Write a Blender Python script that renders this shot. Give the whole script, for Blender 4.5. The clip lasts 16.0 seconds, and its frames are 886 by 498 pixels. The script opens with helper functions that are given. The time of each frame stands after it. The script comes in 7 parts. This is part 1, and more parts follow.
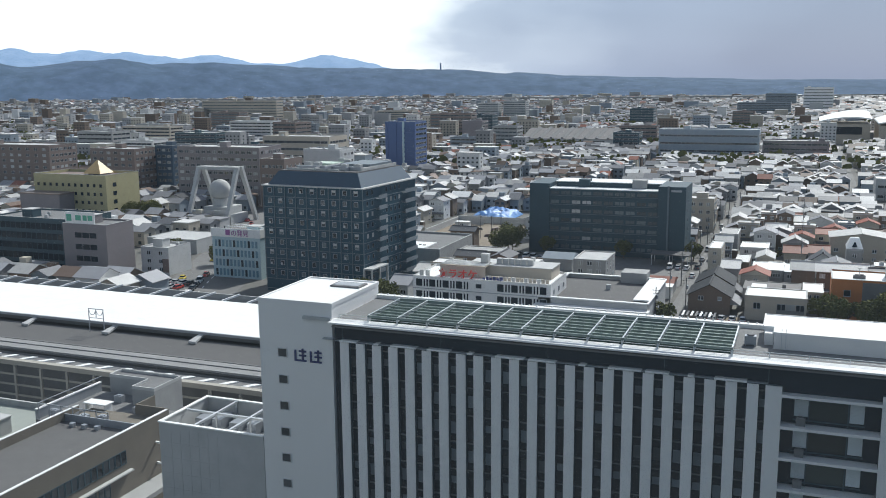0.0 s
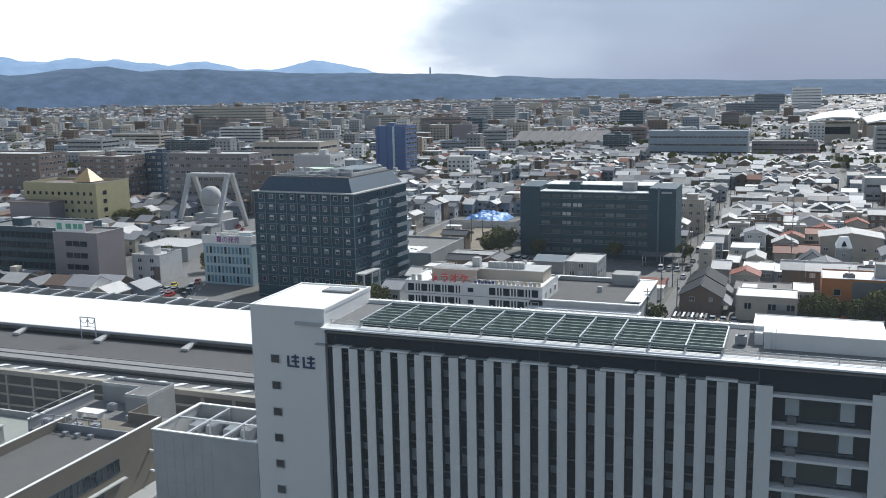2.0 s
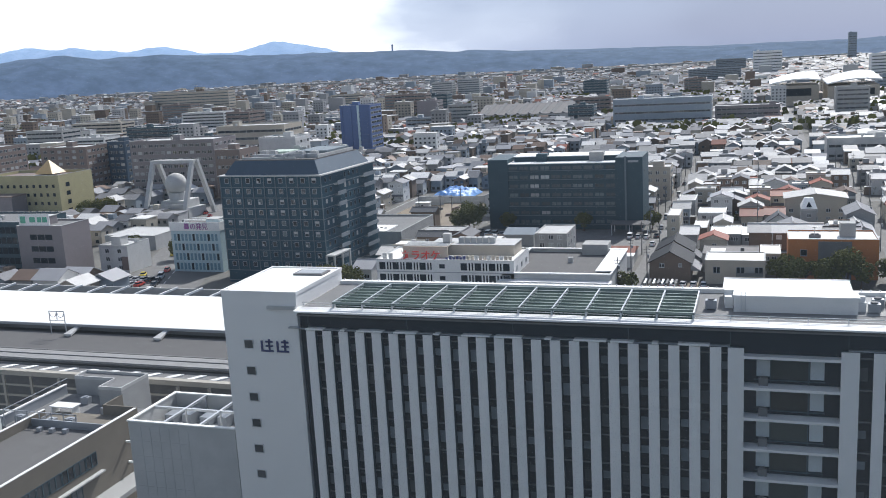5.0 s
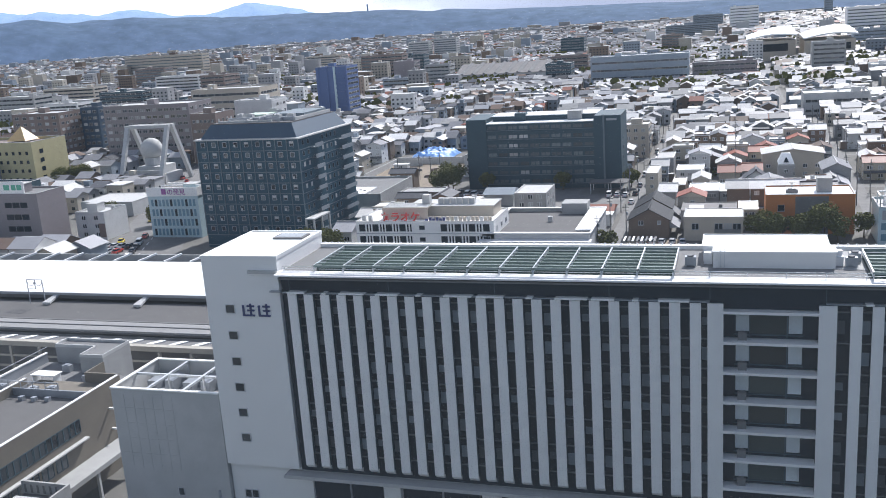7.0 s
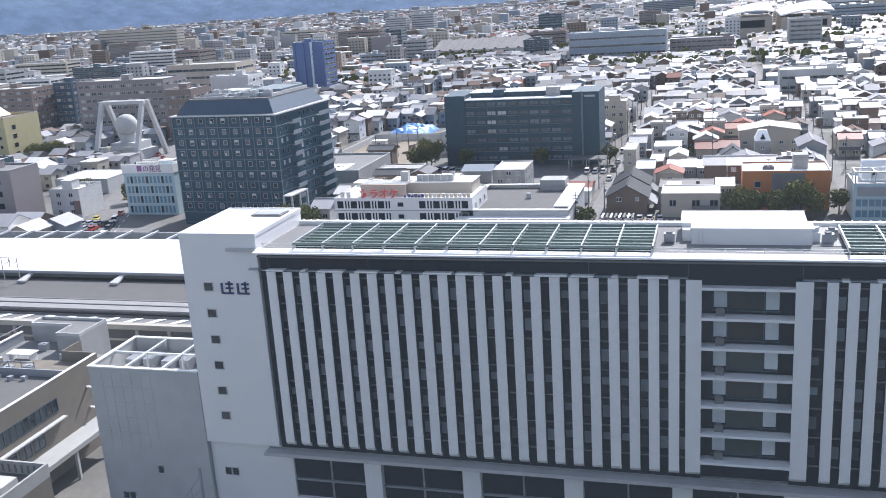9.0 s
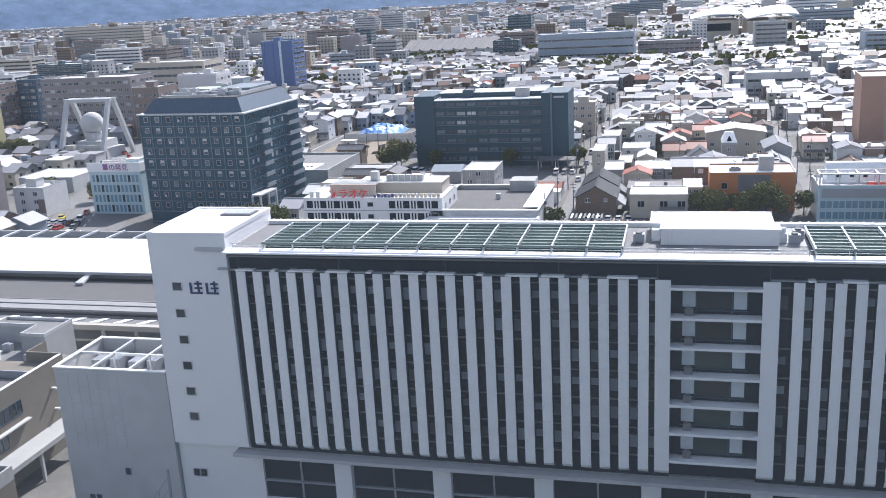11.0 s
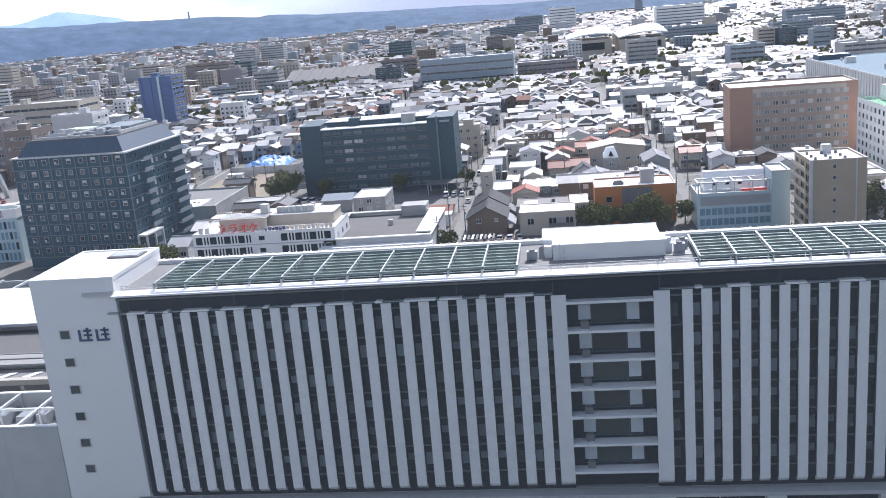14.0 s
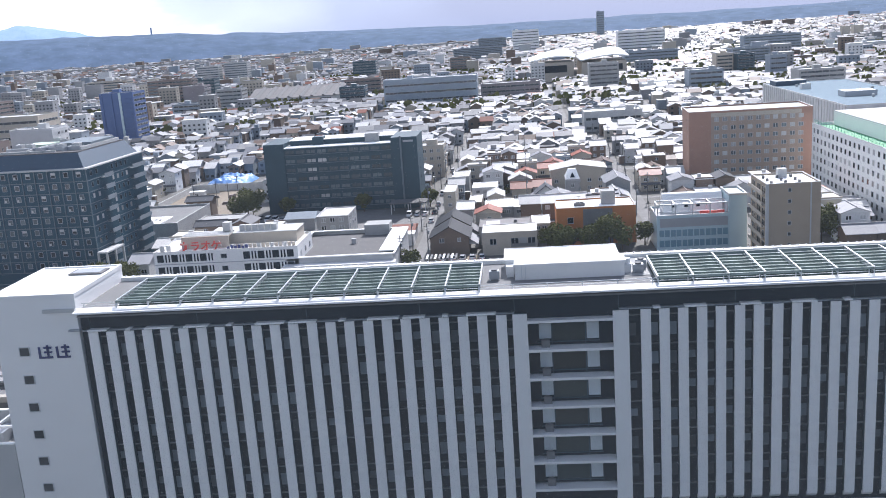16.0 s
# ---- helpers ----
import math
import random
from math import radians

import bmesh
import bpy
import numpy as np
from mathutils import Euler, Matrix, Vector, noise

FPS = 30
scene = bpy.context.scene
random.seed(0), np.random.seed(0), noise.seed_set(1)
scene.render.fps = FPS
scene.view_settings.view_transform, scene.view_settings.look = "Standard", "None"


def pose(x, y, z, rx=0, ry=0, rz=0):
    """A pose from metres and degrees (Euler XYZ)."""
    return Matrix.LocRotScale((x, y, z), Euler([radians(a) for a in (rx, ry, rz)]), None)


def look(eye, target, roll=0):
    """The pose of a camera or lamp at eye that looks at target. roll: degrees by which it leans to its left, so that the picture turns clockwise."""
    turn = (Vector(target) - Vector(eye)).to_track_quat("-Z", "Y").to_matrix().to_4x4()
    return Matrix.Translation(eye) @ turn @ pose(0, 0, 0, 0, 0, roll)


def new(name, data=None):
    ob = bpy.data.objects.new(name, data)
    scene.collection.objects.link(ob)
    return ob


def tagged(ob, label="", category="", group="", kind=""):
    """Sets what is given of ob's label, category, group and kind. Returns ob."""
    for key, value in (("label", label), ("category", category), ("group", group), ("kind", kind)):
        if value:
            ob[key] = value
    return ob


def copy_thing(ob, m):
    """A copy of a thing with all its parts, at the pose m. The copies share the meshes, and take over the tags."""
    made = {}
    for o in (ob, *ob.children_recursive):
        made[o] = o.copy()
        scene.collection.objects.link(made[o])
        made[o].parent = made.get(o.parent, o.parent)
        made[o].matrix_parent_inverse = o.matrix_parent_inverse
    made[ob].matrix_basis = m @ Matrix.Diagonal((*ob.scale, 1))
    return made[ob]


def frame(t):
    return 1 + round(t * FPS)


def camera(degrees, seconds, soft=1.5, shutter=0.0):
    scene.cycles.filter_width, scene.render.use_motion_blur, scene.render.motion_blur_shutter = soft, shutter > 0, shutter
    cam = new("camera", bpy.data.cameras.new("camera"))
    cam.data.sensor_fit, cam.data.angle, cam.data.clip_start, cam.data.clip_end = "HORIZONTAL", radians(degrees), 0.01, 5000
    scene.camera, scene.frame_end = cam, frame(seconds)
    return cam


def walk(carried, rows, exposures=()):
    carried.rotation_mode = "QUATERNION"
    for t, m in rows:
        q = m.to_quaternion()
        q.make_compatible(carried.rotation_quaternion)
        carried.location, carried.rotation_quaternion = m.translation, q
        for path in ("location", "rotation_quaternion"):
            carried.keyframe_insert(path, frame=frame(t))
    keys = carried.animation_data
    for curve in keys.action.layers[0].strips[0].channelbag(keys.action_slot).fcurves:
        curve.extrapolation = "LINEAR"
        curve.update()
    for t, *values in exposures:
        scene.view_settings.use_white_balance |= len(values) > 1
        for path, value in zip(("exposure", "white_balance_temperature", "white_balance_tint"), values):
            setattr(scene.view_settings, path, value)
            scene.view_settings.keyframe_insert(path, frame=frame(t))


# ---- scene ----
cam = camera(50.3, 16.0, soft=0.95)
PATH = [
    (0, (48.749, -91.205, 62.364), (48.038, -89.369, 62.013), -0.5),
    (0.5, (48.741, -91.223, 62.372), (48.03, -89.386, 62.025), -0.6),
    (1, (48.751, -91.276, 62.386), (48.043, -89.437, 62.042), -0.6),
    (1.5, (48.825, -91.418, 62.435), (48.123, -89.577, 62.093), -0.8),
    (2, (48.911, -91.509, 62.453), (48.216, -89.665, 62.11), -1.1),
    (2.5, (48.936, -91.507, 62.457), (48.251, -89.66, 62.112), -1.5),
    (3, (48.95, -91.429, 62.452), (48.274, -89.579, 62.103), -2.0),
    (3.5, (48.966, -91.385, 62.451), (48.299, -89.533, 62.094), -2.4),
    (6, (48.887, -91.397, 62.488), (48.274, -89.543, 62.057), -3.7),
    (6.5, (48.844, -91.328, 62.479), (48.241, -89.476, 62.025), -3.9),
    (7, (48.833, -91.314, 62.447), (48.24, -89.465, 61.971), -4.0),
    (7.5, (48.777, -91.3, 62.462), (48.194, -89.452, 61.964), -4.0),
    (8, (48.706, -91.286, 62.463), (48.135, -89.44, 61.947), -4.0),
    (8.5, (48.623, -91.253, 62.449), (48.064, -89.406, 61.924), -3.9),
    (9, (48.606, -91.212, 62.467), (48.058, -89.362, 61.94), -3.8),
    (11.5, (48.343, -91.285, 62.42), (47.886, -89.411, 61.892), -3.3),
    (12, (48.336, -91.318, 62.446), (47.913, -89.435, 61.922), -3.7),
    (12.5, (48.325, -91.319, 62.46), (47.941, -89.426, 61.941), -4.3),
    (13, (48.309, -91.333, 62.502), (47.963, -89.431, 61.989), -4.8),
    (13.5, (48.25, -91.416, 62.541), (47.947, -89.504, 62.036), -5.0),
    (14, (48.218, -91.532, 62.575), (47.955, -89.612, 62.082), -5.0),
    (14.5, (48.195, -91.768, 62.651), (47.965, -89.841, 62.17), -4.8),
    (15, (48.172, -92.177, 62.731), (47.968, -90.244, 62.261), -4.5),
    (15.5, (48.201, -92.517, 62.778), (48.012, -90.581, 62.316), -4.2),
    (16, (48.261, -92.672, 62.832), (48.079, -90.734, 62.373), -4.0),
]
EXPOSURES = [(0.0, -0.1, 6050.0, 5.0), (3.5, 0.0, 6050.0, 8.0), (7.0, 0.36, 5980.0, 12.0), (9.0, 0.68, 5930.0, 14.0), (12.0, 0.69, 5920.0, 14.5), (16.0, 0.54, 5900.0, 15.0)]
walk(cam, [(t, look(eye, target, roll)) for t, eye, target, roll in PATH], EXPOSURES)

# ---- sky and sun ----
SUN_AZ, SUN_EL = 13.0, 43.0          # degrees right of +y, and above the horizon
sun_dir = Vector((math.sin(radians(SUN_AZ)) * math.cos(radians(SUN_EL)), math.cos(radians(SUN_AZ)) * math.cos(radians(SUN_EL)), math.sin(radians(SUN_EL))))
sun_data = bpy.data.lights.new("sun", "SUN")
sun_data.energy, sun_data.angle, sun_data.color = 5.0, radians(0.6), (1.0, 0.95, 0.88)
sun_ob = new("sun", sun_data)
sun_ob.matrix_world = look((0, 0, 300), Vector((0, 0, 300)) - sun_dir)

world = bpy.data.worlds.new("sky")
scene.world = world
world.use_nodes = True
wt = world.node_tree
wt.nodes.clear()


def wn(kind, **sets):
    n = wt.nodes.new(kind)
    for k, v in sets.items():
        n.inputs[k].default_value = v
    return n


w_out = wn("ShaderNodeOutputWorld")
w_bg = wn("ShaderNodeBackground", Strength=1.0)
w_sky = wn("ShaderNodeTexSky")
w_sky.sky_type, w_sky.sun_disc = "NISHITA", False
w_sky.sun_elevation, w_sky.sun_rotation = radians(SUN_EL), radians(SUN_AZ)
w_dim = wn("ShaderNodeMix")
w_dim.data_type, w_dim.blend_type = "RGBA", "MULTIPLY"
w_dim.inputs["Factor"].default_value = 1.0
w_dim.inputs[7].default_value = (0.114, 0.101, 0.091, 1)
wt.links.new(w_sky.outputs[0], w_dim.inputs[6])
w_co = wn("ShaderNodeTexCoord")
w_map = wn("ShaderNodeMapping")
w_map.inputs["Scale"].default_value = (1.0, 1.0, 3.2)
wt.links.new(w_co.outputs["Generated"], w_map.inputs[0])
w_noise = wn("ShaderNodeTexNoise", Scale=2.6, Detail=6.0, Roughness=0.55)
wt.links.new(w_map.outputs[0], w_noise.inputs["Vector"])
w_sep = wn("ShaderNodeSeparateXYZ")
wt.links.new(w_co.outputs["Generated"], w_sep.inputs[0])


def wmath(op, a, b):
    n = wt.nodes.new("ShaderNodeMath")
    n.operation = op
    for i, v in enumerate((a, b)):
        if isinstance(v, (int, float)):
            n.inputs[i].default_value = v
        else:
            wt.links.new(v, n.inputs[i])
    return n.outputs[0]


# a bright veil of cloud to the south-east, a grey bank of cloud from the south to the west
bank = wmath("ADD", w_sep.outputs["X"], wmath("MULTIPLY", w_noise.outputs[0], 0.42))
bank = wmath("ADD", bank, wmath("MULTIPLY", w_sep.outputs["Z"], -0.15))
w_ramp = wn("ShaderNodeValToRGB")
w_ramp.color_ramp.elements[0].position, w_ramp.color_ramp.elements[0].color = 0.0, (1.3, 1.32, 1.34, 1)
w_ramp.color_ramp.elements[1].position, w_ramp.color_ramp.elements[1].color = 0.30, (0.29, 0.36, 0.53, 1)
e = w_ramp.color_ramp.elements.new(0.07)
e.color = (0.60, 0.68, 0.84, 1)
e = w_ramp.color_ramp.elements.new(0.16)
e.color = (0.38, 0.46, 0.64, 1)
wt.links.new(wmath("ADD", bank, 0.14), w_ramp.inputs[0])
w_mix = wn("ShaderNodeMix")
w_mix.data_type = "RGBA"
cover = wmath("MULTIPLY", wmath("MINIMUM", wmath("MAXIMUM", wmath("ADD", wmath("MULTIPLY", w_sep.outputs["Y"], 1.1), 0.25), 0.42), 0.9), wmath("SUBTRACT", 1.0, wmath("MULTIPLY", wmath("MAXIMUM", w_sep.outputs["Z"], 0.0), 0.8)))
wt.links.new(cover, w_mix.inputs["Factor"])
wt.links.new(w_dim.outputs[2], w_mix.inputs[6])
wt.links.new(w_ramp.outputs[0], w_mix.inputs[7])
wt.links.new(w_mix.outputs[2], w_bg.inputs[0])
wt.links.new(w_bg.outputs[0], w_out.inputs[0])


# ---- materials ----
def material(name, color, rough=0.7, metal=0.0, scale=1.0, vary=0.18, stain=0.15, bump=0.0, per_thing=0.0, per_island=0.0, spec=0.5, other=None, grain=12.0):
    """A surface with stains at a large scale, grain at a small one and a shade of its own for each thing or piece."""
    m = bpy.data.materials.new(name)
    m.use_nodes = True
    t = m.node_tree
    bsdf = t.nodes["Principled BSDF"]
    bsdf.inputs["Metallic"].default_value = metal
    bsdf.inputs["Specular IOR Level"].default_value = spec
    co = t.nodes.new("ShaderNodeTexCoord")
    big = t.nodes.new("ShaderNodeTexNoise")
    big.inputs["Scale"].default_value, big.inputs["Detail"].default_value, big.inputs["Roughness"].default_value = 0.35 * scale, 5.0, 0.6
    fine = t.nodes.new("ShaderNodeTexNoise")
    fine.inputs["Scale"].default_value, fine.inputs["Detail"].default_value = grain * 0.35 * scale, 3.0
    for n in (big, fine):
        t.links.new(co.outputs["Object"], n.inputs["Vector"])

    def calc(op, a, b):
        n = t.nodes.new("ShaderNodeMath")
        n.operation = op
        for i, v in enumerate((a, b)):
            if isinstance(v, (int, float)):
                n.inputs[i].default_value = v
            else:
                t.links.new(v, n.inputs[i])
        return n.outputs[0]

    shade = calc("ADD", calc("MULTIPLY", calc("SUBTRACT", big.outputs[0], 0.5), 2 * stain), calc("MULTIPLY", calc("SUBTRACT", fine.outputs[0], 0.5), 2 * vary))
    if per_thing:
        info = t.nodes.new("ShaderNodeObjectInfo")
        shade = calc("ADD", shade, calc("MULTIPLY", calc("SUBTRACT", info.outputs["Random"], 0.5), 2 * per_thing))
    if per_island:
        geo = t.nodes.new("ShaderNodeNewGeometry")
        shade = calc("ADD", shade, calc("MULTIPLY", calc("SUBTRACT", geo.outputs["Random Per Island"], 0.5), 2 * per_island))
    shade = calc("MAXIMUM", calc("ADD", shade, 1.0), 0.1)
    base = t.nodes.new("ShaderNodeMix")
    base.data_type = "RGBA"
    base.inputs[6].default_value = (*color, 1)
    base.inputs[7].default_value = (*(other or color), 1)
    t.links.new(big.outputs[0], base.inputs["Factor"])
    mul = t.nodes.new("ShaderNodeVectorMath")
    mul.operation = "SCALE"
    t.links.new(base.outputs[2], mul.inputs[0])
    t.links.new(shade, mul.inputs["Scale"])
    t.links.new(mul.outputs[0], bsdf.inputs["Base Color"])
    t.links.new(calc("MINIMUM", calc("ADD", calc("MULTIPLY", calc("SUBTRACT", fine.outputs[0], 0.5), 0.3), rough), 1.0), bsdf.inputs["Roughness"])
    if bump:
        bn = t.nodes.new("ShaderNodeBump")
        bn.inputs["Strength"].default_value, bn.inputs["Distance"].default_value = bump, 0.05
        t.links.new(fine.outputs[0], bn.inputs["Height"])
        t.links.new(bn.outputs[0], bsdf.inputs["Normal"])
    return m


WHITE = material("white_panel", (0.785, 0.778, 0.76), 0.5, vary=0.04, stain=0.07)
FIN = material("fin_panel", (0.82, 0.81, 0.79), 0.45, vary=0.05, stain=0.08, per_thing=0.03)
WHITEROOF = material("white_roof_sheet", (0.82, 0.82, 0.80), 0.6, spec=0.2, vary=0.05, stain=0.12)
DARKGLASS = material("dark_curtain_glass", (0.005, 0.014, 0.025), 0.10, vary=0.1, stain=0.1, spec=0.18)
BLIND = material("window_blind", (0.135, 0.155, 0.172), 0.5, vary=0.1, stain=0.1, per_thing=0.75)
GREYMETAL = material("grey_metal", (0.33, 0.35, 0.38), 0.4, 0.4, vary=0.1)
STEEL = material("galvanised_steel", (0.58, 0.60, 0.62), 0.35, 0.6, vary=0.08)
PALE = material("pale_concrete", (0.46, 0.46, 0.45), 0.8, vary=0.1, stain=0.2)
CONCRETE = material("concrete", (0.34, 0.34, 0.33), 0.85, vary=0.12, stain=0.25)
DARKCON = material("dark_concrete", (0.16, 0.16, 0.16), 0.85, vary=0.12, stain=0.25)
SLATEPALE = material("pale_slate_panel", (0.21, 0.24, 0.26), 0.6, vary=0.1, stain=0.15)
SLATE = material("slate_tile_wall", (0.016, 0.060, 0.090), 0.5, spec=0.3, vary=0.12, stain=0.12)
SLATELINE = material("slate_band", (0.13, 0.165, 0.19), 0.6, vary=0.1)
NAVY = material("navy_roof_sheet", (0.028, 0.06, 0.10), 0.55, vary=0.1, stain=0.2)
CHARCOAL = material("charcoal_wall", (0.036, 0.072, 0.092), 0.6, spec=0.3, vary=0.12, stain=0.15)
BROWN = material("brown_tile_wall", (0.19, 0.145, 0.125), 0.7, vary=0.1, stain=0.12)
RUST = material("orange_brown_wall", (0.34, 0.20, 0.145), 0.75, vary=0.1, stain=0.15)
ORANGE = material("orange_wall", (0.44, 0.165, 0.05), 0.75, vary=0.1, stain=0.15)
TAUPE = material("taupe_render", (0.165, 0.145, 0.115), 0.8, vary=0.1, stain=0.2)
BEIGE = material("beige_wall", (0.44, 0.39, 0.32), 0.8, vary=0.1, stain=0.15)
YELLOW = material("yellow_wall", (0.40, 0.36, 0.20), 0.8, vary=0.1, stain=0.15)
BLUEWALL = material("blue_wall", (0.07, 0.12, 0.27), 0.6, vary=0.08, stain=0.1)
AQUA = material("aqua_glass", (0.14, 0.26, 0.33), 0.15, vary=0.1, stain=0.15, spec=0.6)
AQUAPALE = material("pale_aqua_panel", (0.42, 0.54, 0.58), 0.35, vary=0.1, stain=0.1)
PINKGREY = material("pinkish_grey_wall", (0.23, 0.205, 0.21), 0.75, vary=0.1, stain=0.12)
GREEN = material("green_roof_coat", (0.04, 0.27, 0.10), 0.7, vary=0.15, stain=0.2)
PANELGREEN = material("green_louvre_bed", (0.040, 0.066, 0.058), 0.9, spec=0.1, vary=0.2, stain=0.3, scale=2)
BAYPANE = material("pale_blind_pane", (0.56, 0.60, 0.62), 0.5, per_thing=0.15)
LOUVRE = material("grey_green_louvre", (0.20, 0.25, 0.235), 0.6, 0.1, vary=0.08)
WINGLASS = material("window_glass", (0.03, 0.04, 0.05), 0.08, vary=0.1, stain=0.2, spec=0.7, per_thing=0.5)
CURTAIN = material("curtained_window", (0.34, 0.34, 0.33), 0.4, vary=0.2, stain=0.3, per_thing=0.5)
DIMPANE = material("dim_office_pane", (0.085, 0.11, 0.12), 0.3, vary=0.2, stain=0.3, per_thing=0.5)
SIGNBLUE = material("sign_blue", (0.02, 0.03, 0.13), 0.4, vary=0.03)
SIGNRED = material("sign_red", (0.60, 0.05, 0.035), 0.5, vary=0.1)
SIGNPURPLE = material("sign_purple", (0.30, 0.10, 0.30), 0.5, vary=0.1)
SIGNGREEN = material("sign_green", (0.10, 0.38, 0.26), 0.5, vary=0.1)
ASPHALT = material("asphalt", (0.12, 0.118, 0.115), 0.85, vary=0.2, stain=0.2, other=(0.18, 0.176, 0.17))
SAND = material("sandy_soil", (0.23, 0.19, 0.14), 0.95, vary=0.2, stain=0.25)
GROUND = material("town_ground", (0.09, 0.088, 0.08), 0.9, vary=0.3, stain=0.35, scale=0.2, other=(0.15, 0.145, 0.13))
FOREST_HAZE = material("wooded_hill_haze_glow", (0.03, 0.055, 0.06), 0.95, vary=0.25, stain=0.25, scale=0.05, spec=0.1)
FARHILL_HAZE = material("far_hill_haze_glow", (0.06, 0.09, 0.12), 0.95, vary=0.08, stain=0.1, scale=0.02, spec=0.1)
LEAF = material("leaves", (0.075, 0.10, 0.03), 0.85, spec=0.1, vary=0.3, stain=0.3, per_island=0.35, other=(0.15, 0.135, 0.045))
BARK = material("bark", (0.10, 0.075, 0.05), 0.9, vary=0.2)
TARP = material("blue_tarpaulin", (0.045, 0.19, 0.52), 0.5, vary=0.15, stain=0.2, other=(0.18, 0.36, 0.66))
POLE = material("dark_pole", (0.10, 0.10, 0.10), 0.8)
TYRE = material("tyre", (0.02, 0.02, 0.02), 0.8)
TRACK = material("track_ballast", (0.15, 0.13, 0.11), 0.95, vary=0.3, stain=0.2)
APRON = material("weathered_roof_apron", (0.26, 0.258, 0.255), 0.8, spec=0.25, vary=0.1, stain=0.2)
LEADROOF = material("lead_grey_roof", (0.20, 0.19, 0.185), 0.7, spec=0.15, vary=0.12, stain=0.2)
GREYROOF = material("grey_platform_roof", (0.125, 0.122, 0.12), 0.85, spec=0.2, vary=0.08, stain=0.15)
CREAM = material("cream_steel", (0.37, 0.345, 0.295), 0.6, vary=0.1, stain=0.1)
GILT = material("gilded_roof", (0.62, 0.42, 0.18), 0.5, vary=0.1)
# distance haze is put into the hills as mottled blue emission
for hill, haze_glow, deep in ((FOREST_HAZE, (0.088, 0.118, 0.215), (0.046, 0.064, 0.125)), (FARHILL_HAZE, (0.30, 0.40, 0.58), (0.22, 0.32, 0.50))):
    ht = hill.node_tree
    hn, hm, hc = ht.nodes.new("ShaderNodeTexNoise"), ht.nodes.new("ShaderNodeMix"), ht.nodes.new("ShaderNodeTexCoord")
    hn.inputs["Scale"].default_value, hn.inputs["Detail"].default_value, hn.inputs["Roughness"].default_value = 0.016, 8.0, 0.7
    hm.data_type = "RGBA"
    hm.inputs[6].default_value, hm.inputs[7].default_value = (*deep, 1), (*haze_glow, 1)
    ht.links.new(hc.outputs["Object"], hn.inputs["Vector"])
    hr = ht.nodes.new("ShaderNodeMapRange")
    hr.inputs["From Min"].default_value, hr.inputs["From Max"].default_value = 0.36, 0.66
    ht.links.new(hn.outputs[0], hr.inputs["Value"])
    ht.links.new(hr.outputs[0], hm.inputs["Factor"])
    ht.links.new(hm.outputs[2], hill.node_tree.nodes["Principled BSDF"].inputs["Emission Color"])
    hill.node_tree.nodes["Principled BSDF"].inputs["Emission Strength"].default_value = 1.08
CARPAINT = [material("car_paint_" + n, c, 0.25, vary=0.03, stain=0.05, spec=0.7) for n, c in (("white", (0.75, 0.75, 0.74)), ("silver", (0.45, 0.46, 0.48)), ("black", (0.03, 0.03, 0.035)), ("red", (0.40, 0.04, 0.03)), ("yellow", (0.62, 0.48, 0.06)))]
# house walls and roofs
CHARTILE = material("charcoal_roof_tile", (0.04, 0.042, 0.046), 0.6, vary=0.2, stain=0.25, spec=0.1, bump=0.12)
HW = [material("house_wall_" + n, c, 0.85, vary=0.12, stain=0.2, per_thing=0.18, per_island=0.22) for n, c in (("cream", (0.44, 0.40, 0.33)), ("grey", (0.28, 0.28, 0.28)), ("white", (0.56, 0.56, 0.55)), ("brown", (0.17, 0.125, 0.095)), ("blue_grey", (0.24, 0.28, 0.32)))]
HR = [material("house_roof_" + n, c, r, vary=0.16, stain=0.22, per_thing=0.25, per_island=0.4, spec=0.1, bump=0.12, metal=mt) for n, c, r, mt in (("silver_tile", (0.30, 0.30, 0.31), 0.5, 0.0), ("pale_sheet", (0.54, 0.53, 0.51), 0.5, 0.0), ("dark_tile", (0.11, 0.112, 0.12), 0.5, 0.0), ("brown_tile", (0.16, 0.115, 0.09), 0.5, 0.0), ("red_sheet", (0.25, 0.10, 0.07), 0.5, 0.0), ("white_flat", (0.60, 0.59, 0.57), 0.55, 0.0))]


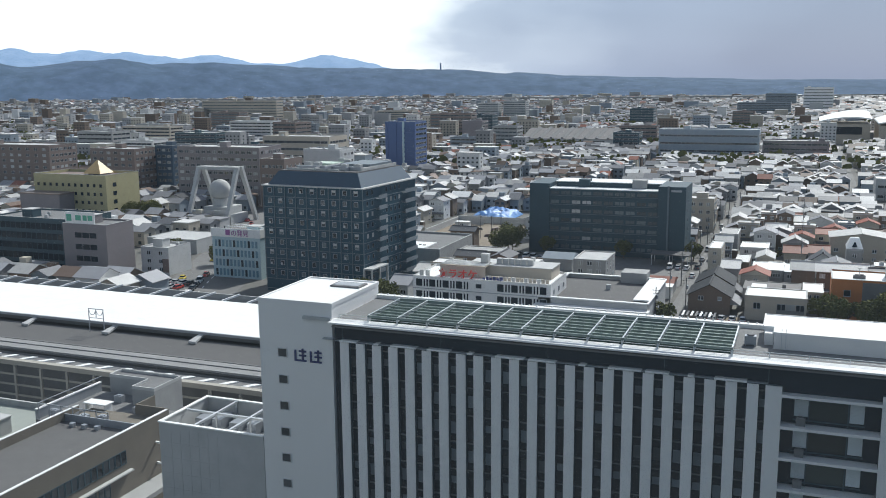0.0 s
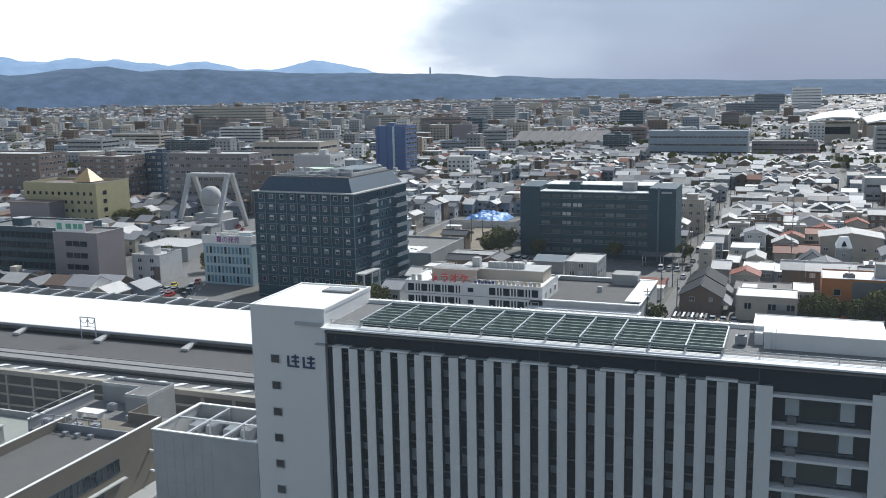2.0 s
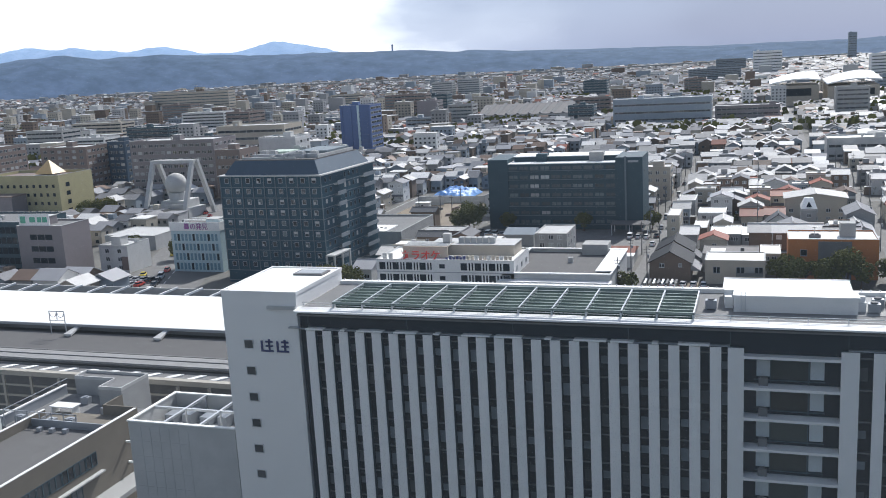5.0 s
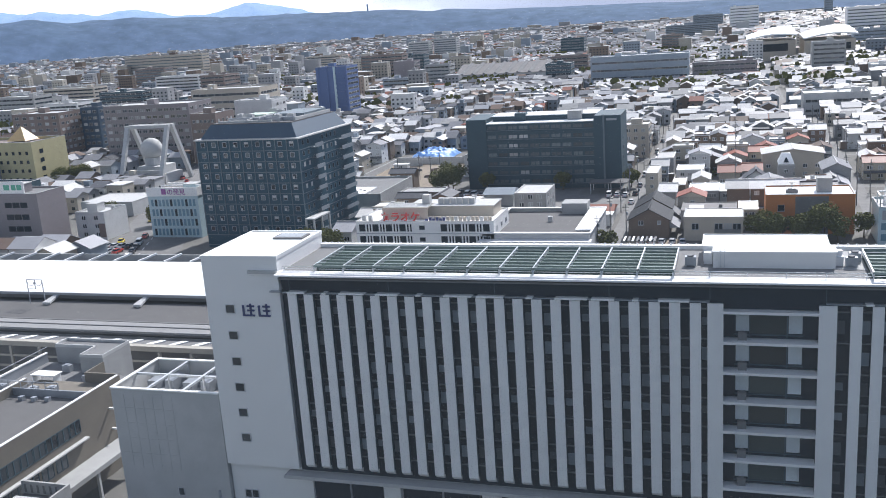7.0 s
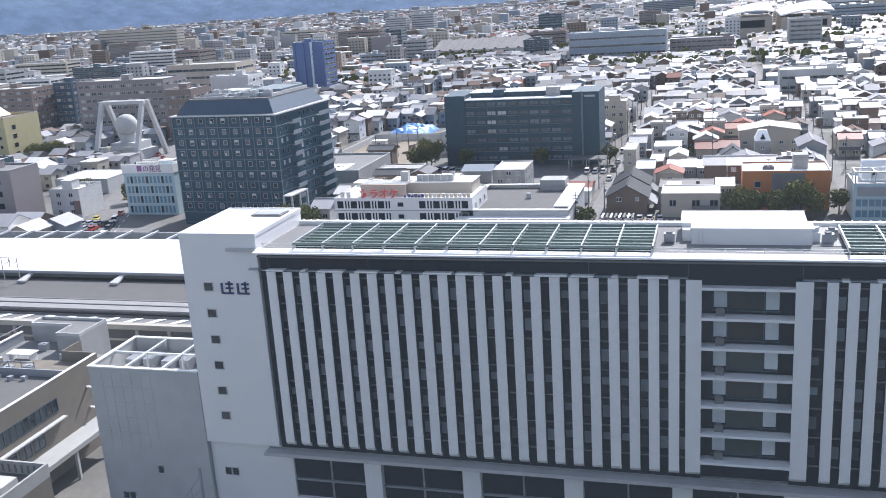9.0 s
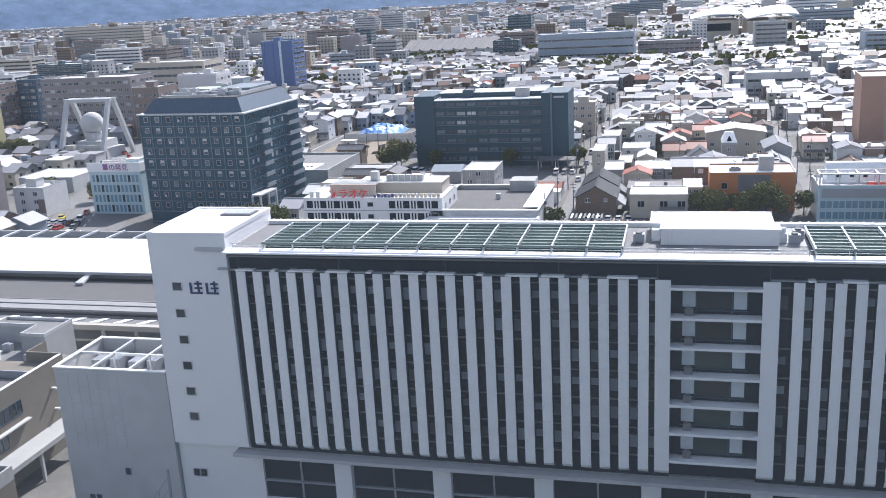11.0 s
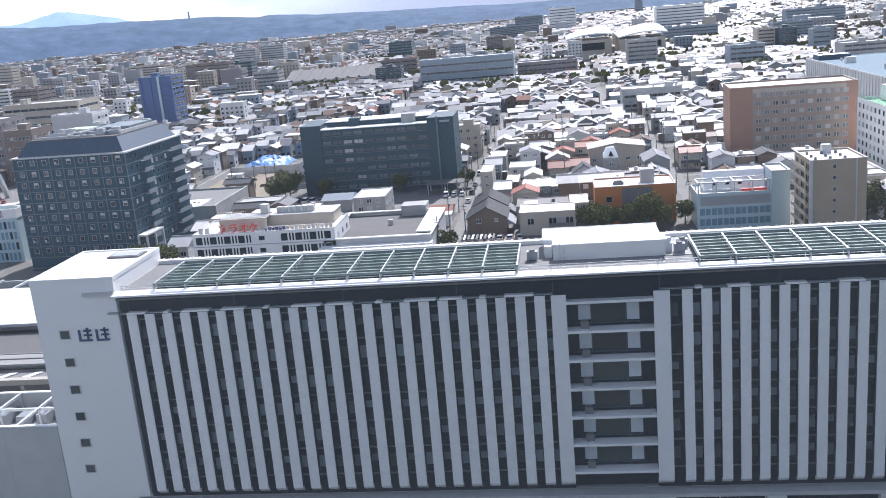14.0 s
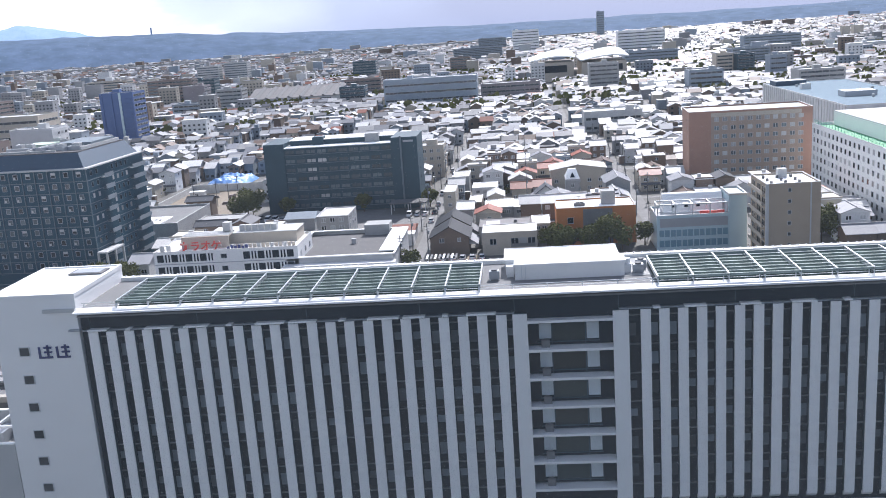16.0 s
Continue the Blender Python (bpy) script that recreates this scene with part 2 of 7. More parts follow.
# ---- building tools ----
class Shape:
    """Gathers boxes and other solids into one mesh."""

    def __init__(self):
        self.v, self.f, self.m = [], [], []

    def face_set(self, verts, faces, mat=0):
        n = len(self.v)
        self.v.extend(verts)
        self.f.extend([tuple(n + i for i in f) for f in faces])
        self.m.extend([mat] * len(faces))
        return self

    def box(self, x0, x1, y0, y1, z0, z1, mat=0, top=None):
        n = len(self.v)
        self.v.extend([(x0, y0, z0), (x1, y0, z0), (x1, y1, z0), (x0, y1, z0), (x0, y0, z1), (x1, y0, z1), (x1, y1, z1), (x0, y1, z1)])
        for i, f in enumerate(((0, 3, 2, 1), (4, 5, 6, 7), (0, 1, 5, 4), (1, 2, 6, 5), (2, 3, 7, 6), (3, 0, 4, 7))):
            self.f.append(tuple(n + k for k in f))
            self.m.append(top if (i == 1 and top is not None) else mat)
        return self

    def frustum(self, lo, hi, z0, z1, mat=0):
        """lo and hi: x0, x1, y0, y1 at the foot and at the top."""
        (a, b, c, d), (e, f, g, h) = lo, hi
        return self.face_set([(a, c, z0), (b, c, z0), (b, d, z0), (a, d, z0), (e, g, z1), (f, g, z1), (f, h, z1), (e, h, z1)],
                             [(0, 3, 2, 1), (4, 5, 6, 7), (0, 1, 5, 4), (1, 2, 6, 5), (2, 3, 7, 6), (3, 0, 4, 7)], mat)

    def beam(self, p, q, w, mat=0, h=None):
        """A square bar from p to q."""
        p, q = Vector(p), Vector(q)
        d = (q - p).normalized()
        side = d.cross(Vector((0, 0, 1)))
        side = Vector((1, 0, 0)) if side.length < 1e-3 else side.normalized()
        up = side.cross(d).normalized()
        s, u = side * w / 2, up * (h or w) / 2
        pts = [tuple(c + a * s + b * u) for c in (p, q) for a, b in ((-1, -1), (1, -1), (1, 1), (-1, 1))]
        return self.face_set(pts, [(3, 2, 1, 0), (4, 5, 6, 7), (0, 1, 5, 4), (1, 2, 6, 5), (2, 3, 7, 6), (3, 0, 4, 7)], mat)

    def tube(self, x, y, z0, z1, r0, r1=None, n=10, mat=0):
        r1 = r0 if r1 is None else r1
        pts = [(x + r * math.cos(2 * math.pi * i / n), y + r * math.sin(2 * math.pi * i / n), z) for z, r in ((z0, r0), (z1, r1)) for i in range(n)]
        faces = [(i, (i + 1) % n, n + (i + 1) % n, n + i) for i in range(n)] + [tuple(range(n))[::-1], tuple(range(n, 2 * n))]
        return self.face_set(pts, faces, mat)

    def gable(self, x0, x1, y0, y1, z0, rise, over=0.5, thick=0.18, along="x", mat=0, gable_mat=None):
        """A pitched roof of two slabs with eaves, and the gable walls under it."""
        if along == "x":
            c = (y0 + y1) / 2
            a0, a1, hw = x0 - over, x1 + over, (y1 - y0) / 2
            drop = over * rise / hw
            def pt(a, side, z):
                return (a, c + side * (hw + over), z) if side else (a, c, z)
        else:
            c = (x0 + x1) / 2
            a0, a1, hw = y0 - over, y1 + over, (x1 - x0) / 2
            drop = over * rise / hw
            def pt(a, side, z):
                return (c - side * (hw + over), a, z) if side else (c, a, z)
        lo, hi = z0 - drop, z0 + rise
        for s in (-1, 1):
            p = [pt(a0, s, lo), pt(a1, s, lo), pt(a1, 0, hi), pt(a0, 0, hi)]
            p += [(x, y, z + thick) for x, y, z in p]
            fs = [(0, 3, 2, 1), (4, 5, 6, 7), (0, 1, 5, 4), (1, 2, 6, 5), (2, 3, 7, 6), (3, 0, 4, 7)]
            self.face_set(p, fs if s < 0 else [f[::-1] for f in fs], mat)
        if gable_mat is not None:
            for a in ((x0, x1) if along == "x" else (y0, y1)):
                if along == "x":
                    self.face_set([(a, y0, z0), (a, y1, z0), (a, c, hi)], [(0, 1, 2)], gable_mat)
                else:
                    self.face_set([(x0, a, z0), (x1, a, z0), (c, a, hi)], [(0, 1, 2)], gable_mat)
        return self

    def mesh(self, name, mats):
        me = bpy.data.meshes.new(name)
        me.from_pydata(self.v, [], self.f)
        for m in mats:
            me.materials.append(m)
        if len(mats) > 1:
            me.polygons.foreach_set("material_index", self.m)
        me.update()
        return me


def mats_of(m):
    return list(m) if isinstance(m, (list, tuple)) else [m]


def part(name, shape, mats, parent, label="", at=None):
    me = shape if isinstance(shape, bpy.types.Mesh) else shape.mesh(name, mats_of(mats))
    ob = new(name, me)
    ob.parent = parent
    if at is not None:
        ob.matrix_basis = at
    return tagged(ob, label) if label else ob


def thing(name, x, y, z=0.0, rz=0.0, label="", category="", group="", kind=""):
    ob = new(name)
    ob.empty_display_size = 0.5
    ob.matrix_basis = pose(x, y, z, 0, 0, rz)
    return tagged(ob, label, category, group, kind)


def solid(name, shape, mats, label="", category="", group="", kind="", at=None):
    ob = new(name, shape.mesh(name, mats_of(mats)))
    if at is not None:
        ob.matrix_basis = at
    return tagged(ob, label, category, group, kind)


_cache = {}


def window_mesh(w, h, frame_mat, glass_mat, split=1, sill=True, glazed=True, rim=0.09):
    """A framed window that faces -y, its foot at z = 0 and its middle at x = 0; the frame is proud of the wall by 7 cm, the panes sunk in it."""
    key = ("win", round(w, 2), round(h, 2), frame_mat.name, glass_mat.name, split, sill, glazed, rim)
    if key not in _cache:
        s, b = Shape(), min(rim, w * 0.12)
        xs = [-w / 2]
        for i in range(split):
            xs += [-w / 2 + w * i / split + b, -w / 2 + w * (i + 1) / split - b]
        xs.append(w / 2)
        zs = [0, b, h - b, h]
        idx = {}

        def vert(x, y, z):
            k = (round(x, 4), y, round(z, 4))
            if k not in idx:
                idx[k] = len(s.v)
                s.v.append((x, y, z))
            return idx[k]

        def quad(pts, m):
            s.f.append(tuple(vert(*q) for q in pts))
            s.m.append(m)

        f, k = -0.07, -0.02
        for i in range(len(xs) - 1):
            for j in range(3):
                x0, x1, z0, z1 = xs[i], xs[i + 1], zs[j], zs[j + 1]
                if i % 2 == 1 and j == 1:
                    if glazed:
                        quad([(x0, k, z0), (x1, k, z0), (x1, k, z1), (x0, k, z1)], 1)
                    quad([(x0, f, z0), (x1, f, z0), (x1, k, z0), (x0, k, z0)], 0)
                    quad([(x0, k, z1), (x1, k, z1), (x1, f, z1), (x0, f, z1)], 0)
                    quad([(x0, f, z0), (x0, k, z0), (x0, k, z1), (x0, f, z1)], 0)
                    quad([(x1, k, z0), (x1, f, z0), (x1, f, z1), (x1, k, z1)], 0)
                else:
                    quad([(x0, f, z0), (x1, f, z0), (x1, f, z1), (x0, f, z1)], 0)
        for i in range(len(xs) - 1):
            quad([(xs[i], 0.03, 0), (xs[i + 1], 0.03, 0), (xs[i + 1], f, 0), (xs[i], f, 0)], 0)
            quad([(xs[i], f, h), (xs[i + 1], f, h), (xs[i + 1], 0.03, h), (xs[i], 0.03, h)], 0)
        for j in range(3):
            quad([(-w / 2, 0.03, zs[j]), (-w / 2, f, zs[j]), (-w / 2, f, zs[j + 1]), (-w / 2, 0.03, zs[j + 1])], 0)
            quad([(w / 2, f, zs[j]), (w / 2, 0.03, zs[j]), (w / 2, 0.03, zs[j + 1]), (w / 2, f, zs[j + 1])], 0)
        if sill:
            quad([(-w / 2, f, 0), (w / 2, f, 0), (w / 2 + .06, -.16, -.02), (-w / 2 - .06, -.16, -.02)], 0)
            quad([(-w / 2 - .06, -.16, -.02), (w / 2 + .06, -.16, -.02), (w / 2 + .06, -.16, -.08), (-w / 2 - .06, -.16, -.08)], 0)
        _cache[key] = s.mesh("window", [frame_mat, glass_mat])
    return _cache[key]


def glazed_window(root, w, h, frame_mat, glass_mat, split, at, name="window", rim=0.09):
    """A window whose pane is a part of its own."""
    ob = part(name, window_mesh(w, h, frame_mat, glass_mat, split, False, False, rim), None, root, at=at)
    key = ("pane", round(w, 2), round(h, 2), glass_mat.name, rim)
    if key not in _cache:
        _cache[key] = Shape().box(-w / 2 + rim, w / 2 - rim, -0.03, 0.02, rim, h - rim).mesh("pane", [glass_mat])
    part("pane", _cache[key], None, ob)
    return ob


TURNS = {"front": 0, "right": 90, "back": 180, "left": -90}


def on_face(w, d, side, u, z):
    """The pose of a part at u along a face (from its left end as one looks at it) of a w x d block whose middle is the origin."""
    if side == "front":
        return pose(-w / 2 + u, -d / 2, z)
    if side == "right":
        return pose(w / 2, -d / 2 + u, z, 0, 0, 90)
    if side == "left":
        return pose(-w / 2, d / 2 - u, z, 0, 0, -90)
    return pose(w / 2 - u, d / 2, z, 0, 0, 180)


def window_grid(root, w, d, side, u0, u1, cols, z_list, ww, wh, frame_mat, glass=None, split=1, rng=None, name="window", sill=False, panes=False, rim=0.09):
    step = (u1 - u0) / cols
    for z in z_list:
        for c in range(cols):
            g = glass or (CURTAIN if (rng or random).random() < 0.3 else WINGLASS)
            at = on_face(w, d, side, u0 + step * (c + 0.5), z)
            if panes:
                glazed_window(root, ww, wh, frame_mat, g, split, at, name, rim)
            else:
                part(name, window_mesh(ww, wh, frame_mat, g, split, sill), None, root, at=at)


def rooftop(root, w, d, h, rng, wall, n=3):
    """A stair head and some plant on a flat roof."""
    pw, pd = min(4.5, w * 0.35), min(4.0, d * 0.45)
    px, py = rng.uniform(-w / 2 + pw, w / 2 - pw), rng.uniform(-d / 2 + pd * .8, d / 2 - pd * .8)
    part("stair_head", Shape().box(px - pw / 2, px + pw / 2, py - pd / 2, py + pd / 2, h - 0.02, h + 2.6).box(px - pw / 2 - .15, px + pw / 2 + .15, py - pd / 2 - .15, py + pd / 2 + .15, h + 2.6, h + 2.8, 1), [wall, PALE], root)
    for i in range(n):
        x, y = rng.uniform(-w / 2 + 1.2, w / 2 - 1.2), rng.uniform(-d / 2 + 1.2, d / 2 - 1.2)
        s = Shape().box(x - .6, x + .6, y - .45, y + .45, h + 0.15, h + 1.3).box(x - .5, x - .4, y - .4, y + .4, h - 0.02, h + .15).box(x + .4, x + .5, y - .4, y + .4, h - 0.02, h + .15)
        s.tube(x, y, h + 1.3, h + 1.4, 0.36, n=8)
        part("roof_unit", s, PALE, root)


def block(name, x0, x1, y0, y1, h, wall, label, category="building", rz=0.0, parapet=0.7, roof=None, floors=0, front=0, right=0, left=0, ww=1.5, wh=1.4, first=1.2, frame_mat=None, glass=None, split=2, seed=1, bands=False, plant=3, group="", coping=None):
    """A flat-roofed building: body, roof deck, parapet, windows row by row, plant on the roof."""
    w, d = x1 - x0, y1 - y0
    rng = random.Random(seed)
    root = thing(name, (x0 + x1) / 2, (y0 + y1) / 2, 0, rz, label, category, group)
    part("wall", Shape().box(-w / 2, w / 2, -d / 2, d / 2, 0, h - 0.3), wall, root)
    part("roof", Shape().box(-w / 2 + .25, w / 2 - .25, -d / 2 + .25, d / 2 - .25, h - 0.3, h), roof or PALE, root)
    p = Shape()
    t = 0.25
    p.box(-w / 2, w / 2, -d / 2, -d / 2 + t, h - 0.3, h + parapet).box(-w / 2, w / 2, d / 2 - t, d / 2, h - 0.3, h + parapet)
    p.box(-w / 2, -w / 2 + t, -d / 2 + t, d / 2 - t, h - 0.3, h + parapet).box(w / 2 - t, w / 2, -d / 2 + t, d / 2 - t, h - 0.3, h + parapet)
    part("parapet", p, wall, root)
    c = Shape()
    c.box(-w / 2 - .06, w / 2 + .06, -d / 2 - .06, -d / 2 + t + .06, h + parapet, h + parapet + .08).box(-w / 2 - .06, w / 2 + .06, d / 2 - t - .06, d / 2 + .06, h + parapet, h + parapet + .08)
    c.box(-w / 2 - .06, -w / 2 + t + .06, -d / 2 + t + .06, d / 2 - t - .06, h + parapet, h + parapet + .08).box(w / 2 - t - .06, w / 2 + .06, -d / 2 + t + .06, d / 2 - t - .06, h + parapet, h + parapet + .08)
    part("coping", c, coping or PALE, root)
    if floors:
        fh = (h - 0.4) / floors
        zs = [fh * k + first for k in range(floors)]
        fm = frame_mat or STEEL
        for side, n, ln in (("front", front, w), ("right", right, d), ("left", left, d)):
            if n and not bands:
                window_grid(root, w, d, side, 0.8, ln - 0.8, n, zs, ww, wh, fm, glass, split, rng)
            elif n:
                for z in zs:
                    part("window_band", window_mesh(ln - 2.0, wh, fm, glass or WINGLASS, max(2, n), False), None, root, at=on_face(w, d, side, ln / 2, z))
    if plant:
        rooftop(root, w, d, h, rng, wall, plant)
    return root


# ---- ground, roads, hills ----
g = Shape()
g.face_set([(-4950, -1500, 0), (4950, -1500, 0), (4950, 4950, 0), (-4950, 4950, 0)], [(0, 1, 2, 3)])
solid("ground", g, GROUND, "grey brown built-up town ground", "ground", kind="structure")


def road(name, x0, x1, y0, y1, z=0.02, mat=None):
    return solid(name, Shape().box(x0, x1, y0, y1, -0.2, z), mat or ASPHALT, "narrow grey asphalt street between houses", "road", kind="structure")


LANES_X = [(17.6, 4.2, 140, 470), (74.0, 5.0, 420, 1100), (86.0, 4.6, 150, 420), (-58.0, 4.0, 300, 700), (-118.0, 6.0, 120, 600), (134.0, 5.0, 240, 800)]
LANES_Y = [(236.0, 3.4, 20, 200), (302.0, 3.6, -110, 250), (372.0, 4.0, -300, 300), (455.0, 5.0, -400, 330), (560.0, 5.0, -450, 380), (690.0, 5.0, -500, 420)]
for cx, wd, a, b in LANES_X:
    road("road", cx - wd / 2, cx + wd / 2, a, b)
for cy, wd, a, b in LANES_Y:
    road("road", a, b, cy - wd / 2, cy + wd / 2, 0.026)
road("road", -420, 120, 96, 118, 0.03)
ave = Shape()
ave.face_set([(-122, 112, 0.034), (-96, 112, 0.034), (-166, 282, 0.034), (-196, 282, 0.034)], [(0, 1, 2, 3)])
ave.face_set([(-196, 282, 0.03), (-166, 282, 0.03), (-235, 470, 0.03), (-255, 470, 0.03)], [(0, 1, 2, 3)])
solid("road_avenue", ave, ASPHALT, "wide asphalt avenue with traffic lanes", "road", kind="structure")
for k in range(26):
    f = k / 25
    cx_, cy_ = -109 - 72 * f, 114 + 166 * f
    solid("lane_mark", Shape().beam((cx_, cy_, .05), (cx_ - 1.4, cy_ + 3.2, .05), .25, 0, .02), WHITEROOF, "white painted lane mark on asphalt", "road marking", kind="structure")


def ridge(name, dist, az0, az1, top, foot, mat, label, seed, depth=500, rough=0.35):
    """A range of hills on an arc about the town, its height given by top(azimuth) in metres."""
    s, n, rows = Shape(), 220, 9
    pts = []
    for j in range(rows):
        f = j / (rows - 1)
        for i in range(n + 1):
            az = radians(az0 + (az1 - az0) * i / n)
            r = dist + depth * f
            x, y = 48 + r * math.sin(az), -91 + r * math.cos(az)
            h = top(math.degrees(az)) * math.sin(min(1.0, f * 1.6) * math.pi / 2) * (1 if f < 0.8 else (1 - f) / 0.2)
            h *= 1 + rough * (noise.fractal((x / 260 + seed, y / 260, seed), 1.0, 2.0, 5) - 0.1) if f > .25 else 1.0
            pts.append((x, y, max(-2.0, h + foot)))
    w = n + 1
    s.face_set(pts, [(j * w + i, j * w + i + 1, (j + 1) * w + i + 1, (j + 1) * w + i) for j in range(rows - 1) for i in range(n)])
    ob = solid(name, s, mat, label, "hills", kind="structure")
    for p in ob.data.polygons:
        p.use_smooth = True
    return ob


def bump_at(a, c, w):
    return math.exp(-((a - c) / w) ** 2)


def far_top(a):
    low = min(1.0, max(0.0, (a + 25) / 6))
    return 130 - 100 * low + 70 * bump_at(a, -46, 4) + 78 * bump_at(a, -39.5, 3.8) + 50 * bump_at(a, -34.3, 1.8) + 56 * bump_at(a, -28.2, 2.2)


ridge("backdrop_far_mountains", 4250, -62, -18, far_top, -2, FARHILL_HAZE, "far mountain range, its blue haze put in as glow", 3.1, 550, 0.16)


def wooded_top(a):
    u = min(1.0, max(0.0, (2 - a) / 34))
    return 55 + 68 * u * u * (3 - 2 * u) + 8 * bump_at(a, -23, 4) + 35 * bump_at(a, -40, 2.2) + 14 * bump_at(a, -36, 3) + 24 * bump_at(a, -46.5, 1.6) + 12 * bump_at(a, -43, 2)


ridge("backdrop_wooded_hills", 3300, -66, 60, wooded_top, -2, FOREST_HAZE, "wooded hills on the horizon, blue haze put in as glow", 7.7, 700, 0.14)
s = Shape()
s.tube(-1322, 3440, 90, 127, 4, 3, 8).tube(-1322, 3440, 127, 131, 5, 2, 8)
# the tower takes the haze emission of the hills
solid("lookout_tower", s, FOREST_HAZE, "small tower on a wooded hill, with the hill's haze glow", "tower")

# ---- the long hotel over the station ----
hotel = thing("hotel", 35, 6, 0, 0, "long white hotel with vertical white fins and dark glass", "building")
HX, HY = -35, -6      # plan coordinates are taken from the hotel's front left corner


def hp(name, shape, mats, label="", parent=None):
    ob = part(name, shape, mats, parent or hotel, label)
    if parent is None:
        ob.matrix_basis = pose(HX, HY, 0)
    return ob


R_END = 100.0
# glass runs on below the fins as a dark strip for the shadow there
hp("glass_wall", Shape().box(0.1, 47.7, 0.45, 12.0, 11.85, 35.5).box(47.7, 56.35, 0.45, 12.0, 33.0, 35.5).box(56.35, R_END, 0.45, 12.0, 11.85, 35.5).box(47.7, 56.35, 1.05, 12.0, 11.85, 33.0), DARKGLASS, "dark glazing behind the fins")
slab = Shape().box(-0.05, R_END + .5, 0.55, 12.6, 35.6, 36.0)
slab.face_set([(x, y, z) for x in (-0.05, R_END + .5) for y, z in ((-0.9, 35.86), (0.55, 35.6), (0.55, 36.2), (-0.9, 36.04))], [(0, 1, 2, 3), (7, 6, 5, 4), (0, 4, 5, 1), (1, 5, 6, 2), (2, 6, 7, 3), (3, 7, 4, 0)])
hp("roof_slab", slab, WHITEROOF, "white overhanging roof slab")
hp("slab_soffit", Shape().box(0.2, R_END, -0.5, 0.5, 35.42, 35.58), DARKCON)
hp("roof_deck", Shape().box(0.1, R_END, 0.6, 12.2, 36.0, 36.06), DARKCON)
hp("roof_walk", Shape().box(57.9, 60.9, 4.0, 11.6, 36.06, 36.12), CONCRETE)
# fins
fin_cache = {}


def fin(x0, width, deep=0.5):
    key = (round(width, 3), deep)
    if key not in fin_cache:
        s = Shape()
        s.box(0, width, 0, .14, 0.5, 21.3)
        s.face_set([(0, 0, 0.5), (width, 0, 0.5), (width, deep, 0), (0, deep, 0), (0, deep, 0.5), (width, deep, 0.5)], [(0, 3, 2, 1), (0, 4, 3), (1, 2, 5), (3, 4, 5, 2)])
        s.box(.05, width - .05, .14, deep + .25, 0.5, 21.25, 1)
        for k in range(1, 7):
            s.box(-0.012, width + 0.012, -0.012, 0.1, 0.5 + k * 3.13 - .02, 0.5 + k * 3.13 + .02)
        fin_cache[key] = s.mesh("fin", [FIN, CHARCOAL])
    ob = part("fin", fin_cache[key], None, hotel)
    ob.matrix_basis = pose(HX + x0, HY - 0.3, 12.4)
    return ob


PITCH = 1.975
left_fins = [1.05 + PITCH * i for i in range(23)]
for x in left_fins:
    fin(x + .03, 1.07)
fin(46.2, 1.5)
fin(56.35, 1.6)
right_fins = [59.1 + 1.862 * i for i in range(21)]
for x in right_fins:
    fin(x + .03, 1.02)
# blinds and panes seen between the fins, floor by floor
rng = random.Random(4)
SHELF = [33.02 - 3.13 * k for k in range(7)]
gaps = [(a + 1.13, b) for a, b in zip(left_fins, left_fins[1:] + [46.2])] + [(57.95, 59.1)] + [(a + 1.06, b) for a, b in zip(right_fins, right_fins[1:])]
pane_mesh = Shape().box(0.02, 0.78, 0, 0.05, 0, 1.35).mesh("blind", [BLIND])
low_mesh = Shape().box(0.02, 0.78, 0, 0.05, 0.55, 1.35).mesh("blind", [BLIND])
for a, b in gaps:
    for k, z in enumerate(SHELF[1:]):
        if rng.random() < 0.86:
            ob = part("blind", pane_mesh if rng.random() < 0.7 else low_mesh, None, hotel)
            ob.matrix_basis = pose(HX + a, HY + 0.38, z + 1.1 - 0.25)
for k, z in enumerate(SHELF):
    hp("transom", Shape().box(0.9, 46.1, 0.30, 0.44, z - .12, z + .02).box(58, R_END, 0.30, 0.44, z - .12, z + .02), DARKCON)
# the top band of glass
for x in (1.05, 12.9, 24.7, 36.6, 46.4, 57.0, 68.6, 80.2):
    hp("mullion", Shape().box(x, x + 0.05, 0.38, 0.44, 33.75, 35.35), CHARCOAL)
hp("gutter", Shape().box(0.2, 46.4, 0.0, 0.42, 33.7, 33.82).box(57, R_END, 0.0, 0.42, 33.7, 33.82), GREYMETAL)
# white strips put in for bright glints along the glass band
for x, ln in [(1.1, 2.1), (5.3, .5), (7.3, 3.0), (11.6, 2.6), (16.2, .6), (19.3, 3.1), (22.9, 2.9), (28.2, .7), (31.2, 3.3), (34.9, 2.3), (39.0, .6), (41.5, 3.0), (60.4, .7), (63.5, 2.2), (69.0, 2.0), (74, 2.4), (79, .8)]:
    hp("glass_ledge", Shape().box(x, x + ln, -0.42, 0.42, 33.86, 33.92).box(x, x + ln, -0.46, -0.42, 33.8, 34.0), WHITEROOF)
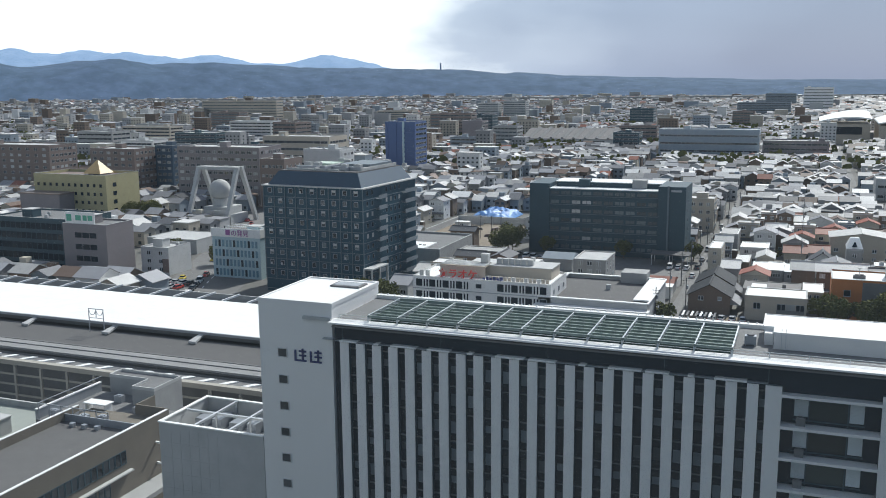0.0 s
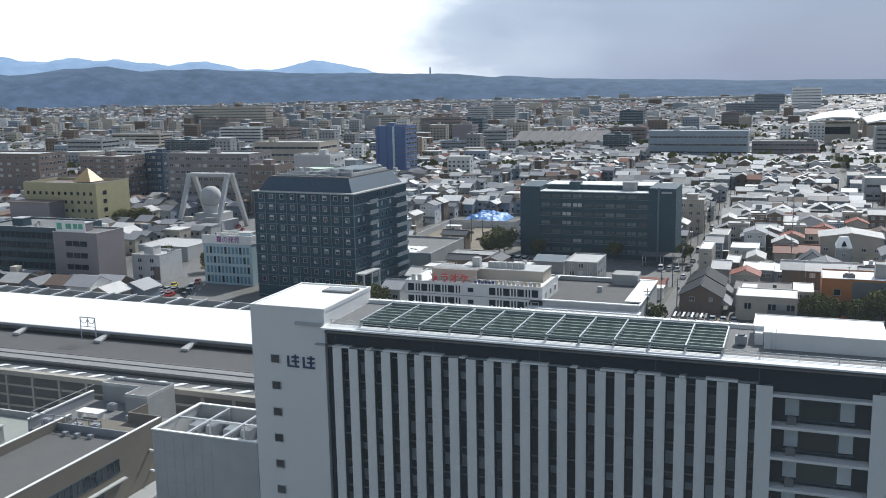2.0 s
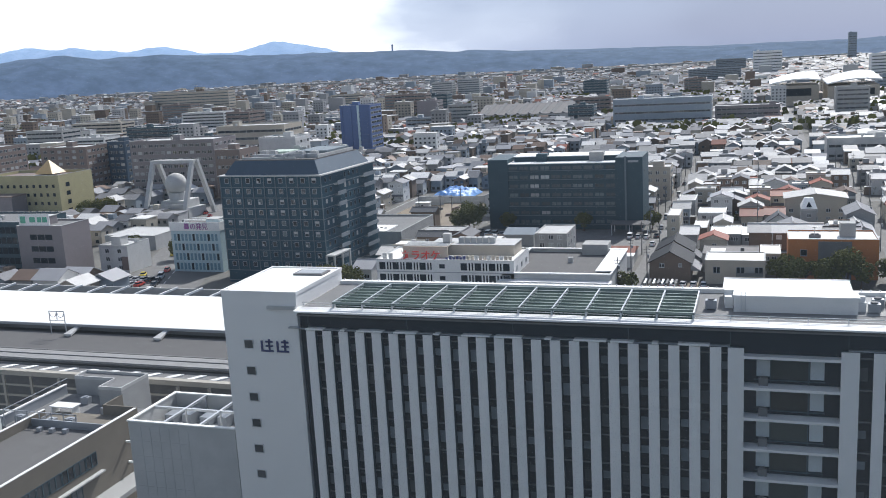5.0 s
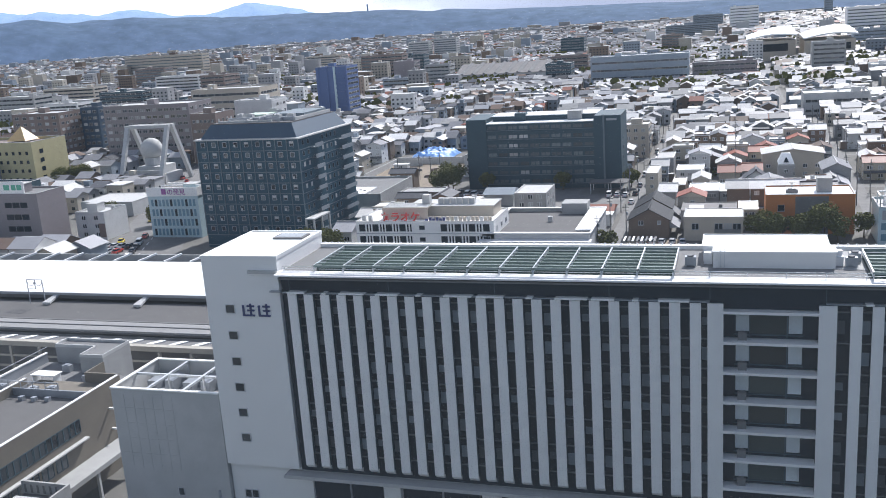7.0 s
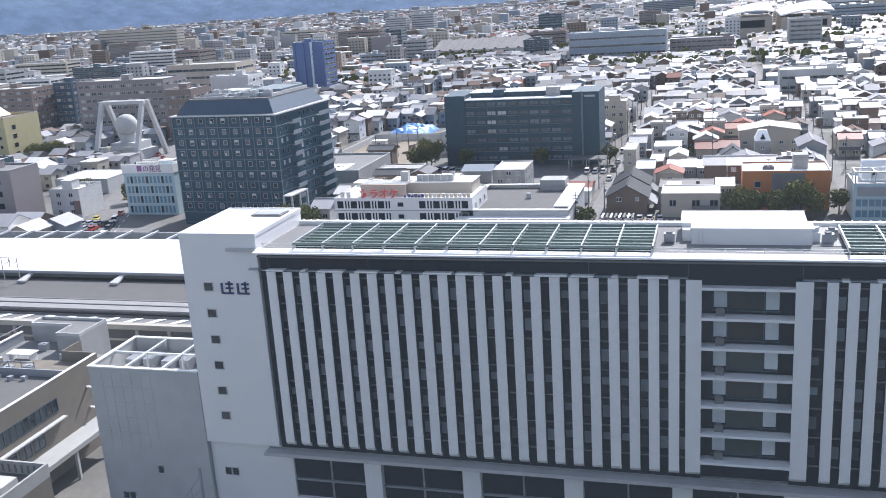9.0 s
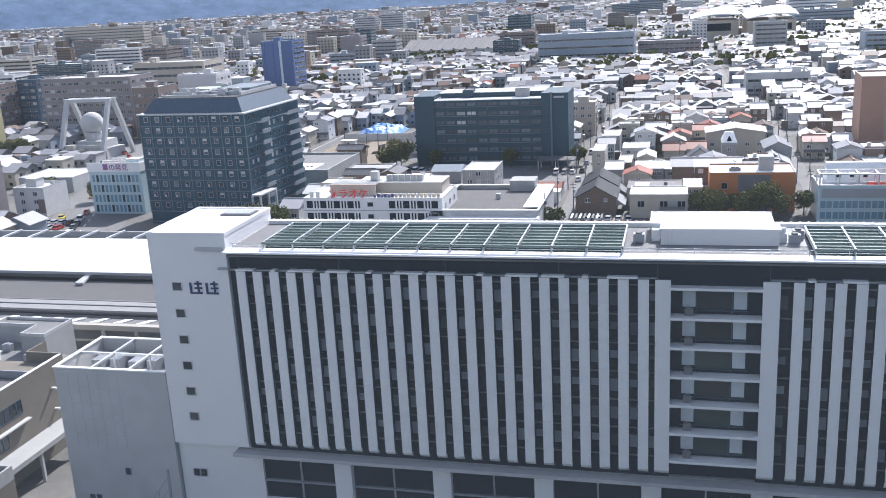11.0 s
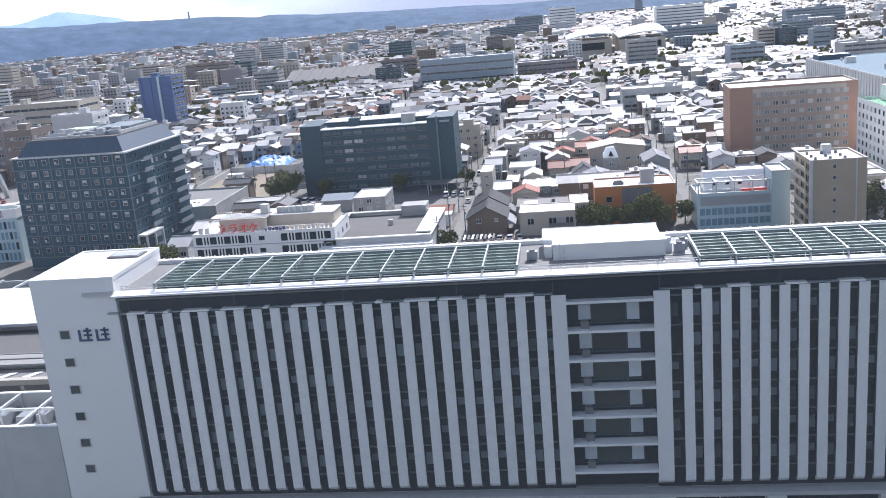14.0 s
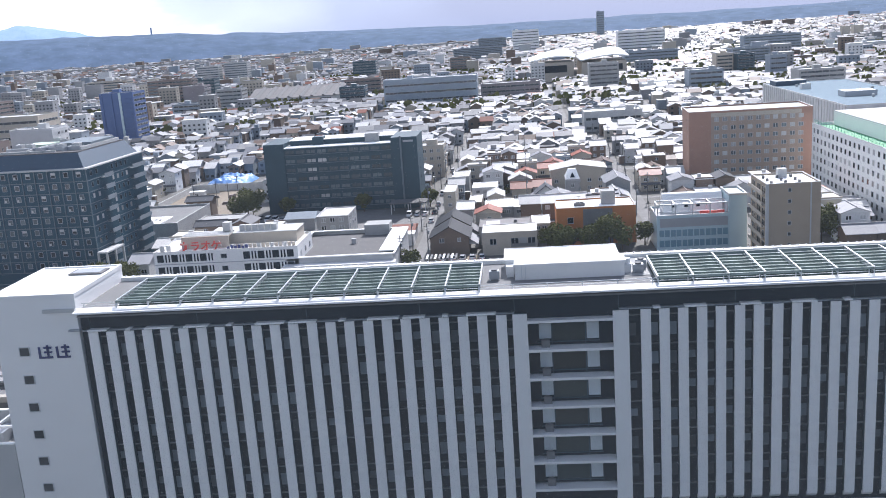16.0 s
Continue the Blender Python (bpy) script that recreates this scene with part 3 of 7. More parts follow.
# the balcony bay, a deep recess with a floor at each storey
BX0, BX1 = 47.7, 56.35
LOUNGE = material("lounge_glass", (0.030, 0.042, 0.040), 0.15, per_thing=0.5, spec=0.35)
for k, z in enumerate(SHELF):
    hp("balcony_shelf", Shape().box(BX0, BX1, -0.5, 1.05, z - 0.24, z - 0.04).box(BX0, BX1, -0.58, -0.5, z - 0.27, z), FIN)
    if k:
        hp("pane", Shape().box(BX0 + 1.15, BX0 + 2.4, 0.93, 1.05, z + 0.7, z + 2.3), BAYPANE)
        hp("pane", Shape().box(BX0 + 6.05, BX0 + 7.3, 0.93, 1.05, z + 0.55, z + 2.35), BAYPANE)
        hp("lounge_glass", Shape().box(BX0 + 2.5, BX0 + 5.9, 0.97, 1.05, z + 0.4, z + 2.45), LOUNGE)
        hp("transom", Shape().box(BX0 + 1.0, BX0 + 7.4, 0.9, 1.05, z + 0.28, z + 0.4), CHARCOAL)
        hp("mullion", Shape().box(BX0 + 5.86, BX0 + 5.98, 0.88, 1.05, z, z + 2.8), CHARCOAL)
        hp("mullion", Shape().box(BX0 + 2.42, BX0 + 2.5, 0.88, 1.05, z, z + 2.8), CHARCOAL)
        hp("outdoor_unit", Shape().box(BX0 + 1.35, BX0 + 2.2, 0.2, 0.55, z - .04, z + 0.75).tube(BX0 + 1.75, 0.38, z + .75, z + .82, .3, n=10), DARKCON)
# podium below: a ledge under the fins, columns and dark glass
# ledge top greyer for its shade, lip paler: both put into the colour
hp("podium_beam", Shape().box(-1.5, R_END, -1.15, 0.45, 11.5, 11.78).box(0.6, R_END, 0.45, 12, 11.5, 11.85), CONCRETE)
hp("ledge_lip", Shape().box(-1.5, R_END, -1.25, -1.15, 11.45, 11.84), PALE)
hp("podium_glass", Shape().box(1.3, R_END, 0.9, 11.5, 0, 11.5), DARKGLASS)
for x in (10.4, 22.1, 33.5, 44.9, 56.0, 67.3, 78.6, 89.9):
    hp("column", Shape().box(x, x + 2.05, 0.0, 1.2, 0, 11.5), WHITE)
hp("podium_ledge", Shape().box(1.3, R_END, 0.55, 0.9, 7.6, 7.8), GREYMETAL)
for x in (5.9, 17.2, 28.8, 40.2, 51.4, 62.6):
    hp("podium_mullion", Shape().box(x, x + .18, 0.7, 0.9, 0, 11.5), GREYMETAL)
hp("podium_spandrel", Shape().box(1.3, R_END, 0.45, 0.9, 4.6, 5.4), WHITE)
# stair tower
tower = hp("stair_tower", Shape().box(-9.5, 0.0, 0.0, 12.4, 12.1, 37.6).box(-9.45, 1.3, 0.55, 12.3, 0, 12.1), WHITE, "windowless white end tower with a row of small windows")
hp("tower_parapet", Shape().box(-9.56, .06, -.06, .22, 37.6, 38.0).box(-9.56, .06, 12.2, 12.46, 37.6, 38.0).box(-9.56, -9.3, .22, 12.2, 37.6, 38.0).box(-.2, .06, .22, 12.2, 37.6, 38.0), WHITE)
hp("tower_roof", Shape().box(-9.3, -.2, .22, 12.2, 37.6, 37.85), WHITEROOF)
hp("roof_hatch", Shape().box(-4.6, -.7, 8.4, 10.8, 37.85, 38.05).box(-4.3, -1.0, 8.7, 10.5, 38.05, 38.1, 1), [DARKCON, GREYMETAL])
for k in range(6):
    z = 31.25 - 3.2 * k
    glazed_window(hotel, 1.25, 1.1, STEEL, WINGLASS, 1, pose(HX - 6.5, HY, z - .1), "tower_window")
hp("sign_bar", Shape().box(-3.6, 0, -0.35, 0, 36.0, 36.35), PALE)
# company sign as two plain square marks made of bars
for x in (-4.9, -2.9):
    s = Shape()
    s.box(x, x + .22, -.14, 0, 30.9, 32.2).box(x + .22, x + 1.5, -.14, 0, 30.9, 31.1).box(x + .6, x + 1.5, -.14, 0, 32.0, 32.2).box(x + .6, x + 1.5, -.14, 0, 31.5, 31.68).box(x + .95, x + 1.15, -.14, 0, 31.1, 32.4)
    hp("sign_mark", s, SIGNBLUE, "dark blue plain sign mark")
hp("lamp_arm", Shape().box(-1.0, 0.3, -0.5, 0, 33.9, 34.05), GREYMETAL)
# roof fields with louvres
def roof_field(x0, x1, bays):
    f = hp("louvre_bed", Shape().box(x0, x1, 0.9, 8.9, 36.06, 36.5), PANELGREEN, "dark green bed under pale louvres")
    step = (x1 - x0) / bays
    for i in range(bays + 1):
        hp("cross_frame", Shape().box(x0 + i * step - .07, x0 + i * step + .07, 0.3, 9.0, 36.5, 36.97).box(x0 + i * step - .05, x0 + i * step + .05, 0.2, 0.3, 36.06, 36.97), STEEL)
    hp("edge_frame", Shape().box(x0 - .07, x1 + .07, 0.2, 0.34, 36.72, 36.95).box(x0 - .07, x1 + .07, 8.95, 9.1, 36.5, 36.95), LOUVRE)
    for j in range(6):
        y = 1.4 + j * 1.25
        hp("slat", Shape().box(x0, x1, y, y + 0.17, 36.82, 36.9), LOUVRE)
    for j in range(5):
        y = 2.0 + j * 1.25
        hp("slat", Shape().box(x0, x1, y, y + 0.05, 36.7, 36.75), PANELGREEN)


roof_field(4.4, 43.0, 11)
roof_field(61.0, 96.0, 10)
hp("back_parapet", Shape().box(0.1, R_END, 11.6, 12.35, 36.0, 36.5), WHITEROOF)
dots = Shape()
for i in range(110):
    dots.box(0.5 + i * .9, 0.64 + i * .9, 12.0, 12.15, 36.5, 36.66)
hp("parapet_studs", dots, WHITE)
rail = Shape()
for i in range(28):
    rail.box(0.6 + i * 3.52, 0.68 + i * 3.52, 0.52, 0.6, 36.1, 36.72)
rail.box(0.4, R_END, 0.54, 0.58, 36.66, 36.72).box(0.4, R_END, 0.54, 0.58, 36.4, 36.44)
hp("roof_rail", rail, STEEL)
plant = thing("plant_room", 52.2, 8.2, 36.06, 0, "white box-shaped plant room on the hotel roof", "roof plant")
part("body", Shape().box(-5.6, 5.9, -3.9, -1.5, 0, 1.55).box(-6.6, 5.6, -1.5, 3.4, 0, 1.55), WHITE, plant)
part("lid", Shape().box(-5.65, 5.95, -3.95, -1.5, 1.55, 1.66).box(-6.65, 5.65, -1.5, 3.45, 1.55, 1.66), WHITEROOF, plant)
part("lid_rim", Shape().box(-5.75, 6.05, -4.05, -3.95, 1.5, 1.74).box(5.95, 6.05, -3.95, -1.4, 1.5, 1.74).box(-6.75, -6.65, -1.5, 3.55, 1.5, 1.74).box(-6.65, 5.75, 3.45, 3.55, 1.5, 1.74), WHITE, plant)
part("corner_panel", Shape().box(-6.5, -5.7, -2.6, -1.5, 0, 1.2), FIN, plant)
part("corner_panel", Shape().box(6.0, 6.7, -3.0, -1.6, 0, 1.0).tube(6.35, -2.3, 1.0, 1.5, .3, n=10), FIN, plant)
part("ladder", Shape().box(-4.9, -4.85, -4.02, -3.96, 0, 2.1).box(-4.5, -4.45, -4.02, -3.96, 0, 2.1), STEEL, plant)
for x, y in ((44.4, 5.0), (59.6, 5.2), (60.1, 7.0)):
    u = thing("roof_fan_unit", x, y, 36.06, 0, "small grey fan unit on the hotel roof", "roof plant", "roof units")
    part("body", Shape().box(-.55, .55, -.4, .4, .12, 1.0), GREYMETAL, u)
    part("fan", Shape().tube(0, 0, 1.0, 1.15, .35), DARKCON, u)
    part("foot", Shape().box(-.5, -.4, -.4, .4, 0, .12), STEEL, u)
    part("foot", Shape().box(.4, .5, -.4, .4, 0, .12), STEEL, u)

# annex beside the tower, with an open steel frame on top
annex = thing("annex", -17.1, 5, 0, 0, "grey white annex with an open framed roof", "building")
A = Shape()
A.box(-7.5, 7.5, -5, 5.2, 0, 18.2, 0)
A.box(-7.5, 7.5, -5, -4.75, 18.2, 21.0).box(-7.5, -7.25, -4.75, 5.2, 18.2, 21.0).box(-7.25, 7.5, 4.95, 5.2, 18.2, 21.0)
part("wall", A, PALE, annex)
part("roof_deck", Shape().box(-7.25, 7.5, -4.75, 4.95, 18.2, 18.3), CONCRETE, annex)
part("coping", Shape().box(-7.6, 7.5, -5.1, -4.65, 21.0, 21.15).box(-7.6, -7.15, -4.65, 5.3, 21.0, 21.15).box(-7.15, 7.5, 4.85, 5.3, 21.0, 21.15), WHITEROOF, annex)
for x in (-2.6, 2.4):
    part("cross_beam", Shape().box(x - .15, x + .15, -4.65, 4.85, 20.8, 21.08), STEEL, annex)
part("long_beam", Shape().box(-7.15, 7.5, 0.0, 0.3, 20.78, 21.06), STEEL, annex)
for x in (-2.6, 2.4):
    for y in (-4.5, 0.15, 4.7):
        part("post", Shape().box(x - .1, x + .1, y - .1, y + .1, 18.3, 20.78), STEEL, annex)
for i in range(5):
    part("pipe_rack", Shape().box(-6.5 + i * 2.6, -5.2 + i * 2.6, 1.0, 3.8, 18.3, 19.6 + .2 * (i % 2)), GREYMETAL, annex)
screen = Shape()
for i in range(6):
    for j in range(5):
        screen.box(-7.0 + i * 1.35, -5.72 + i * 1.35, -5.03, -5.0, 10.6 + j * 2.0, 12.55 + j * 2.0)
part("louvre_screen", screen, PALE, annex)
part("window", window_mesh(.9, 1.1, STEEL, WINGLASS, 1, False), None, annex, at=pose(0.6, -5, 7.2))
part("window", window_mesh(1.9, 1.1, STEEL, WINGLASS, 2, False), None, annex, at=pose(-4.5, -5, 3.2))
lowin = hp("low_window", window_mesh(1.9, 1.1, STEEL, WINGLASS, 2, False), None)
lowin.matrix_basis = pose(HX - 7.0, HY + 0.55, 7.5)

# ---- station roofs to the left of the hotel ----
def long_part(name, x0, x1, y0, y1, z0, z1, mat, parent):
    return part(name, Shape().box(x0, x1, y0, y1, z0, z1), mat, parent)


st = thing("station_canopy", -110, 70, 0, 0, "long white platform canopy beside the railway tracks", "station")
st.matrix_basis = Matrix.Identity(4)
X0, X1 = -420.0, 70.0
long_part("white_roof", X0, X1, 60.0, 84.0, 13.6, 14.0, WHITEROOF, st)
long_part("front_fascia", X0, X1, 59.7, 60.0, 13.5, 14.02, GREYMETAL, st)
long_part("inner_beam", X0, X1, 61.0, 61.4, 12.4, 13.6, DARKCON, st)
long_part("rear_gutter", X0, X1, 84.0, 84.5, 13.3, 13.8, GREYMETAL, st)
long_part("rear_wall", X0, X1, 88.4, 88.8, 7.0, 14.4, CONCRETE, st)
long_part("rear_walk", X0, X1, 84.5, 88.4, 12.2, 12.5, DARKCON, st)
for i in range(74):
    x = X0 + 4 + i * 6.6
    ob = part("rib", Shape().beam((x, 84.2, 13.9), (x + 2.0, 88.6, 14.6), 0.4), WHITE, st)
for i in range(23):
    x = X0 + 2 + i * 21.0
    part("bracket", Shape().face_set([(x + a, y, z) for y, z, w in ((56.6, 12.5, .9), (60.6, 13.3, .35)) for a, z in ((-w, z), (w, z), (w, z + .4), (-w, z + .4))], [(0, 3, 2, 1), (4, 5, 6, 7), (0, 1, 5, 4), (1, 2, 6, 5), (2, 3, 7, 6), (3, 0, 4, 7)]).box(x - .3, x + .3, 56.7, 57.3, 0, 12.6), PALE, st)
long_part("viaduct", X0, X1, 60.4, 88, 0, 7.0, DARKCON, st)
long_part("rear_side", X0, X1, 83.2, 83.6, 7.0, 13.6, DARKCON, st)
lo = thing("platform_roof", 0, 0, 0, 0, "low grey platform roof with a row of skylights", "station")
part("grey_roof", Shape().face_set([(X0, 44.6, 11.2), (-12, 44.6, 11.2), (-12, 58.9, 12.2), (X0, 58.9, 12.2), (X0, 44.6, 11.5), (-12, 44.6, 11.5), (-12, 58.9, 12.5), (X0, 58.9, 12.5)], [(0, 3, 2, 1), (4, 5, 6, 7), (0, 1, 5, 4), (1, 2, 6, 5), (2, 3, 7, 6), (3, 0, 4, 7)]), GREYROOF, lo)
long_part("roof_ridge", X0, -12, 49.6, 49.9, 11.7, 11.95, DARKCON, lo)
long_part("roof_apron", X0, -12, 44.7, 49.4, 11.55, 11.9, APRON, lo)
# dark fill put in for the shade under the platform roof
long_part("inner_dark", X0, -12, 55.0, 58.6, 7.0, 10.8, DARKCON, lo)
long_part("skylight_bed", X0, -12, 40.6, 44.6, 10.5, 10.8, DARKCON, lo)
for i in range(100):
    x = X0 + 2 + i * 4.5
    if x < -14:
        part("skylight", Shape().face_set([(x + dx + .75 * (y - 41.3), y, z) for z in (10.8, 10.98) for dx, y in ((0, 41.3), (1.3, 41.3), (1.3, 43.3), (0, 43.3))], [(4, 5, 6, 7), (0, 1, 5, 4), (1, 2, 6, 5), (2, 3, 7, 6), (3, 0, 4, 7)]), WHITEROOF, lo)
long_part("bed_rail", X0, -12, 44.0, 44.15, 10.8, 11.1, DARKCON, lo)
long_part("cable_duct", X0, -12, 47.0, 47.25, 11.9, 12.05, DARKCON, lo)
long_part("bed_rail", X0, -12, 40.75, 40.9, 10.8, 11.05, DARKCON, lo)
long_part("eaves_beam", X0, -12, 39.4, 40.6, 10.3, 11.2, CREAM, lo)
fence = thing("track_screen", 0, 0, 0, 0, "cream steel screen with posts along the tracks", "screen")
for i in range(66):
    x = X0 + 3 + i * 6.2
    part("post", Shape().box(x - .25, x + .25, 39.0, 39.4, 0, 10.3), CREAM, fence)
for z in (8.4, 6.4, 4.4):
    part("rail", Shape().box(X0, -14, 39.1, 39.3, z, z + .35), CREAM, fence)
long_part("back_wall", X0, -14, 41.6, 42.0, 0, 10.3, DARKCON, fence)
portal = thing("catenary_portal", -84.8, 57.6, 12.4, 0, "small dark steel portal with catenary arms", "portal")
part("post", Shape().box(-1.9, -1.76, -.07, .07, 0, 4.9), GREYMETAL, portal)
part("post", Shape().box(1.76, 1.9, -.07, .07, 0, 4.9), GREYMETAL, portal)
part("post", Shape().box(-.07, .07, -.07, .07, 3.0, 4.9), GREYMETAL, portal)
part("crossbar", Shape().box(-1.9, 1.9, -.08, .08, 4.76, 4.92).box(-1.9, 1.9, -.06, .06, 2.9, 3.0), GREYMETAL, portal)
for sx in (-.92, .92):
    arm = Shape()
    for k in range(6):
        a0, a1 = math.pi * (1 + k / 6), math.pi * (1 + (k + 1) / 6)
        arm.beam((sx + .75 * math.cos(a0), 0, 4.4 + .8 * math.sin(a0)), (sx + .75 * math.cos(a1), 0, 4.4 + .8 * math.sin(a1)), .1)
    part("curved_arm", arm, GREYMETAL, portal)
solid("track_bed", Shape().box(X0, -12, 24, 39, 0, 0.5), TRACK, "brown railway ballast beside the station", "railway", kind="structure")

# ---- taupe building in front of the tracks ----
lb = thing("office_block", -46.5, 5, 0, 0, "taupe flat-roofed block with raised white-edged parapets", "building")


def lp(name, shape, mats, label=""):
    return part(name, shape, mats, lb, label, at=pose(46.5, -5, 0))


lp("wall", Shape().box(-53.8, -39.3, -45, 20.5, 0, 12.4), TAUPE)
lp("roof", Shape().box(-53.4, -39.7, -45, 14.4, 12.4, 12.5), GREYROOF)
lp("parapet", Shape().box(-39.7, -39.3, -45, 20.5, 12.4, 13.85), TAUPE)
lp("parapet", Shape().box(-53.8, -53.4, -45, 17.5, 12.4, 13.85), TAUPE)
lp("coping", Shape().box(-39.72, -39.28, -45, 20.5, 13.85, 13.95), WHITEROOF)
lp("coping", Shape().box(-53.8, -53.4, -45, 17.5, 13.85, 13.95), WHITEROOF)
lp("penthouse", Shape().box(-49.5, -45.2, 25.0, 32.0, 0, 14.6).box(-57.2, -49.5, 28.9, 32.0, 0, 14.6), CONCRETE)
lp("penthouse_roof", Shape().box(-49.4, -45.3, 25.1, 31.9, 14.6, 14.66).box(-57.1, -49.4, 29.0, 31.9, 14.6, 14.66), DARKCON)
lp("penthouse_parapet", Shape().box(-49.5, -45.2, 25.0, 25.2, 14.6, 15.1).box(-45.4, -45.2, 25.2, 32.0, 14.6, 15.1).box(-57.2, -45.4, 31.8, 32.0, 14.6, 15.1).box(-57.2, -57.0, 28.9, 31.8, 14.6, 15.1).box(-57.0, -49.5, 28.9, 29.1, 14.6, 15.1).box(-49.5, -49.3, 25.2, 28.9, 14.6, 15.1), PALE)
lp("terrace_deck", Shape().box(-59.3, -39.7, 14.6, 25.0, 0, 11.9).box(-59.3, -49.5, 25.0, 28.9, 0, 11.9), DARKCON)
lp("terrace_screen", Shape().box(-59.3, -59.0, 14.6, 28.9, 11.9, 13.4), GREYMETAL)
lp("terrace_screen", Shape().box(-53.4, -39.9, 14.4, 14.6, 12.3, 13.6), GREYMETAL)
lp("side_screen", Shape().box(-45.35, -45.1, 20.5, 25.0, 11.9, 14.0).box(-45.1, -39.3, 20.5, 20.75, 11.9, 14.0), TAUPE)
for i in range(7):
    lp("enclosure_post", Shape().box(-58.8 + i * 2.2, -58.68 + i * 2.2, 14.7, 14.82, 11.9, 14.6), GREYMETAL)
lp("enclosure_rail", Shape().box(-58.8, -45.4, 14.7, 14.82, 14.5, 14.6).box(-58.8, -58.68, 14.82, 28.8, 14.5, 14.6), GREYMETAL)
lp("screen_coping", Shape().box(-59.4, -58.9, 14.6, 28.9, 13.4, 13.55), WHITEROOF)
lp("roof_table", Shape().box(-55.0, -50.6, 20.0, 22.0, 13.2, 13.35).box(-54.8, -54.6, 20.2, 21.8, 11.9, 13.2).box(-51.0, -50.8, 20.2, 21.8, 11.9, 13.2), WHITEROOF)
for x, y in ((-57.5, 16.6), (-54.0, 16.8), (-51.5, 16.4), (-48.5, 17.0), (-46.0, 22.0), (-52.5, 25.5)):
    lp("roof_unit", Shape().box(x - .7, x + .7, y - .5, y + .5, 11.9, 13.0).tube(x, y, 13.0, 13.12, .4, n=8), GREYMETAL)
for x, y in ((-50.5, 12.8), (-48.3, 12.8), (-46.1, 13.0)):
    lp("roof_pipe", Shape().box(x - .35, x + .35, y - .35, y + .35, 12.5, 13.1), GREYMETAL)
for i in range(10):
    part("window", window_mesh(2.3, 2.0, CHARCOAL, WINGLASS, 2, False), None, lb, at=pose(7.2, -17.0 + i * 2.4, 9.2, 0, 0, 90))
lp("ledge", Shape().box(-39.3, -38.6, -45, 11.5, 7.95, 8.15), PALE)
for i in range(6):
    part("window", window_mesh(2.3, 2.0, CHARCOAL, WINGLASS, 2, False), None, lb, at=pose(7.2, -13.0 + i * 2.8, 5.6, 0, 0, 90))
lp("walkway_roof", Shape().box(-39.3, -35.9, -45, 19.0, 4.5, 4.75), CONCRETE)
lp("walkway_edge", Shape().box(-35.9, -35.5, -45, 19.0, 4.3, 5.0), CONCRETE)
for i in range(5):
    lp("walkway_post", Shape().box(-36.1, -35.7, -14 + i * 7.5, -13.6 + i * 7.5, 0, 4.3), PALE)
for z in (3.2, 6.6, 9.8):
    lp("wall_lamp", Shape().box(-39.3, -38.5, 17.2, 17.5, z, z + .25), WHITEROOF)
lp("wing", Shape().box(-37.8, -30.6, -45, -2.9, 0, 7.2), TAUPE)
lp("wing_screen", Shape().box(-37.8, -30.6, -3.2, -2.9, 7.2, 9.0).box(-30.9, -30.6, -45, -3.2, 7.2, 9.0), CONCRETE)
lp("wing_roof", Shape().box(-37.6, -30.9, -45, -3.2, 7.2, 7.3), GREYROOF)
lp("wing_hatch", Shape().box(-37.0, -33.5, -8.5, -5.2, 7.3, 8.1), PALE)
for i in range(7):
    lp("screen_slot", Shape().box(-37.4 + i * .95, -37.1 + i * .95, -3.26, -3.2, 7.5, 8.6), DARKCON)
gw = block("low_office", -86, -60, -30, 26, 8.5, CONCRETE, "low pale green roofed office beside the tracks", roof=material("pale_green_roof_coat", (0.28, 0.30, 0.27), 0.7), parapet=0.9, plant=2, seed=6)
solid("pavement", Shape().box(-41, 110, -40, -0.8, -0.2, 0.04), ASPHALT, "pale paved station forecourt", "pavement", kind="structure")
mast = thing("lattice_mast", -8.2, -4.5, 0, 0, "thin grey lattice mast in front of the annex", "mast")
part("pole", Shape().box(-.12, .12, -.12, .12, 0, 11), GREYMETAL, mast)
part("brace", Shape().beam((-.1, 0, 10), (-3.6, 0, 5.5), .08).beam((-.1, 0, 8.5), (-3.6, 0, 4.4), .08).beam((-1.5, 0, 8.2), (-1.5, 0, 6.8), .06), GREYMETAL, mast)

# ---- unseen observation floor where the camera stands; its dusty window adds a haze veil ----
deck = thing("observation_deck", 48, -100, 0, 0, "plain observation floor behind a dusty window", "building")
part("floor", Shape().box(-70, 80, -30, 9.9, 60.3, 60.8), CONCRETE, deck)
# unseen wall kept dark so that the hotel glass mirrors something dark
part("base_wall", Shape().box(-70, 80, 9.2, 9.9, 0, 60.3), CHARCOAL, deck)
part("ceiling", Shape().box(-70, 80, -30, 9.9, 65.6, 66.0), PALE, deck)
part("roof_edge", Shape().box(-70, 80, 9.3, 9.9, 66.0, 67.0), PALE, deck)
part("back_wall", Shape().box(-70, 80, -30, -29.6, 60.8, 65.6), CONCRETE, deck)
# dust film on the glass, its strength set to lift the darks like haze
dust = bpy.data.materials.new("dusty_haze_veil_glass")
dust.use_nodes = True
dt = dust.node_tree
dt.nodes.remove(dt.nodes["Principled BSDF"])
clear, film_, both = dt.nodes.new("ShaderNodeBsdfTransparent"), dt.nodes.new("ShaderNodeBsdfTranslucent"), dt.nodes.new("ShaderNodeMixShader")
dn, dr = dt.nodes.new("ShaderNodeTexNoise"), dt.nodes.new("ShaderNodeMapRange")
dn.inputs["Scale"].default_value, dn.inputs["Detail"].default_value = 1.3, 3.0
dr.inputs["To Min"].default_value, dr.inputs["To Max"].default_value = 0.011, 0.029
dc = dt.nodes.new("ShaderNodeTexCoord")
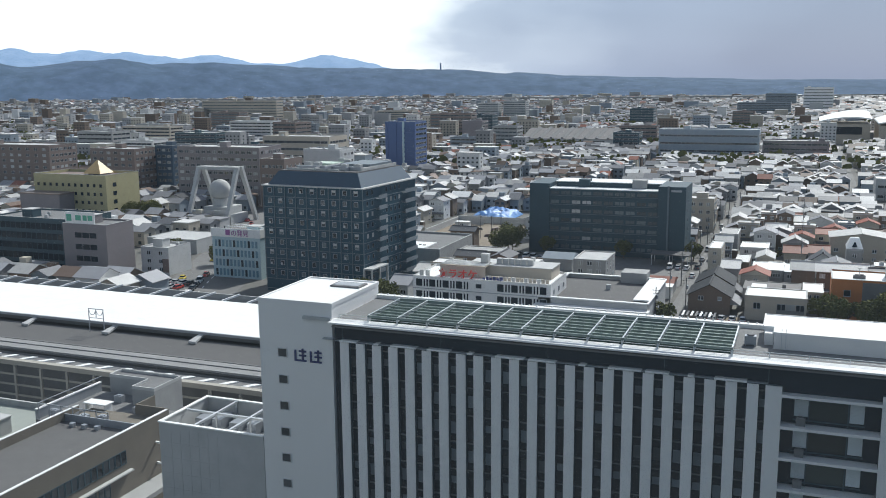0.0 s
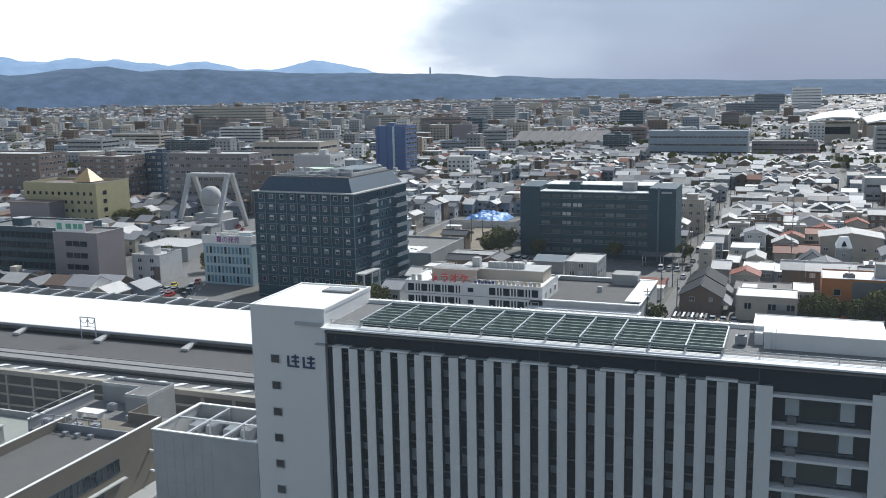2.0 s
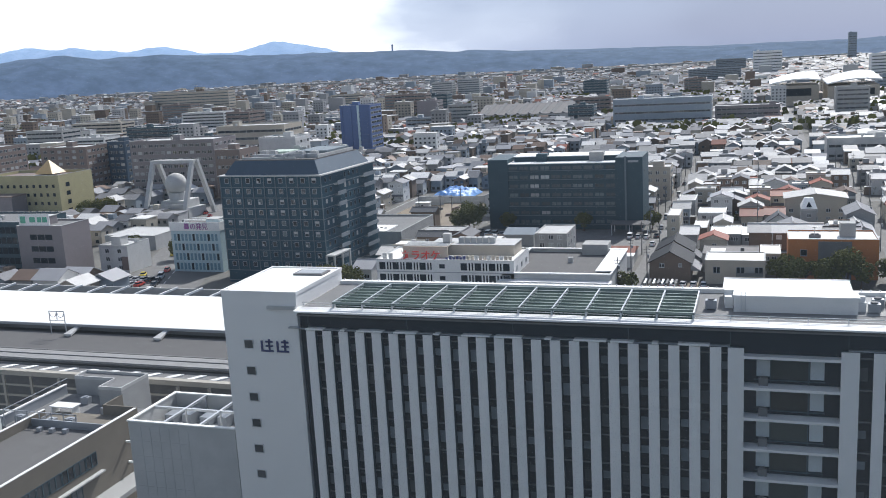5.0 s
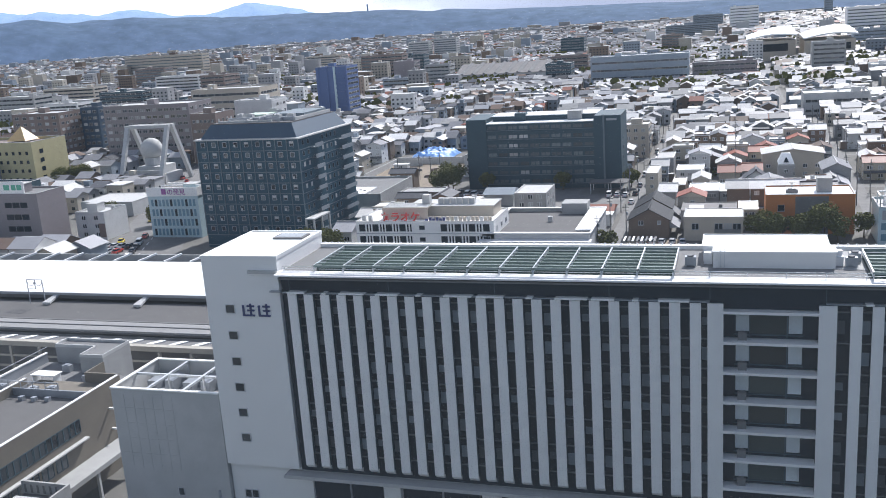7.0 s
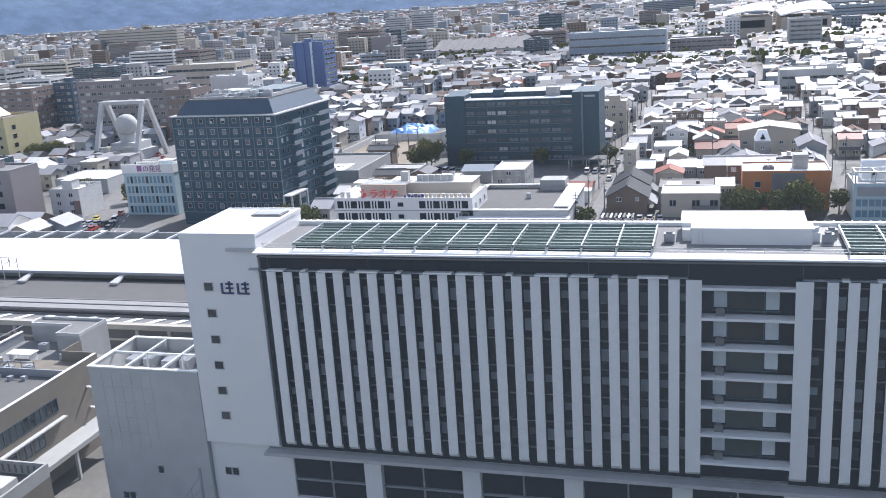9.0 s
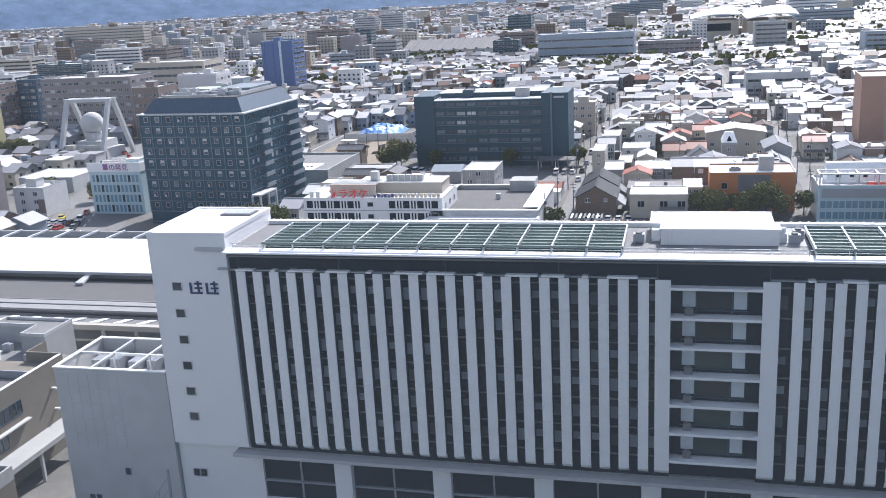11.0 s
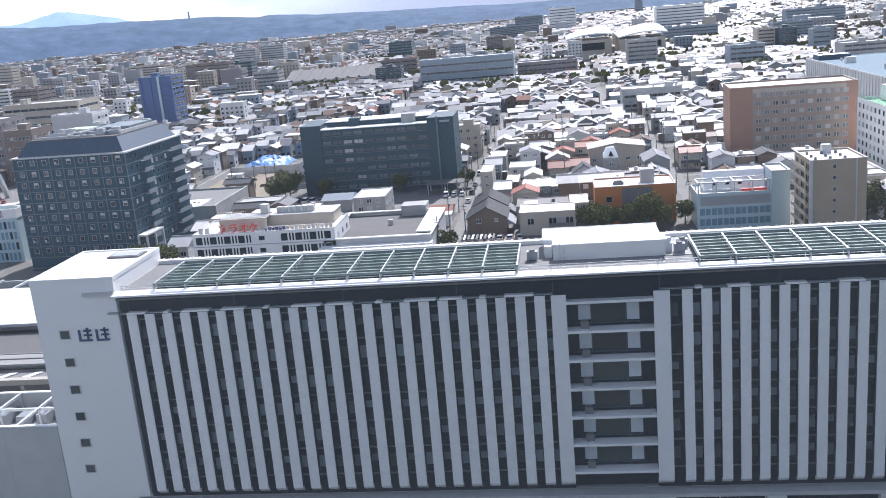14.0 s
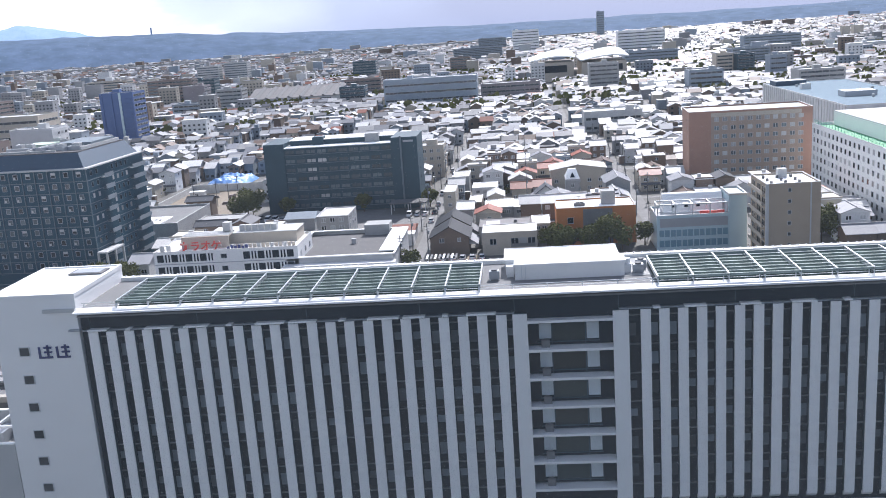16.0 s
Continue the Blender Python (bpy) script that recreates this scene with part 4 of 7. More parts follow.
film_.inputs["Color"].default_value = (0.62, 0.74, 0.86, 1)
clear.inputs["Color"].default_value = (0.985, 0.992, 1.0, 1)
dt.links.new(dc.outputs["Object"], dn.inputs["Vector"])
dt.links.new(dn.outputs[0], dr.inputs["Value"])
dt.links.new(dr.outputs[0], both.inputs[0])
dt.links.new(clear.outputs[0], both.inputs[1])
dt.links.new(film_.outputs[0], both.inputs[2])
dt.links.new(both.outputs[0], dt.nodes["Material Output"].inputs["Surface"])
pane_ob = part("window_pane", Shape().face_set([(-70, 9.6, 60.8), (80, 9.6, 60.8), (80, 9.6, 65.6), (-70, 9.6, 65.6)], [(0, 1, 2, 3)]), dust, deck, "slightly dusty window glass, also a haze veil")


# ---- middle distance: buildings that stand out ----
TAKEN = []        # plan rectangles that hold no house


def take(x0, x1, y0, y1, m=1.5):
    TAKEN.append((x0 - m, x1 + m, y0 - m, y1 + m))


# dark slate hotel with a mansard roof
dw, dd, dh = 34.0, 34.0, 32.0
take(-104, -62, 146, 190)
dk = thing("slate_hotel", -85.0, 168.0, 0, -3.5, "dark slate grey hotel with a grid of windows and mansard roof", "building")
part("wall", Shape().box(-dw / 2, dw / 2, -dd / 2, dd / 2, 0, dh), SLATE, dk)
# cornice colour made pale to carry the sunlight on its top edge
part("cornice", Shape().box(-dw / 2 - .5, dw / 2 + .5, -dd / 2 - .5, dd / 2 + .5, dh, dh + .35), PALE, dk)
part("mansard", Shape().frustum((-dw / 2 + 1.0, dw / 2 - 1.0, -dd / 2 + 1.0, dd / 2 - 1.0), (-dw / 2 + 3.4, dw / 2 - 3.4, -dd / 2 + 3.4, dd / 2 - 3.4), dh + .35, dh + 4.2), NAVY, dk)
part("roof_deck", Shape().box(-dw / 2 + 3.6, dw / 2 - 3.6, -dd / 2 + 3.6, dd / 2 - 3.6, dh + 4.2, dh + 4.5), GREYROOF, dk)
part("roof_screen", Shape().box(2, 12.5, -4, 10, dh + 4.5, dh + 6.0), SLATELINE, dk)
part("roof_lid", Shape().box(-12, -4, 2, 9, dh + 4.5, dh + 5.3), material("pale_green_sheet", (0.45, 0.55, 0.45), 0.5), dk)
for x0_, y0_, x1_, y1_, z_ in ((-10, -9, 12, -9, 1.1), (-10, -6, 12, -6, .8), (-12, -11.5, 6, -11.5, .5), (2, -12, 2, 10, 1.3), (-2, -12, -2, 4, .9), (8, -11, 8, 2, 1.0), (12.6, -10, 12.6, 12, .9)):
    part("roof_duct", Shape().beam((x0_, y0_, dh + 4.5 + z_ / 2), (x1_, y1_, dh + 4.5 + z_ / 2), .55, 0, z_), PALE if z_ < 1 else GREYMETAL, dk)
for x0_, y0_ in ((-9, -4), (-5.5, -4.5), (-1, 6), (-6, 11), (6, -8), (10, -7), (10, 11)):
    part("roof_unit", Shape().box(x0_ - 1.1, x0_ + 1.1, y0_ - .8, y0_ + .8, dh + 4.5, dh + 6.2).tube(x0_, y0_, dh + 6.2, dh + 6.35, .6, n=10), PALE, dk)
for k in range(10):
    z = 1.6 + 3.12 * k
    part("string_course", Shape().box(-dw / 2 - .05, dw / 2 + .05, -dd / 2 - .12, -dd / 2, z - .95, z - .75), SLATELINE, dk)
    part("string_course", Shape().box(dw / 2, dw / 2 + .1, -dd / 2, dd / 2, z - .95, z - .75), SLATELINE, dk)
for c in range(10):
    x = -dw / 2 + c * dw / 9
    part("pier", Shape().box(x - .12, x + .12, -dd / 2 - .18, -dd / 2, 4, dh), SLATELINE, dk)
rng = random.Random(11)
for k in range(1, 10):
    for c in range(9):
        g_ = DIMPANE if rng.random() < .45 else WINGLASS
        wn_ = glazed_window(dk, 1.4, 1.5, GREYMETAL, g_, 1, on_face(dw, dd, "front", 0.4 + (dw - .8) * (c + .5) / 9, 1.9 + 3.12 * k), rim=0.13)
        if rng.random() < .4:
            part("sash", Shape().box(-.57, .0, -.06, -.03, .14, .75) if rng.random() < .6 else Shape().box(-.57, .57, -.06, -.03, .8, 1.36), PALE, wn_)
window_grid(dk, dw, dd, "right", 1.0, 7.0, 2, [1.9 + 3.12 * k for k in range(1, 10)], 1.2, 1.4, SLATELINE, None, 1, rng)
window_grid(dk, dw, dd, "right", 13.0, 24.0, 4, [1.9 + 3.12 * k for k in range(1, 10)], 1.2, 1.4, SLATELINE, None, 1, rng)
for k in range(1, 10):
    for u, wd in ((10.0, 5.0), (28.5, 8.0)):
        z = 3.12 * k + .4
        part("balcony", Shape().box(dw / 2, dw / 2 + 1.3, -dd / 2 + u - wd / 2, -dd / 2 + u + wd / 2, z, z + .15).box(dw / 2 + 1.2, dw / 2 + 1.3, -dd / 2 + u - wd / 2, -dd / 2 + u + wd / 2, z + .15, z + 1.2), SLATEPALE, dk)
porch = part("porch", Shape().box(dw / 2 + .2, dw / 2 + 3.2, -dd / 2 - 1.0, -dd / 2 + 9, 8.9, 9.3), PALE, dk, "pale open porch frame")
for px_, py_ in ((2.9, -.8), (2.9, 4.0), (2.9, 8.6), (.4, -.8)):
    part("post", Shape().box(dw / 2 + px_ - .25, dw / 2 + px_ + .25, -dd / 2 + py_ - .25, -dd / 2 + py_ + .25, 0, 8.9), PALE, porch)

# wide charcoal building
take(-46, 11, 239, 262)
wd_ = thing("wide_office", -18.0, 250, 0, 0, "wide charcoal office building with pale window bands in shade", "building")
part("wall", Shape().box(-20, 19, -9.3, 9, 0, 23.6), CHARCOAL, wd_)
part("end_block", Shape().box(-27.5, -20, -9.6, 9.5, 0, 25.4), CHARCOAL, wd_)
part("end_block", Shape().box(19, 28.4, -10.4, 8.0, 0, 25.6), CHARCOAL, wd_)
part("side_fin", Shape().box(22.2, 22.8, -10.9, -10.4, 0, 26.0), SLATELINE, wd_)
part("roof", Shape().box(-20, 19, -9.5, 9, 23.6, 23.9), WHITEROOF, wd_)
part("upper_floor", Shape().box(-19, 19, -3.0, 8, 23.9, 25.6), CHARCOAL, wd_)
part("upper_roof", Shape().box(-19.3, 19.3, -3.4, 8.3, 25.6, 25.85), WHITEROOF, wd_)
part("stair_head", Shape().box(-10.5, -6.5, -4.2, 0, 23.9, 26.7), CHARCOAL, wd_)
part("stair_head", Shape().box(9, 14, -5, -1, 23.9, 27.0), CONCRETE, wd_)
for k in range(7):
    z = 2.0 + 3.25 * k
    part("ledge", Shape().box(-20, 19, -9.75, -9.3, z - .35, z - .15), SLATELINE, wd_)
    for c in range(10):
        glazed_window(wd_, 3.3, 1.4, CHARCOAL, DIMPANE if rng.random() < .93 else CURTAIN, 2, pose(-20 + 39 * (c + .5) / 10, -9.3, z))
for k in range(6):
    part("window", window_mesh(1.2, 1.3, SLATELINE, WINGLASS, 1, False), None, wd_, at=pose(28.4, -4, 3 + 3.3 * k, 0, 0, 90))
part("wall_sign", Shape().box(23.4, 27.0, -10.5, -10.4, 23.8, 24.5), GREYMETAL, wd_)

take(0, 15, 304, 322)
block("apartment_block", 0.5, 14.0, 306, 320, 13.2, BEIGE, "plain beige four-storey apartment block by a lane", floors=4, front=4, right=5, roof=HR[5], seed=3, plant=1)

# three-storey white building with roof signs
take(-48, -9, 127, 152)
w3 = block("karaoke_building", -47, -9.6, 134, 150.5, 11.4, WHITE, "white three-storey building with red sign on its roof", floors=3, front=0, right=3, parapet=.35, plant=0, seed=5, roof=WHITEROOF)
rng = random.Random(8)
for k in range(3):
    z = 2.7 + 3.15 * k
    u = 0.9
    while u < 36.5:
        if not 15.8 < u < 20.4:
            part("window", window_mesh(1.9, 2.1, WHITE, DARKGLASS, 1, False), None, w3, at=on_face(37.4, 16.5, "front", u + .8, z))
            if u + 3.0 < 36.5:
                part("narrow_window", window_mesh(.55, 2.1, WHITE, DARKGLASS, 1, False), None, w3, at=on_face(37.4, 16.5, "front", u + 2.3, z))
                part("narrow_window", window_mesh(.55, 2.1, WHITE, DARKGLASS, 1, False), None, w3, at=on_face(37.4, 16.5, "front", u + 3.1, z))
        u += 3.75
    part("window", window_mesh(1.6, 1.2, GREYMETAL, DARKGLASS, 1, False), None, w3, at=on_face(37.4, 16.5, "front", 18.3, z + .5))
    part("string_course", Shape().box(-18.75, 18.75, -8.4, -8.25, z - .55, z - .4), GREYMETAL, w3)
part("sign_frame", Shape().box(-12.5, 0, -4.4, -4.0, 11.4, 14.2).box(-12.5, 0, -4.4, 2.0, 14.2, 14.5), BEIGE, w3)
part("upper_floor", Shape().box(-6, 17, -1.0, 7.5, 11.4, 14.2), BEIGE, w3)
part("upper_roof", Shape().box(-6.2, 17.2, -1.2, 7.7, 14.2, 14.4), PALE, w3)
part("chimney", Shape().box(-2.6, -.6, 0, 2, 14.4, 17.0), PALE, w3)
for i in range(15):
    part("outdoor_unit", Shape().box(1.2 + i * 1.12, 2.0 + i * 1.12, -6.4, -5.8, 11.4, 12.5), BEIGE if i % 3 else PALE, w3)
for i in range(6):
    part("outdoor_unit", Shape().box(1.5 + i * 1.7, 2.9 + i * 1.7, 1, 2.4, 14.4, 15.9), PALE, w3)
for x in (-17.5, -15.8):
    part("outdoor_unit", Shape().box(x, x + 1.0, -6.6, -5.9, 11.4, 13.0), PALE, w3)


def lettering(name, text, size, mat, parent, at, label="", bold=0.0):
    cu = bpy.data.curves.new(name, "FONT")
    cu.body, cu.size, cu.extrude, cu.align_x, cu.offset = text, size, 0.1, "LEFT", bold
    cu.materials.append(mat)
    ob = new(name, cu)
    ob.parent = parent
    ob.matrix_basis = at
    return tagged(ob, label) if label else ob


lettering("roof_letters", "カラオケ", 2.75, SIGNRED, w3, pose(-12.0, -7.6, 11.75, 80, 0, 0), "red katakana roof lettering", 0.05)
for x in (-12.0, -8.6, -5.2, -1.8):
    part("sign_brace", Shape().beam((x, -6.7, 13.8), (x, -4.5, 11.45), .14), PALE, w3)
for i in range(5):
    part("pergola_bar", Shape().box(-12.5, 0, -3.6 + i * 1.2, -3.35 + i * 1.2, 14.5, 14.7), WHITEROOF, w3)
bars = Shape()
for i in range(6):
    bars.box(0.2 + i * .95, .9 + i * .95, -6.95, -6.85, 11.5, 12.2 + .3 * (i % 2))
part("sign_bar", bars, SIGNBLUE, w3, "dark unreadable sign")

# flat-roofed hall
take(-13, 16, 131, 182)
fr = block("hall", -12.8, 14.5, 134, 165, 7.6, PALE, "pale flat-roofed hall with a white canopy edge", floors=0, parapet=.9, coping=WHITEROOF, roof=GREYROOF, plant=0, seed=12)
part("roof_unit", Shape().box(0, 1.2, 2, 3, 7.6, 9.0), PALE, fr)
part("canopy", Shape().box(-14.2, 14.2, -18.2, -15.3, 6.6, 7.1), WHITE, fr)
for i in range(9):
    part("shop_bay", window_mesh(2.4, 3.6, WHITE, (DARKGLASS, SIGNRED, DARKGLASS, ORANGE, CURTAIN)[i % 5], 1, False), None, fr, at=on_face(27.3, 31, "front", 2 + i * 2.9, 2.0))
part("roof_rim", Shape().box(-13.9, 13.9, -15.75, -14.7, 8.6, 8.8).box(-13.9, 13.9, 14.7, 15.75, 8.6, 8.8).box(-13.9, -12.9, -14.7, 14.7, 8.6, 8.8).box(13.6, 14.0, -14.7, 14.7, 8.6, 8.8), WHITEROOF, fr)
part("side_roof", Shape().box(9.5, 13.6, -12, 14, 8.5, 8.8), WHITEROOF, fr)
part("rear_block", Shape().box(2, 9, 12, 18, 0, 10.5), CONCRETE, fr)

# beige two-storey box
take(34, 52, 150, 175)
b2 = block("beige_house_block", 35.4, 50.6, 162, 173, 6.3, BEIGE, "beige two-storey block with a pale flat roof", floors=0, parapet=.15, roof=WHITEROOF, plant=0, seed=2)
part("window", window_mesh(1.8, 1.7, GREYMETAL, DARKGLASS, 2), None, b2, at=on_face(15.2, 11, "front", 3.0, 3.0))
for i in range(3):
    part("balcony_window", window_mesh(2.1, 1.9, GREYMETAL, CURTAIN if i == 1 else DARKGLASS, 2), None, b2, at=on_face(15.2, 11, "front", 9.0 + i * 2.3, 2.8))
part("balcony", Shape().box(0.3, 7.0, -6.4, -5.5, 2.3, 2.45).box(0.3, 7.0, -6.4, -6.3, 2.45, 3.3), DARKCON, b2)

# orange building
take(54, 84, 138, 157, 0)
take(55, 80, 158, 185)
og = block("orange_building", 56.3, 78.4, 169.6, 183, 10.4, ORANGE, "orange building with a dark glazed middle and white roof", floors=0, roof=WHITEROOF, parapet=.35, plant=0, seed=2)
part("dark_middle", Shape().box(-3.6, 4.6, -6.85, -6.6, 0, 10.2), DARKCON, og)
part("window", window_mesh(1.7, 1.7, GREYMETAL, DARKGLASS, 1), None, og, at=on_face(22.1, 13.4, "front", 3.9, 6.3))
part("penthouse", Shape().box(2.0, 5.8, -2.2, 1.6, 10.4, 14.2), CONCRETE, og)
part("roof_fan", Shape().box(-5.8, -2.8, -3.0, -1.6, 10.4, 11.2).tube(-4.9, -2.3, 11.2, 11.5, .5).tube(-3.7, -2.3, 11.2, 11.5, .5), DARKCON, og)
part("dish", Shape().tube(-4.2, 0.2, 10.4, 12.4, .1, mat=0).tube(-4.2, 0.2, 12.4, 12.9, .2, 1.0), PALE, og)

# terrace building with steel frame
take(81, 124, 136, 200)
tb = block("terrace_building", 82.6, 106, 158.5, 172, 9.0, AQUAPALE, "pale aqua glazed building with a framed roof terrace", floors=0, parapet=.5, roof=PALE, plant=0, seed=2)
for k in range(2):
    for i in range(6):
        part("window", window_mesh(2.9, 2.0, AQUAPALE, AQUA, 2, False), None, tb, at=on_face(23.4, 13.5, "front", 2.0 + i * 3.05, .8 + k * 2.8))
fr_ = Shape()
for x in (-11.4, -6.8, -2.2, 2.4, 6.8):
    fr_.box(x - .15, x + .15, -6.6, -6.3, 9.0, 12.2).box(x - .15, x + .15, -1.0, -.7, 9.0, 12.2).box(x - .15, x + .15, -6.6, -.7, 12.2, 12.45)
fr_.box(-11.6, 7.0, -6.7, -6.3, 12.2, 12.5).box(-11.6, 7.0, -1.0, -.7, 12.2, 12.5).box(-11.6, 7.0, -6.6, -6.45, 10.4, 10.55)
part("terrace_frame", fr_, STEEL, tb, "grey steel terrace frame")
part("lift_tower", Shape().box(7.2, 11.85, -6.95, 4, 0, 14.2), AQUAPALE, tb)
part("lift_tower_cap", Shape().box(7.1, 11.95, -7.05, -6.5, 14.2, 14.7).box(7.1, 11.8, 3.8, 4.1, 14.2, 14.7).box(7.1, 7.4, -6.5, 3.8, 14.2, 14.7).box(11.5, 11.95, -6.5, 3.8, 14.2, 14.7), PALE, tb)
part("upper_band", Shape().box(-10.9, 6.9, -6.86, -6.75, 6.3, 8.7), GREYMETAL, tb, "dull grey upper wall band")
part("red_awning", Shape().box(0, 6.4, -5.2, -4.4, 9.0, 10.0), SIGNRED, tb)
vault = Shape()
vp = [(yy, 9.0 + 5.0 * math.sin(math.pi * k / 10)) for k, yy in enumerate([-1 + 7.5 * k / 10 for k in range(11)])]
vault.face_set([(x, yy, z) for x in (-9, 7) for yy, z in vp], [(k, k + 11, k + 12, k + 1) for k in range(10)] + [tuple(range(11)), tuple(range(21, 10, -1))])
part("vaulted_roof", vault, WHITEROOF, tb)
for x in (-6.2, -3.0, 0.2):
    part("dormer", Shape().box(x - .7, x + .7, -1.0, 1.2, 10.2, 11.6).box(x - .5, x + .5, -1.06, -1.0, 10.5, 11.4, 1), [WHITE, DARKGLASS], tb)

# beige apartment tower
bt = block("beige_tower", 106.5, 119.5, 140, 155.5, 19.6, material("brown_beige_wall", (0.35, 0.285, 0.21), 0.8, vary=0.1, stain=0.15), "beige seven-storey apartment tower with dark balcony openings", floors=0, parapet=.4, roof=WHITEROOF, plant=0, seed=9)
for i in range(9):
    part("roof_vent", Shape().box(-5 + (i % 3) * 3.4, -4.4 + (i % 3) * 3.4, -5.5 + (i // 3) * 4, -4.9 + (i // 3) * 4, 19.6, 20.3), DARKCON, bt)
part("roof_tank", Shape().box(-1, 1.2, 3, 5, 19.6, 21.8), PALE, bt)
for k in range(7):
    for u in (3.0, 8.2, 13.0):
        part("balcony_opening", window_mesh(3.0, 1.6, BEIGE, DARKGLASS, 2, False), None, bt, at=on_face(13, 15.5, "left", u, 1.0 + 2.75 * k))
for k in range(7):
    part("window", window_mesh(.9, 1.0, PALE, WINGLASS, 1, False), None, bt, at=on_face(13, 15.5, "front", 5.6, 1.3 + 2.75 * k))
    part("balcony", Shape().box(-7.3, -6.5, -6.4, 7.4, .7 + 2.75 * k, .85 + 2.75 * k).box(-7.3, -7.2, -6.4, 7.4, .85 + 2.75 * k, 1.6 + 2.75 * k), BEIGE, bt)
part("corner_pier", Shape().box(-6.7, -5.9, -8.0, -7.75, 0, 20), PALE, bt)
part("downpipe", Shape().box(4.0, 4.3, -7.95, -7.75, 0, 20), PALE, bt)

# big brown hotel
take(107, 153, 246, 274)
br = block("brown_hotel", 108, 150.5, 252, 273, 26.2, RUST, "large orange-brown hotel with rows of small windows", rz=-3, floors=0, parapet=.5, roof=PALE, plant=0, seed=15)
for k in range(8):
    for c in range(11):
        part("window", window_mesh(1.7, 1.5, PALE, CURTAIN if k == 7 or (c * 7 + k * 3) % 5 < 2 else DIMPANE, 2, False), None, br, at=on_face(42.5, 21, "front", 9.6 + c * 2.9, 1.6 + 3.05 * k))
    part("side_window", window_mesh(.8, .9, BEIGE, WINGLASS, 1, False), None, br, at=on_face(42.5, 21, "left", 17, 1.9 + 3.05 * k))
part("recessed_wall", Shape().box(-13.6, 17.5, -10.506, -10.4, 0, 24.6), material("pale_brown_tile", (0.32, 0.25, 0.20), 0.7), br)
part("top_band", Shape().box(-13.6, 17.5, -10.55, -10.5, 24.6, 26.0), BEIGE, br)

# white building with green roof and the long white building behind
take(145, 180, 140, 240)
wr = block("white_green_roof_block", 146, 178, 150, 238, 21.4, WHITEROOF, "tall white block with small windows and green roof", floors=7, left=22, ww=1.7, wh=1.7, split=1, roof=GREEN, parapet=.9, plant=1, seed=4)
part("upper_block", Shape().box(-9, 15.5, -20, 43.5, 21.4, 26.0), WHITEROOF, wr)
part("upper_coping", Shape().box(-9.1, 15.6, -20.1, 43.6, 26.0, 26.2), PALE, wr)
fence_ = Shape()
for i in range(30):
    fence_.box(-15.7, -15.6, -43 + i * 2.9, -42.9 + i * 2.9, 22.3, 23.6)
fence_.box(-15.68, -15.62, -43, 43, 23.5, 23.6).box(-15.68, -15.62, -43, 43, 22.9, 22.96)
part("roof_fence", fence_, SIGNGREEN, wr)
take(178, 222, 300, 450)
wl = block("long_white_warehouse", 181, 225, 310, 448, 19.5, HW[2], "long pale ribbed building with a blue grey roof", floors=0, roof=material("blue_grey_roof_sheet", (0.21, 0.27, 0.31), 0.9, spec=0.05, stain=0.25), parapet=.4, plant=4, seed=21)
for i in range(34):
    part("rib", Shape().box(-22.25, -22.0, -68 + i * 4, -67.6 + i * 4, 0, 19.5), PALE, wl)
part("roof_plant", Shape().box(-20, -4, 50, 62, 19.5, 22.0), NAVY, wl)
part("roof_plant", Shape().box(-10, 4, -30, -20, 19.5, 22.0), GREYMETAL, wl)

# low buildings beside the slate hotel
take(-88, -60, 189, 226)
lw = block("low_workshop", -86, -62, 191, 224, 7.6, CONCRETE, "low grey workshop with a pale front roof", floors=0, roof=DARKCON, parapet=.6, plant=0, seed=2)
part("front_roof", Shape().box(-11.6, 6, -16.2, -3, 7.6, 8.0), WHITEROOF, lw)
for i in range(9):
    part("roof_vent", Shape().box(-10 + i * 1.7, -9.1 + i * 1.7, -9.8 + .7 * (i % 2), -9.2 + .7 * (i % 2), 8.0, 8.25), DARKCON, lw)
part("wall_post", Shape().box(11.8, 12.3, -16.5, -16, 0, 8.2), PALE, lw)
take(-61, -45, 203, 214)
take(-54, -38, 210, 242)
block("dark_shed", -60, -45.5, 204.5, 213, 5.8, BROWN, "low dark brown flat-roofed shed", floors=0, roof=CONCRETE, parapet=.2, plant=0)
take(-20, -4, 186, 208)
bx = block("grey_house_block", -17, -7, 190, 205, 7.8, CONCRETE, "grey three-storey house block with a flat roof", floors=3, front=3, right=3, roof=PALE, parapet=.2, plant=0, seed=31)
take(-47, 15, 196, 239)      # car park and yard
solid("parking_lot", Shape().box(-46, 14, 196, 238.5, -0.1, 0.035), ASPHALT, "grey asphalt parking lot before the office", "parking lot", kind="structure")
take(0, 15, 226, 238)
cp = thing("carport", 7, 232, 0, 0, "carport with grey corrugated roof on posts", "carport")
part("roof", Shape().box(-6.5, 6.5, -4, 4, 3.6, 3.9), GREYROOF, cp)
for x in (-6, 0, 6):
    for y in (-3.5, 3.5):
        part("post", Shape().box(x - .12, x + .12, y - .12, y + .12, 0, 3.6), STEEL, cp)
sh = thing("blue_roof_shed", -27, 214, 0, 0, "low shed with a blue-grey sheet roof", "shed")
part("wall", Shape().box(-5, 5, -5, 5, 0, 4), CONCRETE, sh)
part("roof", Shape().frustum((-5.4, 5.4, -5.4, 5.4), (-5.2, 5.2, -.3, .3), 4, 5.4), HW[4], sh)

